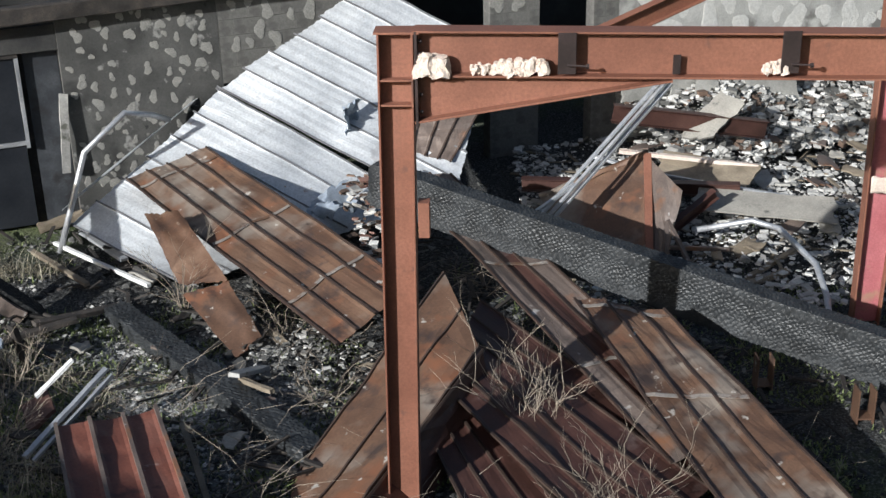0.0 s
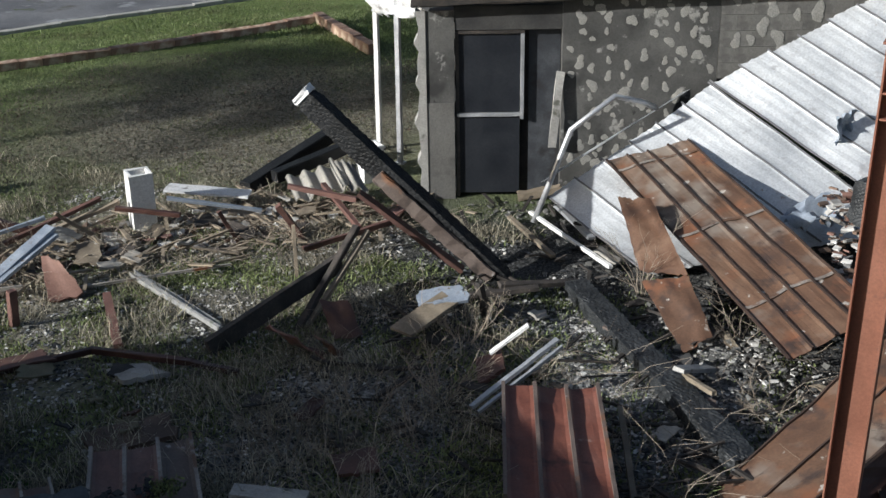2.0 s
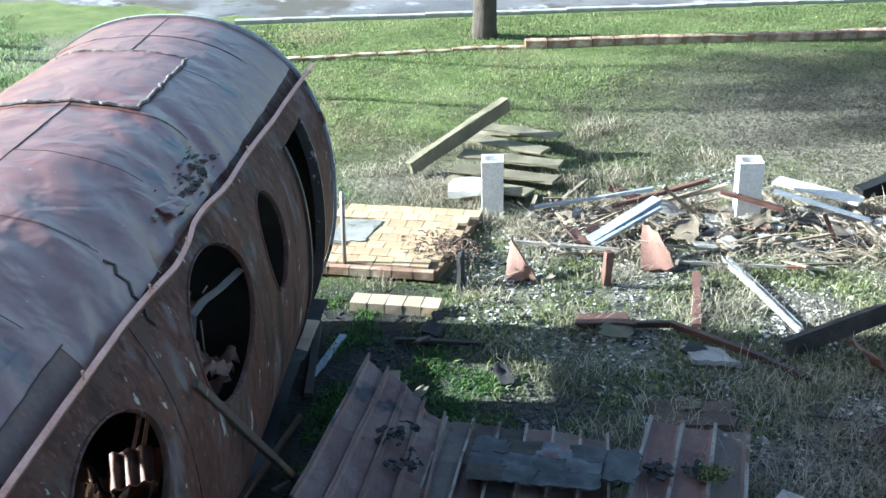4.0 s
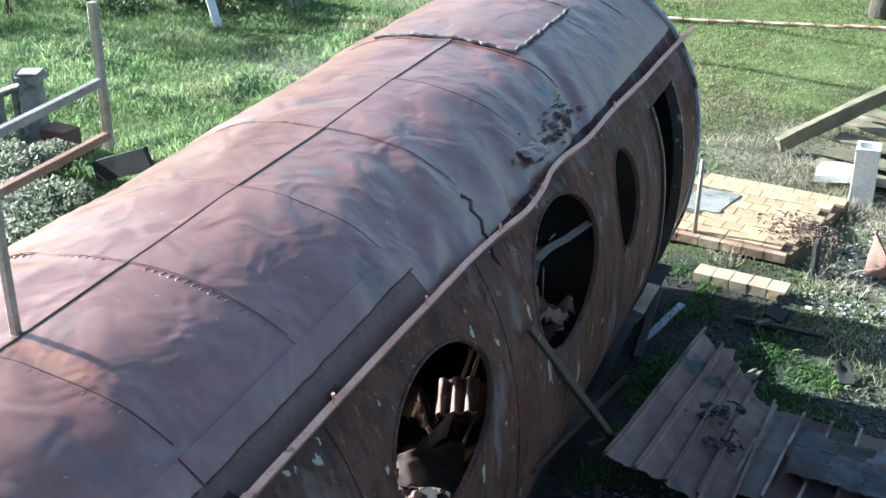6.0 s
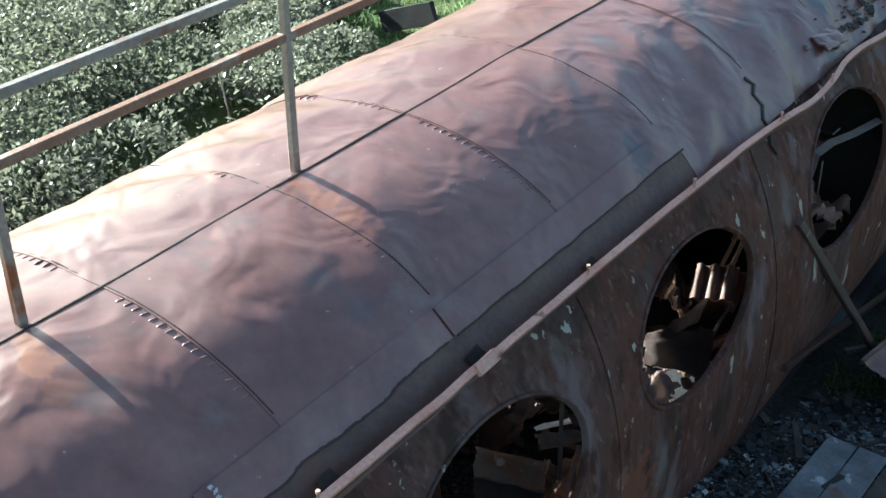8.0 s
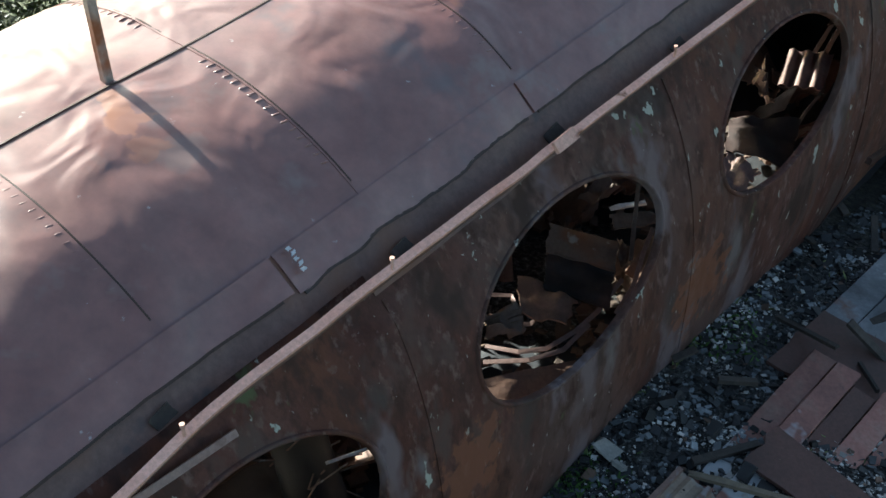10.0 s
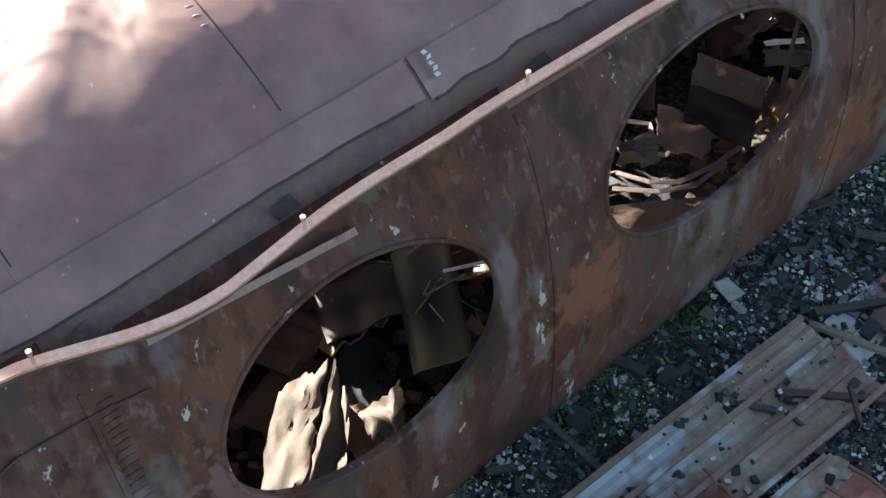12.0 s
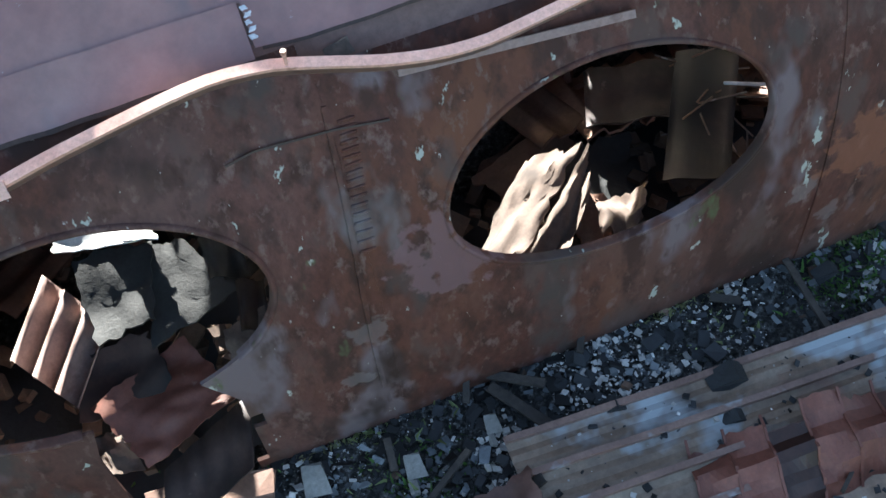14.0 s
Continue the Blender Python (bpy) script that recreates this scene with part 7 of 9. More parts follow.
SLABS = [
    ([(-9.05, 9.6, 0.3), (-8.75, 9.55, 0.3), (-8.33, 9.42, 0.03), (-8.62, 9.15, 0.0)], 0.03, M_pinktile, "terracotta-red slab propped on the heap", "slab"),
    ([(-9.62, 8.12, 0.36), (-9.48, 8.0, 0.4), (-9.12, 8.06, 0.02), (-9.42, 7.86, -0.02)], 0.03, M_pinktile, "pinkish slab standing tilted in weeds", "slab"),
    ([(-9.75, 7.5, 0.32), (-9.62, 7.35, 0.32), (-9.42, 7.2, -0.02), (-9.6, 7.4, -0.02)], 0.04, M_soot_shade, "dark slab standing by the terrace", "slab"),
    ([(-8.2, 10.1, 0.05), (-8.05, 9.9, 0.06), (-6.4, 9.15, 0.04), (-6.6, 9.35, 0.04)], 0.05, M_mossstone, "long mottled concrete strip in gravel", "concrete strip"),
    ([(-6.5, 7.0, 0.05), (-6.1, 6.8, 0.05), (-5.7, 7.3, 0.06), (-6.0, 7.6, 0.05)], 0.05, M_dust, "flat concrete flag in the grass", "flagstone"),
    ([(-7.0, 8.05, 0.05), (-6.7, 7.9, 0.06), (-6.4, 8.2, 0.06), (-6.75, 8.3, 0.05)], 0.05, M_concrete, "small concrete flag in the grass", "flagstone"),
    ([(-8.15, 7.75, 0.06), (-7.95, 7.55, 0.1), (-7.55, 7.95, 0.12), (-7.8, 8.1, 0.1)], 0.02, M_redtile, "flat red-brown sheet scrap", "metal scrap"),
    ([(-5.9, 9.1, 0.22), (-5.6, 8.95, 0.3), (-5.1, 8.9, 0.06), (-5.35, 9.15, 0.04)], 0.015, M_redtile, "curled rusty sheet scrap", "metal scrap"),
    ([(-5.55, 9.6, 0.36), (-5.3, 9.75, 0.32), (-5.05, 9.6, 0.05), (-5.3, 9.45, 0.02)], 0.015, M_redtile, "curled rusty sheet scrap", "metal scrap"),
    ([(-5.3, 9.05, 0.25), (-5.15, 8.95, 0.28), (-4.95, 9.05, 0.03), (-5.15, 9.2, 0.02)], 0.015, M_rust, "curled rusty sheet scrap", "metal scrap"),
    ([(-4.7, 10.15, 0.35), (-4.3, 10.3, 0.42), (-4.1, 10.05, 0.4), (-4.55, 9.85, 0.33)], 0.03, M_bluegrey, "grey flat sheet lying on brush", "metal sheet"),
    ([(-3.75, 9.35, 0.15), (-3.55, 9.5, 0.22), (-3.4, 9.2, 0.2), (-3.6, 9.05, 0.08)], 0.04, M_redtile, "red-brown tile scrap on ash", "tile scrap"),
    ([(-4.3, 7.5, 0.08), (-4.0, 7.7, 0.12), (-3.8, 7.4, 0.12), (-4.1, 7.25, 0.08)], 0.03, M_redtile, "dark red scrap in grass", "tile scrap"),
    ([(3.2, 15.6, 0.5), (3.6, 15.5, 0.5), (4.1, 15.7, 0.9), (3.8, 16.0, 1.0)], 0.04, M_fibre, "pale board standing in the rubble", "board"),
    ([(2.7, 14.5, 0.35), (3.8, 14.1, 0.3), (4.0, 14.5, 0.45), (2.9, 15.0, 0.5)], 0.04, M_wood, "broad tan board on the rubble slope", "board"),
    ([(3.0, 13.4, 0.3), (4.6, 13.0, 0.25), (4.6, 13.45, 0.4), (3.1, 13.85, 0.42)], 0.02, M_fibre, "dusty grey sheet on the rubble", "sheet"),
    ([(2.6, 16.6, 1.2), (3.0, 16.7, 1.2), (3.05, 16.75, 0.7), (2.55, 16.6, 0.7)], 0.03, M_dab, "pale wallboard piece against the wall", "wallboard"),
    ([(3.3, 16.9, 1.3), (3.8, 17.1, 1.2), (3.9, 17.0, 0.6), (3.3, 16.8, 0.6)], 0.03, M_dab, "pale wallboard piece against the wall", "wallboard"),
    ([(4.4, 17.2, 1.2), (5.2, 17.5, 1.1), (5.3, 17.3, 0.4), (4.4, 17.0, 0.5)], 0.03, M_dab, "pale wallboard piece against the wall", "wallboard"),
]
for k, (q, t, m, lab, cat) in enumerate(SLABS):
    slab_thing(cat.replace(" ", "_"), q, t, m, lab, cat, 0.08 if "curled" in lab else 0.02, k + 2, 0.05, "loose debris", 7)


def corrugated(name, p0, across, down, waves, amp, mat, label):
    """A scrap of corrugated board."""
    p0, across, down = Vector(p0), Vector(across), Vector(down)
    nor = across.cross(down).normalized()
    if nor.z < 0:
        nor = -nor
    n = waves * 8
    verts, faces = [], []
    for o in (0.0, -0.012):
        for i in range(n + 1):
            for s in (0, 0.5, 1):
                verts.append(p0 + across * (i / n) + down * s + nor * (amp * math.sin(2 * math.pi * waves * i / n) + o))
    m = (n + 1) * 3
    for i in range(n):
        for s in range(2):
            q = i * 3 + s
            faces += [(q, q + 1, q + 4, q + 3), (m + q + 3, m + q + 4, m + q + 1, m + q)]
        for q in (i * 3, i * 3 + 2):
            faces.append((q, q + 3, m + q + 3, m + q))
    for q in (0, 1, n * 3, n * 3 + 1):
        faces.append((q, q + 1, m + q + 1, m + q))
    return thing(name, mesh_of(name, verts, faces, mat, True), mat, label, "corrugated sheet", "loose debris")


corrugated("fibre_cement_sheet", (-7.75, 12.75, 0.32), (0.75, 0.35, 0.22), (0.35, -0.35, -0.16), 4, 0.05, M_fibre, "grey corrugated fibre-cement scrap on the heap")
corrugated("fibre_cement_sheet", (-7.3, 13.1, 0.5), (0.35, 0.0, 0.0), (0.5, -0.55, -0.12), 2, 0.05, M_fibre, "grey corrugated fibre-cement scrap on the heap")
# pale lying pieces by the hull that the camera looks down on at the end
def weatherboard(name, p0, along, across, boards, mat, label, mats):
    """Cladding or panelling torn off in one piece: boards side by side with stepped laps."""
    p0, along, across = Vector(p0), Vector(along), Vector(across)
    nor = along.cross(across).normalized()
    if nor.z < 0:
        nor = -nor
    t = root(name, label, "boarding", p0, group="fallen boarding")
    rng = random.Random(hash_of(label))
    for k in range(boards):
        a = p0 + across * ((k + 0.5) / boards) + nor * (0.012 * (k % 2))
        s0, s1 = rng.uniform(-0.02, 0.04), 1 - rng.uniform(-0.02, 0.08)
        v, f = bar(a + along * s0, a + along * s1, across.length / boards * 0.96, 0.022, bevel=0.004, rough=0.003, steps=8, seed=k, up=nor)
        m = mats[k % len(mats)]
        part("board", mesh_of("board", v, f, m), m, t)
    return t


roofing("ribbed_roof_sheet", [(-1.55, -0.63, 1.22), (-3.36, 1.06, 1.27), (-3.06, 1.4, 1.26), (-1.25, -0.29, 1.21)], 3, M_grooved, "stained brown and blue-grey ribbed panel along the hull", rib=0.026, rib_w=0.024, warp=0.03, seed=31, steps=24, group="fallen panels", seam_mat=M_pinkedge, minor=3, category="panel")
roofing("ribbed_roof_sheet", [(-1.17, -0.28, 1.2), (-2.75, 1.18, 1.25), (-2.4, 1.6, 1.22), (-0.82, 0.14, 1.17)], 3, M_grooved, "stained ribbed panel under crumpled red sheet", rib=0.02, rib_w=0.02, warp=0.04, seed=32, steps=20, group="fallen panels", seam_mat=M_pinkedge, minor=3, ragged=0.05, mats=[M_grooved, M_flaked, M_grooved], category="panel")
weatherboard("fallen_boarding", (-3.2, 0.98, 1.23), (-0.95, 0.86, -0.03), (0.58, 0.69, -0.06), 7, M_flaked, "paint-flaked red and white boarding on rubble", [M_flaked, M_flaked, M_redtile])
weatherboard("fallen_boarding", (-3.05, 1.7, 1.2), (-0.75, 0.68, -0.05), (0.5, 0.6, -0.1), 6, M_redtile, "burnt red boarding lying by the hull", [M_redtile, M_flaked, M_rust_dark])
weatherboard("fallen_boarding", (-4.5, 1.95, 1.06), (-1.0, 0.85, -0.24), (0.46, 0.56, -0.06), 4, M_scorched, "scorched grey ribbed panel by the hull", [M_scorched, M_scorched, M_char_dull])
roofing("red_sheet_scrap", [(-1.85, -0.05, 1.29), (-1.35, 0.35, 1.25), (-2.1, 1.05, 1.28), (-2.55, 0.65, 1.32)], 7, M_redsheet, "crumpled red-brown ribbed sheet torn over fallen panels", rib=0.008, rib_w=0.01, warp=0.14, seed=33, steps=12, ragged=0.14, seam_mat=M_redsheet, category="metal sheet", mats=[M_redsheet, M_redsheet, M_rust_dark])
roofing("red_sheet_scrap", [(-2.2, 0.85, 1.31), (-1.9, 1.2, 1.28), (-2.35, 1.55, 1.29), (-2.62, 1.2, 1.31)], 4, M_flaked, "torn red sheet with flaked white paint", rib=0.012, rib_w=0.014, warp=0.08, seed=34, steps=10, ragged=0.12, seam_mat=M_redsheet, category="metal sheet", mats=[M_flaked, M_redsheet])
slab_thing("red_sheet_scrap", [(-1.22, -0.72, 1.19), (-1.5, -0.5, 1.25), (-1.3, -0.3, 1.24), (-1.0, -0.5, 1.17)], 0.012, M_redtile, "folded dark red sheet at the panel's end", "metal scrap", 0.1, 6, 0.06, n=10)
slab_thing("red_board_sheet", [(-4.12, 1.62, 1.17), (-4.5, 2.0, 1.13), (-4.15, 2.4, 1.12), (-3.75, 2.0, 1.15)], 0.02, M_redtile, "square red-brown board on the bank", "board", 0.02, 7, 0.02)
slab_thing("red_board_sheet", [(-3.42, 1.35, 1.27), (-3.62, 1.55, 1.26), (-3.1, 1.98, 1.24), (-2.95, 1.78, 1.25)], 0.02, M_redtile, "small red board across fallen boarding", "board", 0.02, 8, 0.03)
bar_thing("batten", (-2.98, 0.95, 1.25), (-3.0, 1.45, 1.27), 0.035, 0.03, M_rust_dark, "dark red batten over the panelling", "batten", 0.004, 5)
bar_thing("batten", (-3.35, 1.1, 1.27), (-3.1, 1.75, 1.29), 0.03, 0.025, M_wood, "thin batten over the flaked boarding", "batten", 0.004, 5)
for k, (x, y, r) in enumerate(((-2.15, -0.02, 0.15), (-2.02, 0.06, 0.1), (-2.75, 0.15, 0.1), (-1.86, -0.35, 0.11), (-1.75, -0.42, 0.08), (-3.0, 0.5, 0.1), (-3.35, 1.35, 0.1), (-3.6, 1.25, 0.09))):
    rocks("cinder_lump", [(x, y, gz(x, y) + r * 0.55, r)], M_ash, "black cinder lump on the bank", "cinder", flat=0.6)
for k, (x, y, r) in enumerate(((-1.34, -0.9, 0.1), (-1.12, -1.2, 0.13), (-1.02, -1.02, 0.07), (-1.62, -0.72, 0.08), (-3.5, 0.75, 0.12), (-2.6, -0.25, 0.06))):
    rocks("plaster_lump", [(x, y, gz(x, y) + r * 0.3, r), (x + r * 0.7, y + r * 0.4, gz(x, y) + r * 0.2, r * 0.6)], M_dab, "white plaster lump lying in ash", "plaster lump", flat=0.4)

sh = random.Random(14)
A_, B_, C_, D_ = Vector((-6.36, 5.0, 0.54)), Vector((-5.98, 4.6, 0.52)), Vector((-5.36, 5.32, 0.43)), Vector((-5.72, 5.74, 0.45))
for i_ in range(4):
    for j_ in range(3):
        a0, a1, b0, b1 = i_ / 4, (i_ + 1.12) / 4, j_ / 3, (j_ + 1.1) / 3
        q = [A_.lerp(D_, u).lerp(B_.lerp(C_, u), v_) + Vector((0, 0, 0.012 + 0.008 * j_ + sh.uniform(0, 0.01))) for u, v_ in ((a0, b0), (a1, b0), (a1, b1), (a0, b1))]
        slab_thing("bitumen_shingle", q, 0.008, sh.choice([M_scorched, M_char_dull, M_bitumen, M_bitumen]), "burnt grey-black bitumen shingle lying on ribbed roofing", "shingle", 0.025, 10 * i_ + j_, 0.06, "bitumen shingles", 6)
slab_thing("bitumen_shingle", [(-5.72, 5.75, 0.45), (-5.45, 5.45, 0.43), (-5.28, 5.65, 0.4), (-5.55, 5.98, 0.42)], 0.01, M_bitumen, "black charred bitumen scrap on roofing", "shingle", 0.04, 52, 0.1, "bitumen shingles", 8)
for k, (x, y, z, n) in enumerate(((-6.62, 4.42, 0.68, 26), (-6.3, 4.3, 0.63, 22), (-5.38, 6.02, 0.31, 30), (-5.2, 6.25, 0.3, 26))):
    rng = random.Random(k + 5)
    rocks("char_crumbs", [(x + rng.gauss(0, 0.07), y + rng.gauss(0, 0.07), z + rng.uniform(0, 0.03), rng.uniform(0.02, 0.08)) for i in range(n)], M_ash, "black charred crumbs on the ribbed sheet", flat=0.5)
rng = random.Random(9)
leaves("moss_tuft", [(-5.06 + rng.gauss(0, 0.06), 6.28 + rng.gauss(0, 0.06), 0.33 + abs(rng.gauss(0, 0.03))) for i in range(260)], 0.022, M_weed, "olive moss tuft growing on the sheet", "moss")

# ---------------------------------------------------------------- debris inside the hull
def hp(y, u, z):
    return HULL_O + AX * y + SD * u + Vector((0, 0, z))


def tile_mesh(seed):
    """A double-roll clay roof tile."""
    L, Wd = 0.42, 0.3
    n = 16
    verts, faces = [], []
    for o in (0.0, -0.014):
        for i in range(n + 1):
            x = i / n
            z = 0.034 * max(0.0, math.sin(2 * math.pi * ((x * 2) % 1.0) * 0.5)) if (x * 2) % 1.0 < 0.62 else 0.004
            for s in range(4):
                verts.append((Wd * (x - 0.5), L * (s / 3 - 0.5), z + o + 0.004 * (s == 3)))
    m = (n + 1) * 4
    for i in range(n):
        for s in range(3):
            q = i * 4 + s
            faces += [(q, q + 4, q + 5, q + 1), (m + q + 1, m + q + 5, m + q + 4, m + q)]
        for q in (i * 4, i * 4 + 3):
            faces.append((q, q + 4, m + q + 4, m + q))
    for b in (0, n * 4):
        for s in range(3):
            faces.append((b + s, b + s + 1, m + b + s + 1, m + b + s))
    return mesh_of("roof_tile", verts, faces, M_tile, True)


TILE = tile_mesh(1)
# the ridge at u -0.5 is added to block low sun from the far holes
heap = lambda y, u: 1.3 + (0.52 + 0.1 * noise.noise((y * 1.3, 1.0, 6.0))) * math.exp(-((u + 0.5) / 0.42) ** 2) * (-1.3 < y < 6.0) + 0.2 * noise.noise((y * 0.8, u * 0.9, 3.0)) + 0.06 * (u > 0.7) - 0.12 * (0.05 < u < 0.65) - (0.5 if y > 5.6 else 0.0) - 0.08 * max(0, y - 7)


def clear_view(y):
    """Stations where the openings show larger pieces."""
    return -0.9 < y < 0.35 or 0.7 < y < 2.4 or 2.6 < y < 4.2 or 4.6 < y < 6.2


def build_heap():
    ys, us = np.arange(HULL_START + 0.1, 11.0, 0.15), np.arange(-1.42, 1.421, 0.142)
    verts = np.array([tuple(hp(y, u, heap(y, u) - 0.12 + 0.05 * noise.noise((y * 4, u * 4, 1.0)))) for y in ys for u in us])
    nu = len(us)
    idx = np.arange(len(verts)).reshape(len(ys), nu)
    faces = np.stack([idx[:-1, :-1], idx[:-1, 1:], idx[1:, 1:], idx[1:, :-1]], -1).reshape(-1, 4)
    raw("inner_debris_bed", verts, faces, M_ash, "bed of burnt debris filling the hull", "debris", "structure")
    pl = []
    rng = random.Random(3)
    for i in range(2600):
        y, u = rng.uniform(-2.5, 6.2), rng.uniform(-1.3, 1.35)
        pl.append((*hp(y, u, heap(y, u) - 0.1 + rng.uniform(0, 0.06)), rng.uniform(0.03, 0.12)))
    rocks("inner_rubble", pl, M_rubble_brown, "brown broken rubble inside the hull")
    for i in range(110):
        y, u = rng.uniform(-2.2, 6.4), rng.uniform(-1.1, 1.2)
        if u > 0.55 and clear_view(y):
            u -= 1.1
        ob = part("roof_tile", TILE, M_tile)
        p = hp(y, u, heap(y, u) + rng.uniform(-0.06, 0.06))
        ob.matrix_basis = pose(p.x, p.y, p.z, rng.uniform(-45, 45), rng.uniform(-35, 35), rng.uniform(0, 360))
        tagged(ob, "brown double-roll clay roof tile, sooty and broken loose", "roof tile", "fallen tiles")
    for i in range(46):
        y, u = rng.uniform(-1.5, 7.4), rng.uniform(-0.9, 1.15)
        if u > 0.5 and clear_view(y):
            u -= 1.0
        a, l, w = rng.uniform(0, 6.3), rng.uniform(0.25, 0.6), rng.uniform(0.15, 0.35)
        c = hp(y, u, heap(y, u) + rng.uniform(0.0, 0.12))
        e = (AX * math.cos(a) + SD * math.sin(a)) * l / 2 + Vector((0, 0, rng.uniform(-0.18, 0.18)))
        g = (SD * math.cos(a) - AX * math.sin(a)) * w / 2 + Vector((0, 0, rng.uniform(-0.12, 0.12)))
        slab_thing("sheet_scrap", [c - e - g, c + e - g, c + e + g, c - e + g], 0.01, rng.choice([M_rust, M_rust_grey, M_rust_dark, M_tile]), "crumpled brown metal scrap inside the hull", "metal scrap", 0.16, i + 20, 0.1, "inner scraps", 9)


build_heap()


def inner_sheet(rows, mat, label, warp=0.06, seed=1, name="bent_sheet", category="metal sheet", ragged=0.05, n=10, t=0.01):
    """A bent piece inside the hull; rows: along, across, height of its four corners."""
    slab_thing(name, [hp(*r) for r in rows], t, mat, label, category, warp, seed, ragged, "pieces inside the hull", n)


# behind the second opening: dusty folded panels in the sun, clay tiles and a scorched sheet
inner_sheet([(1.47, 0.88, 1.56), (1.07, 1.26, 1.58), (0.88, 1.2, 1.54), (1.24, 0.84, 1.5)], M_dust, "folded dusty brown panel leaning at the sill", 0.06, 3, "crumpled_sheet", "panel", n=14)
inner_sheet([(1.49, 0.89, 1.55), (1.42, 1.08, 1.55), (1.23, 1.3, 1.57), (1.08, 1.27, 1.59)], M_dust, "torn dusty brown panel at the sill", 0.05, 4, "crumpled_sheet", "panel", n=14)
inner_sheet([(1.36, 1.0, 1.5), (1.5, 1.06, 1.46), (1.42, 1.27, 1.42), (1.33, 1.22, 1.46)], M_tile, "dark curled panel piece at the sill", 0.08, 5, "crumpled_sheet", "panel")
inner_sheet([(1.43, 1.1, 1.52), (1.64, 1.12, 1.52), (1.53, 1.29, 1.56), (1.38, 1.29, 1.56)], M_dust, "pale torn panel piece at the sill", 0.06, 6, "crumpled_sheet", "panel", 0.1)
inner_sheet([(1.1, 0.66, 1.28), (1.55, 0.55, 1.3), (1.5, 0.86, 1.34), (1.2, 0.95, 1.3)], M_tile, "large red-brown sheet inside the hull", 0.06, 7)
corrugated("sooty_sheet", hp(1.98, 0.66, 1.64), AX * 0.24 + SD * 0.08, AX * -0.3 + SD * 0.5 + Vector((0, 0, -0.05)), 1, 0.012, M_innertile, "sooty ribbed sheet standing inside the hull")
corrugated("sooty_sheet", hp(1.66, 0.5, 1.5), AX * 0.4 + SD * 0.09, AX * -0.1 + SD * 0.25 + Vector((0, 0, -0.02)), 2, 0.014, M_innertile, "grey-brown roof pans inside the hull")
# near-black sheet stands in for the unlit hollow between the pieces
inner_sheet([(1.3, 0.75, 1.36), (1.75, 0.78, 1.38), (1.6, 1.1, 1.36), (1.3, 1.05, 1.34)], M_soot_shade, "black sheet painted as the dark hollow inside the hull", 0.05, 8)
for k, (y, u, z) in enumerate(((1.7, 0.58, 1.36), (1.92, 0.6, 1.38), (1.48, 0.5, 1.33))):
    ob = part("roof_tile", TILE, M_tile)
    p = hp(y, u, z)
    ob.matrix_basis = pose(p.x, p.y, p.z, -18, 4, 140 + 6 * k)
    tagged(ob, "dusty brown roof tile lying inside the hull", "roof tile", "fallen tiles")
pipe_thing("thin_rod", [hp(2.02, 0.95, 1.76), hp(2.2, 1.02, 1.74)], 0.007, M_white, "thin pale rod inside the hull", "rod")
for k in range(26):
    rng = random.Random(k + 70)
    a = hp(rng.uniform(1.9, 2.35), rng.uniform(0.6, 1.15), rng.uniform(1.5, 1.66))
    pipe_thing("thin_rod", [a, a + Vector((rng.uniform(-0.2, 0.2), rng.uniform(-0.2, 0.2), rng.uniform(-0.04, 0.12)))], 0.004, M_rust_grey, "thin wire end inside the hull", "rod", "wire ends", 5)

# behind the third opening: a dark box, a bent roll and curled strips
inner_sheet([(3.78, 0.76, 1.74), (3.9, 1.08, 1.72), (3.74, 1.17, 1.7), (3.62, 0.85, 1.72)], M_rust_grey, "worn upper flange of a crushed box", 0.02, 11, "bent_flange_sheet", "metal sheet", 0.02, t=0.02)
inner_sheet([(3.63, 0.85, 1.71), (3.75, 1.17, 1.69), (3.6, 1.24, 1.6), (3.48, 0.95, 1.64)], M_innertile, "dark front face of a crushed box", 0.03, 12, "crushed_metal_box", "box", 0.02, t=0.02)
inner_sheet([(3.47, 0.8, 1.64), (3.57, 1.09, 1.62), (3.38, 1.15, 1.6), (3.29, 0.95, 1.64)], M_tile, "curved brown roll of sheet inside the hull", 0.06, 13)
inner_sheet([(4.06, 0.987, 1.59), (4.02, 1.086, 1.59), (3.9, 1.121, 1.57), (3.943, 1.055, 1.58)], M_dust, "pale torn corner of sheet in the light", 0.04, 61, ragged=0.1)
inner_sheet([(3.22, 0.827, 1.56), (3.33, 0.893, 1.57), (3.285, 0.957, 1.55), (3.184, 0.885, 1.56)], M_pinkpan, "crumpled pale scrap inside the hull", 0.08, 62, ragged=0.12)
bar_thing("pale_lath", hp(4.2, 0.843, 1.62), hp(4.355, 0.952, 1.62), 0.03, 0.01, M_white, "short white lath inside the hull", "lath", 0.004, 4)
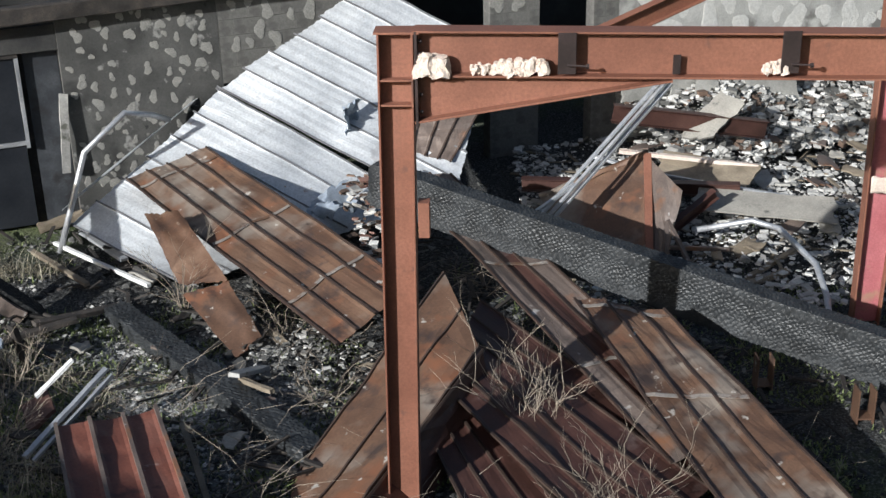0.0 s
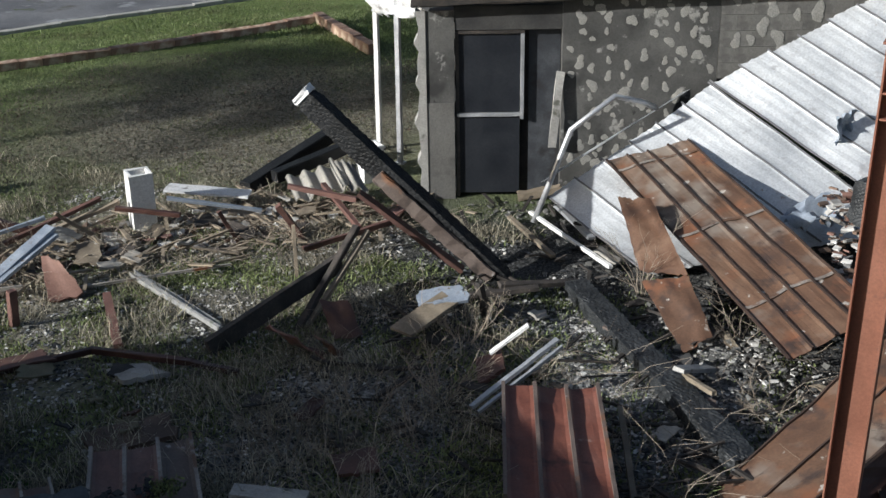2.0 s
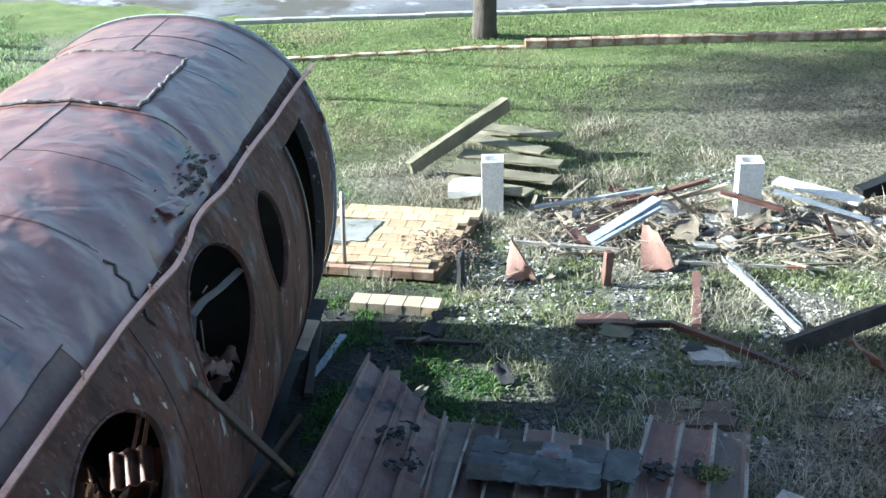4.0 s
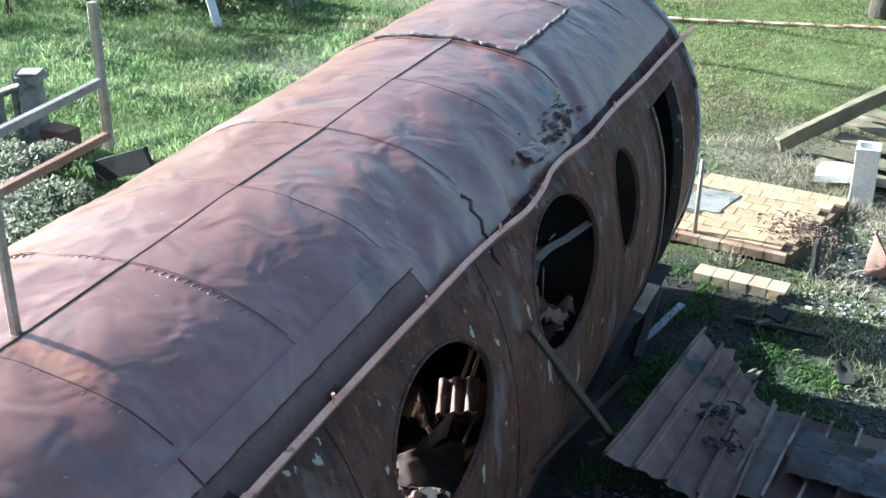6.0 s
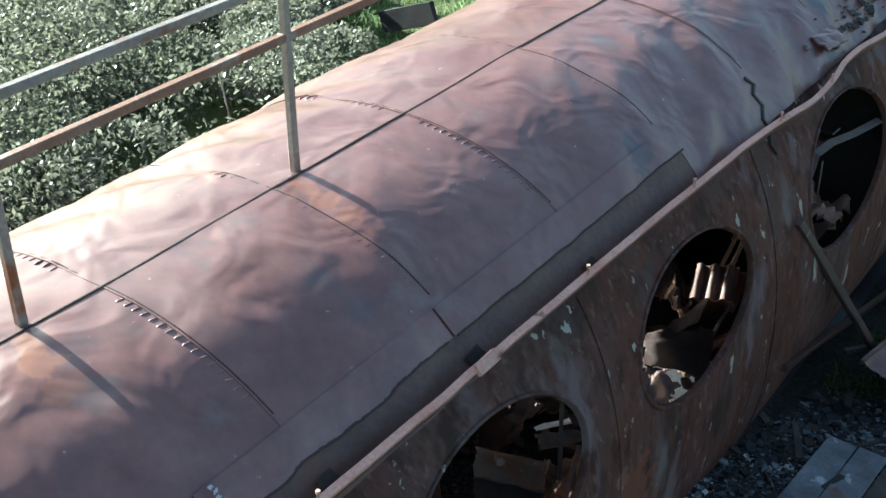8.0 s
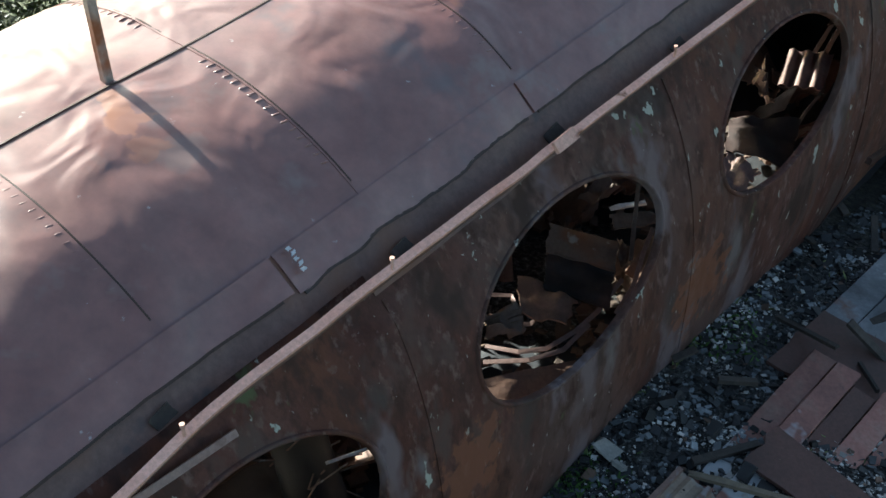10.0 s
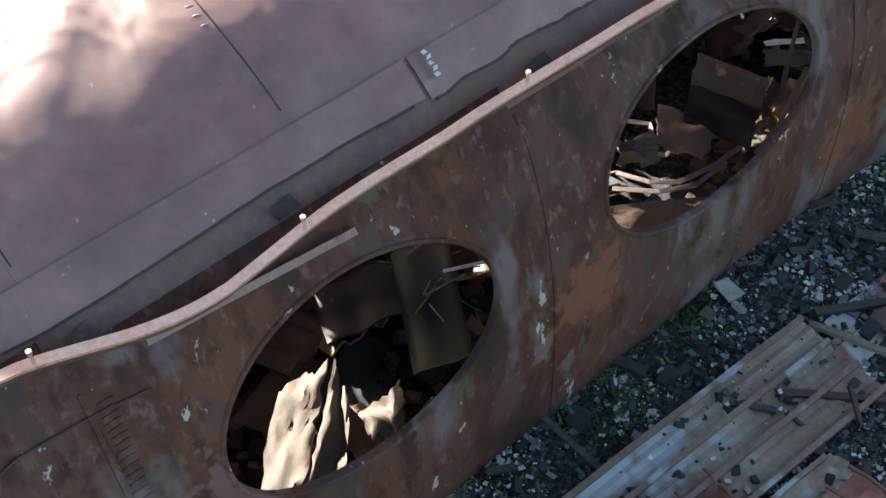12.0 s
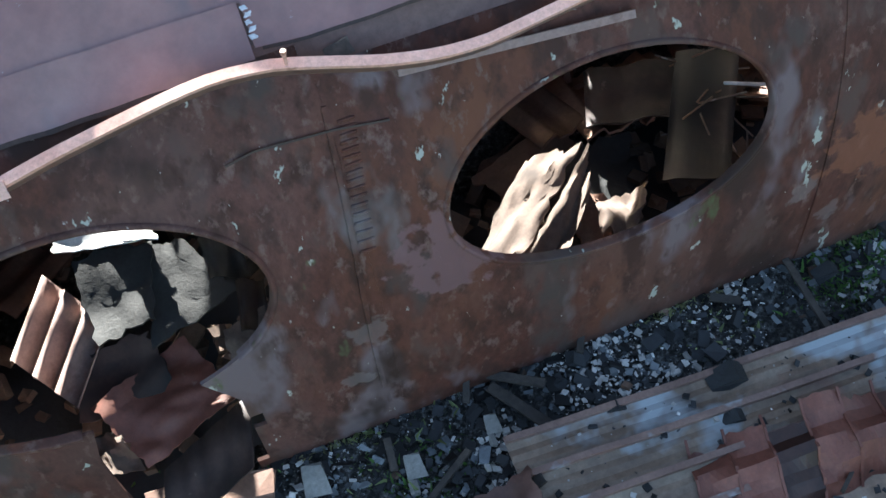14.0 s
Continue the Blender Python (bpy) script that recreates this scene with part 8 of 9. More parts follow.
for k, rows in enumerate((((3.076, 0.92, 1.56), (3.14, 1.06, 1.565), (3.247, 1.142, 1.555), (3.413, 1.184, 1.565), (3.6, 1.187, 1.56), (3.845, 1.157, 1.57)), ((3.0, 0.97, 1.55), (3.136, 1.127, 1.56), (3.294, 1.203, 1.55), (3.498, 1.206, 1.56)), ((3.346, 0.73, 1.57), (3.427, 0.804, 1.55), (3.389, 0.848, 1.56)),
                          ((3.198, 0.826, 1.55), (3.244, 0.922, 1.57), (3.331, 0.988, 1.55), (3.4, 1.0, 1.57)), ((3.6, 1.28, 1.6), (3.75, 1.27, 1.66), (3.9, 1.22, 1.74), (4.0, 1.2, 1.82)))):
    v, f = ribbon([hp(*r) for r in rows], 0.022, 0.006, SD * 0.4 + Vector((0, 0, 1)))
    thing("curled_strip", mesh_of("curled_strip", v, f, M_pinkpan), M_pinkpan, "curled strip of pale sheet inside the hull", "metal strip", "pieces inside the hull")
inner_sheet([(2.88, 1.02, 1.56), (3.32, 1.26, 1.5), (3.15, 1.34, 1.46), (2.84, 1.22, 1.5)], M_tile, "brown floor panel below the opening", 0.02, 14, ragged=0.01)
inner_sheet([(2.78, 1.13, 1.55), (2.97, 1.23, 1.53), (2.98, 1.3, 1.51), (2.8, 1.24, 1.53)], M_dust, "pale torn scrap on the sill", 0.04, 15, ragged=0.12)
inner_sheet([(3.08, 0.9, 1.76), (3.24, 0.98, 1.72), (3.18, 1.08, 1.68), (3.0, 0.98, 1.72)], M_dust, "pale crumpled scrap inside the hull", 0.12, 16, ragged=0.1)
inner_sheet([(4.0, 0.95, 1.76), (4.2, 1.08, 1.72), (4.16, 1.14, 1.7), (3.96, 1.02, 1.74)], M_dust, "pale strip of sheet inside the hull", 0.03, 17)
bar_thing("thin_bar", hp(3.86, 1.18, 1.7), hp(4.12, 1.02, 2.1), 0.02, 0.02, M_rust_grey, "thin upright bar inside the hull", "bar", 0.003, 5)

# behind the fourth opening: a fan of fluted sheet over dark scraps
corrugated("fluted_sheet", hp(6.15, 0.82, 1.61), AX * 0.13 + SD * 0.23, AX * -0.24 + SD * 0.07 + Vector((0, 0, -0.1)), 3, 0.016, M_pinkpan, "fluted brown sheet standing inside the hull")
inner_sheet([(5.76, 0.84, 1.7), (5.58, 1.04, 1.7), (5.44, 1.06, 1.69), (5.51, 0.9, 1.72)], M_tile, "crumpled brown scrap inside the hull", 0.12, 21, ragged=0.1)
inner_sheet([(5.04, 1.03, 1.61), (4.965, 1.275, 1.6), (4.75, 1.29, 1.59), (4.72, 1.16, 1.6)], M_pinkpan, "pale torn panel on the sill", 0.05, 22, ragged=0.1)
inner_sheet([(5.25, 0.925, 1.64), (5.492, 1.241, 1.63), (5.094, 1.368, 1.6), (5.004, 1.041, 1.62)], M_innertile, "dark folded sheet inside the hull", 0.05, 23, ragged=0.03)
v, f = ribbon([hp(5.98, 1.144, 1.55), hp(5.84, 1.162, 1.56), hp(5.7, 1.169, 1.54), hp(5.547, 1.198, 1.55)], 0.018, 0.006, SD * 0.4 + Vector((0, 0, 1)))
thing("curled_strip", mesh_of("curled_strip", v, f, M_dust), M_dust, "curled pale strip inside the hull", "metal strip", "pieces inside the hull")

# behind the fifth opening: a bent strip across it, dark scraps and wire ends
v, f = ribbon([hp(6.2, 1.4, 2.16), hp(6.3, 1.36, 2.3), hp(6.45, 1.34, 2.4), hp(6.75, 1.33, 2.35), hp(7.16, 1.34, 2.25), hp(7.62, 1.37, 2.18)], 0.05, 0.008, SD * 0.4 + Vector((0, 0, 1)))
thing("curled_strip", mesh_of("curled_strip", v, f, M_rust_grey), M_rust_grey, "bent strip of brown sheet across the opening", "metal strip", "pieces inside the hull")
inner_sheet([(6.25, 1.0, 1.82), (6.85, 1.02, 1.78), (6.95, 1.36, 1.68), (6.35, 1.4, 1.7)], M_rust_dark, "dark crumpled sheet below the opening", 0.14, 41, "crumpled_sheet", ragged=0.1, n=14)
inner_sheet([(6.85, 1.08, 1.75), (7.35, 1.05, 1.74), (7.3, 1.36, 1.66), (6.95, 1.38, 1.66)], M_tile, "torn brown sheet on the sill", 0.14, 42, "crumpled_sheet", ragged=0.12, n=14)
inner_sheet([(7.3, 0.75, 2.2), (7.6, 0.8, 2.15), (7.65, 1.1, 1.95), (7.3, 1.05, 1.98)], M_rust_dark, "dark brown sheet standing inside the hull", 0.1, 43, ragged=0.08)
for k in range(12):
    rng = random.Random(k + 170)
    a = hp(rng.uniform(6.4, 6.9), rng.uniform(1.15, 1.3), rng.uniform(1.9, 2.4))
    pipe_thing("thin_rod", [a, a + AX * rng.uniform(-0.1, 0.25) + Vector((0, 0, rng.uniform(-0.35, 0.1)))], 0.006, M_rust_grey, "thin wire end inside the hull", "rod", "wire ends", 5)

# the torn opening: lit plaster, barrel tiles and a rust-red sheet that spills out
inner_sheet([(-0.49, 0.46, 1.68), (-0.15, 0.57, 1.69), (-0.165, 0.71, 1.67), (-0.53, 0.615, 1.67)], M_white, "sunlit white board inside the torn opening", 0.02, 31, "white_board", "board", 0.05)
inner_sheet([(-0.262, 0.564, 1.73), (0.04, 0.63, 1.74), (0.04, 0.744, 1.84), (-0.15, 0.715, 1.85)], M_pinktile, "pinkish board inside the torn opening", 0.02, 32, "white_board", "board", 0.03)
# grey slab and brown panel: near-black colour stands in for shade on them
inner_sheet([(-0.483, 0.655, 1.63), (-0.184, 0.676, 1.63), (-0.253, 0.987, 1.6), (-0.471, 1.012, 1.59)], M_soot_shade, "dusty grey slab inside the torn opening, blackened as shade", 0.03, 33, "grey_slab", "slab", 0.05)
inner_sheet([(-0.2, 0.68, 1.6), (-0.07, 0.7, 1.6), (0.06, 0.97, 1.57), (-0.299, 1.07, 1.54)], M_soot_shade, "brown panel inside the torn opening, blackened as shade", 0.03, 34, ragged=0.03)
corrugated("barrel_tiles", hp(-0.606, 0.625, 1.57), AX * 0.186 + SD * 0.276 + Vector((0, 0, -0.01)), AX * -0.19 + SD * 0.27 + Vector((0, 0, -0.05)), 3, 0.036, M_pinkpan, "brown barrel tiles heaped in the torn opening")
corrugated("barrel_tiles", hp(-0.02, 0.76, 1.66), AX * 0.14 + SD * 0.05, SD * 0.15 + Vector((0, 0, -0.05)), 1, 0.04, M_soot_shade, "single sooty barrel tile on debris")
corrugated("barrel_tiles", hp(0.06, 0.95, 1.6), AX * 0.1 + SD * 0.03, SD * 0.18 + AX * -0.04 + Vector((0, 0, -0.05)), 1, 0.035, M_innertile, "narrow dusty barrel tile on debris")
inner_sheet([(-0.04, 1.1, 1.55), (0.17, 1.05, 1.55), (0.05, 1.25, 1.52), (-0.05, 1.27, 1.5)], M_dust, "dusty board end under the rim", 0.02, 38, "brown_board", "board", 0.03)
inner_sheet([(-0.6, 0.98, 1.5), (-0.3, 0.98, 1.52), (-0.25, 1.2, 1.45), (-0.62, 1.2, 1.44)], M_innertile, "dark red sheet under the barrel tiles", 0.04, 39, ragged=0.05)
inner_sheet([(-0.565, 1.174, 1.47), (-0.189, 1.033, 1.49), (-0.054, 1.312, 1.44), (-0.439, 1.445, 1.41)], M_redsheet, "rust-red crumpled sheet spilling from the torn side", 0.05, 35, n=16, ragged=0.02)
inner_sheet([(-0.61, 1.259, 1.42), (-0.5, 1.277, 1.44), (-0.462, 1.437, 1.4), (-0.583, 1.41, 1.39)], M_dust, "tan tile cap in the torn side", 0.05, 36, ragged=0.03)
corrugated("ribbed_board", hp(-0.403, 1.451, 1.36), AX * 0.375 + SD * -0.17 + Vector((0, 0, 0.01)), AX * -0.07 + SD * 0.26 + Vector((0, 0, -0.05)), 4, 0.008, M_innertile, "brown ribbed board fallen through the torn side")
bar_thing("brown_board", hp(-0.5, 1.5, 1.24), hp(-0.05, 1.58, 1.2), 0.1, 0.03, M_tile, "brown board end lying in ash", "board", 0.008, 5)
for k, (a, b) in enumerate(((hp(6.45, 1.2, 1.5), hp(7.35, 1.05, 2.35)), (hp(6.4, 0.9, 1.3), hp(6.5, 1.15, 2.4)), (hp(6.55, 0.8, 1.3), hp(6.6, 1.1, 2.35)))):
    bar_thing("thin_bar", a, b, 0.025, 0.025, M_rust_grey, "thin bent bar inside the hull", "bar", 0.003, 5, seed=k)

# ---------------------------------------------------------------- plants
def free_ground(x, y):
    """Not under the hull, the building or the paved terrace."""
    yh, uh = hull_uv(x, y)
    if -1.5 < uh < 1.45 and -4.2 < yh < 11.2:
        return False
    p = Vector((x, y, 0)) - WO
    if p.dot(WN) > -0.05 and -0.3 < p.dot(WX) < 15:
        return False
    q = Vector((x + 10.68, y - 6.46, 0))
    if -0.4 < q.x * 0.745 + q.y * 0.667 < 1.25 and -0.02 < -q.x * 0.667 + q.y * 0.745 < 1.8:
        return False
    r = Vector((x, y, 0)) - ROAD0
    if r.dot(RN) > -0.1 and r.dot(RD) > 0:
        return False
    return True


def worn(x, y):
    """How bare the ground is."""
    b = max(0, 1 - math.hypot(x + 10.0, y - 15.6) / 5.0, 1 - math.hypot(x + 7.4, y - 9.8) / 4.4, 1 - math.hypot(x + 12.3, y - 9.0) / 2.2, 0.8 - math.hypot(x + 18.6, y - 3.9) / 2.4, 0.8 - math.hypot(x + 22.8, y - 7.7) / 2.6)
    b = max(b, 1.2 - math.hypot(x + 1.5, y - 10) / 5.5, 1.2 - math.hypot(x - 3.5, y - 13.5) / 6.5, 1.2 - math.hypot(x + 3, y - 1) / 5)
    return b


def build_grass():
    def lawn(x, y, rng):
        yh, uh = hull_uv(x, y)
        if yh < 11.3 and 0 < uh < 3.0:
            return False
        return free_ground(x, y) and rng.random() > worn(x, y) * 3.2 + 0.35 * cloud(x, y, 0.5)
    rng = random.Random(2)
    s = [(x, y, gz(x, y) - 0.01, rng.uniform(0.6, 1.2) * (1.0 + 0.5 * cloud(x, y, 0.4))) for x, y in scatter(130000, -27, -7.5, 3, 24, lawn, 5)]
    blades("lawn_grass", s, M_grass, "short bright green lawn grass", "grass", (0.03, 0.07), 0.008, 1.2)
    s = [(x, y, gz(x, y) - 0.01, rng.uniform(0.7, 1.6) * (1.2 + 0.9 * cloud(x, y, 0.7))) for x, y in scatter(170000, -27, -12.5, -5.5, 8, lambda x, y, r: free_ground(x, y) and r.random() > 1.1 * worn(x, y) + 0.3 * cloud(x, y, 0.9, 2), 6)]
    blades("rough_grass", s, M_turf, "tufted green grass behind the hull", "grass", (0.03, 0.1), 0.0055, 1.4)
    s = [(x, y, gz(x, y), rng.uniform(0.6, 1.4)) for x, y in scatter(16000, -15.5, -10.5, 7.2, 13.0, lambda x, y, r: free_ground(x, y) and cloud(x, y, 0.9, 8) > r.uniform(-0.5, 0.4), 14)]
    blades("dry_grass", s, M_deadgrass, "dry grass round the plank heap", "grass", (0.02, 0.07), 0.0045, 1.8)

    def weedy(x, y, rng):
        return free_ground(x, y) and hull_uv(x, y)[1] > rng.uniform(2.0, 2.9) and cloud(x, y, 1.1, 3) > rng.uniform(-0.25, 0.5)
    s = [(x, y, gz(x, y) - 0.01, rng.uniform(0.6, 1.4)) for x, y in scatter(42000, -9.5, -2.6, 4.8, 11.5, weedy, 7)]
    blades("yard_weeds", s, M_weed, "low green weeds among the debris", "weeds", (0.02, 0.075), 0.0065, 1.4)
    s = [(x, y, gz(x, y) - 0.01, rng.uniform(0.6, 1.3)) for x, y in scatter(9000, -10.5, 5.5, 7, 14, lambda x, y, r: free_ground(x, y) and cloud(x, y, 1.6, 6) > r.uniform(0.05, 0.5), 8)]
    blades("yard_weeds", s, M_weed, "patchy green weeds on burnt earth", "weeds", (0.02, 0.075), 0.0065, 1.4)
    s = [(x, y, gz(x, y) - 0.01, rng.uniform(0.6, 1.3)) for x, y in scatter(2600, -5.5, 0.5, -1.5, 4, lambda x, y, r: free_ground(x, y) and cloud(x, y, 1.5, 9) > r.uniform(0.12, 0.4), 9)]
    blades("yard_weeds", s, M_weed, "bright weed tufts on the bank", "weeds", (0.015, 0.05), 0.007, 1.2)
    s = [(x, y, gz(x, y), rng.uniform(0.6, 1.5)) for x, y in scatter(15000, -13.5, -4.0, 6.5, 12.8, lambda x, y, r: free_ground(x, y) and cloud(x, y, 1.3, 5) > r.uniform(0.0, 0.5), 10)]
    blades("dry_grass", s, M_straw, "dry straw-coloured grass in the debris", "grass", (0.05, 0.17), 0.0035, 1.7)
    s = [(x, y, gz(x, y), rng.uniform(0.6, 1.5)) for x, y in scatter(6000, -6.6, -3.0, 5.6, 10.2, lambda x, y, r: free_ground(x, y) and cloud(x, y, 1.7, 15) > r.uniform(-0.25, 0.4), 16)]
    blades("dry_grass", s, M_straw, "pale dead stalks and weeds on ash", "grass", (0.04, 0.2), 0.0035, 1.6)
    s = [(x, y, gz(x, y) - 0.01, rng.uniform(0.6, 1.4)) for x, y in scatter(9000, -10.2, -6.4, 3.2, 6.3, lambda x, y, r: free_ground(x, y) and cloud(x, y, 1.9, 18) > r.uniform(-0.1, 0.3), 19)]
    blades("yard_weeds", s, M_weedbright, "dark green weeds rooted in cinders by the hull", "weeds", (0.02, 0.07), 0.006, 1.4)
    s = [(x, y, gz(x, y), rng.uniform(0.6, 1.3)) for x, y in scatter(26000, -16, -6, 11, 20, lambda x, y, r: free_ground(x, y) and worn(x, y) > 0.05, 11)]
    blades("dry_grass", s, M_deadgrass, "short dead grass on the worn lawn", "grass", (0.02, 0.05), 0.008, 2.0)


build_grass()
wr = random.Random(17)
for lab, n_, box, hh in (("mossy weeds on pale ash", 5200, (-4.4, -0.8, 7.6, 11.4), (0.012, 0.045)), ("green weeds below the charred beam", 7000, (2.1, 5.0, 7.0, 11.8), (0.015, 0.06)), ("weeds between fallen sheets", 2600, (-1.8, 2.5, 6.8, 9.2), (0.02, 0.07))):
    pts = scatter(n_, *box, lambda x, y, r: free_ground(x, y) and cloud(x, y, 1.5, 19) > r.uniform(-0.1, 0.35), n_)
    blades("yard_weeds", [(x, y, gz(x, y) - 0.005, wr.uniform(0.6, 1.4)) for x, y in pts], M_weed, lab, "weeds", hh, 0.009, 1.4)


def build_shrub(x, y, h, n, seed, label, spread=0.6):
    """A leafless shrub: forked twigs that thin out from the root."""
    s = root("dead_shrub", label, "shrub", on(x, y))
    rng = random.Random(seed)
    pieces = []

    def grow(p, d, length, r, depth):
        pts = [p]
        for i in range(4):
            d = (d + Vector((rng.uniform(-0.25, 0.25), rng.uniform(-0.25, 0.25), rng.uniform(-0.1, 0.15)))).normalized()
            pts.append(pts[-1] + d * length / 4)
        pieces.append(pipe(pts, r, 4, 0.45))
        if depth:
            for k in range(rng.randint(2, 4)):
                q = pts[rng.randint(1, 4)]
                grow(q, (d + Vector((rng.uniform(-0.9, 0.9), rng.uniform(-0.9, 0.9), rng.uniform(-0.2, 0.6)))).normalized(), length * rng.uniform(0.4, 0.7), r * 0.55, depth - 1)

    for i in range(n):
        a = rng.uniform(0, 6.3)
        grow(on(x, y, -0.03) + Vector((math.cos(a), math.sin(a), 0)) * 0.08 * spread, Vector((math.cos(a) * spread, math.sin(a) * spread, 1)).normalized(), h * rng.uniform(0.5, 0.9), 0.0055, 2)
    part("crown", mesh_of("crown", *join(*pieces), M_twig), M_twig, s)


for k, (x, y, h, n, sp) in enumerate(((0.75, 8.9, 1.05, 17, 0.45), (1.3, 7.8, 0.75, 14, 0.8), (0.95, 7.5, 0.6, 10, 0.8), (-2.75, 11.6, 0.8, 8, 0.4), (-1.6, 10.9, 0.5, 6, 0.6), (-1.1, 9.6, 0.45, 6, 0.8), (-4.1, 9.9, 0.6, 9, 0.7), (-3.9, 8.9, 0.7, 12, 0.9),
                                      (-4.4, 8.3, 0.6, 12, 1.0), (-3.6, 7.9, 0.6, 10, 1.0), (-4.7, 7.4, 0.55, 12, 1.1), (-5.2, 7.8, 0.5, 10, 1.0), (-3.9, 7.0, 0.6, 10, 1.1), (-4.9, 6.9, 0.5, 10, 1.2), (-9.6, 10.0, 0.5, 6, 0.6), (-10.2, 9.8, 0.5, 6, 0.7), (-2.0, 8.3, 0.4, 5, 0.6))):
    build_shrub(x, y, h, n, k + 3, "leafless brown shrub with fine dead twigs", sp)


def build_bush():
    """Evergreen hedge behind the hull: many small leathery leaves on a woody frame."""
    rng = random.Random(12)
    b = root("evergreen_bush", "dense dark evergreen shrub with small glossy leaves", "bush", on(-13.0, -1.5))
    pts = []
    lobes = []
    for i in range(170):
        y, u = rng.uniform(1.0, 10.4), rng.uniform(-10.5, -4.7)
        if y > 10.0 + 0.25 * math.sin(3 * u):
            continue
        c = HULL_O + AX * y + SD * u
        low = 0.6 if y > 8.6 else 1.0
        lobes.append((c.x, c.y, low * rng.uniform(0.55, 1.05), low * rng.uniform(0.5, 0.9)))
    for i in range(26):
        c = HULL_O + AX * rng.uniform(9.8, 11.5) + SD * rng.uniform(-10.0, -6.4)
        lobes.append((c.x, c.y, rng.uniform(0.3, 0.5), rng.uniform(0.3, 0.5)))
    pts = []
    for x, y, r, h in lobes:
        for i in range(1150):
            d = Vector((rng.gauss(0, 1), rng.gauss(0, 1), rng.gauss(0.3, 0.8))).normalized()
            k = r * rng.uniform(0.72, 1.06) * (1 + 0.25 * noise.noise((x + d.x * 2, y + d.y * 2, d.z * 2)))
            p = Vector((x, y, 0.25 + 0.2 * h)) + Vector((d.x, d.y, d.z * h)) * k
            if p.z > 0.05:
                pts.append(tuple(p))
    leaves("foliage", pts, 0.036, M_bushleaf, "", "", b)["kind"] = "stuff"
    for k, (x, y, r, h) in enumerate(lobes[:24]):
        a = rng.uniform(0, 6.3)
        o = Vector((math.cos(a), math.sin(a), 0)) * r
        v, f = pipe([(x, y, -0.05), (x + 0.3 * o.x, y + 0.3 * o.y, 0.35), (x + 0.8 * o.x, y + 0.8 * o.y, 0.3 + 0.5 * h), (x + 1.1 * o.x, y + 1.1 * o.y, 0.45 + 0.6 * h)], 0.016, 5, 0.35)
        part("stem", mesh_of("stem", v, f, M_twig), M_twig, b)


build_bush()


def build_conifer(x, y, h, seed, label, r0=0.26, spread=2.6):
    """Old cypress: tapered trunk, drooping limbs and sprays of needles with gaps."""
    rng = random.Random(seed)
    t = root("conifer", label, "tree", on(x, y))
    # unseen upper stem, kept thin and wavy so its shadow on the lawn blurs
    stem = [(x + 0.04, y, 1.5), (x + 0.24, y - 0.2, 2.6), (x - 0.18, y + 0.22, 3.9), (x + 0.2, y - 0.18, 5.2), (x - 0.1, y + 0.12, h * 0.65), (x, y, h)]
    v, f = join(pipe([on(x, y, -0.2), (x + 0.02, y, 0.8), (x + 0.04, y, 1.6)], r0, 12, 0.5), pipe(stem, r0 * 0.42, 10, 0.4))
    part("trunk", mesh_of("trunk", v, f, M_bark, True), M_bark, t)
    limbs, pts = [], []
    n = 150
    for i in range(n):
        z = h * (0.05 + 0.93 * (i / n))
        # no limbs here: the unseen crown above is placed for its lawn shadow
        if 1.2 < z < 7.0:
            continue
        a = rng.uniform(0, 2 * math.pi)
        L = spread * (0.5 + 0.62 * math.sin(math.pi * min(1.0, 0.12 + 0.9 * z / h))) * rng.uniform(0.55, 1.1)
        p0 = Vector((x, y, z))
        p1 = p0 + Vector((math.cos(a), math.sin(a), 0.1)) * L * 0.6
        p2 = p0 + Vector((math.cos(a), math.sin(a), 0)) * L + Vector((0, 0, rng.uniform(-0.9, -0.15)))
        limbs.append(pipe([p0, p1, p2], 0.035, 5, 0.3))
        for k in range(330):
            s = rng.uniform(0.25, 1.05)
            q = p0.lerp(p1, s / 0.6) if s < 0.6 else p1.lerp(p2, (s - 0.6) / 0.4)
            g = 0.28 * (0.4 + s)
            pts.append((q.x + rng.gauss(0, g * 0.6), q.y + rng.gauss(0, g * 0.6), max(0.1, q.z - abs(rng.gauss(0, g)))))
    part("branchwork", mesh_of("branchwork", *join(*limbs), M_bark), M_bark, t)["kind"] = "stuff"
    leaves("foliage", pts, 0.055, M_needle, "", "", t)


build_conifer(-23.5, 2.75, 10.8, 3, "old cypress with a thick trunk and drooping sprays", 0.2, 1.9)
build_conifer(-25.6, 4.3, 10.2, 4, "dark cypress behind the lawn", 0.17, 2.2)


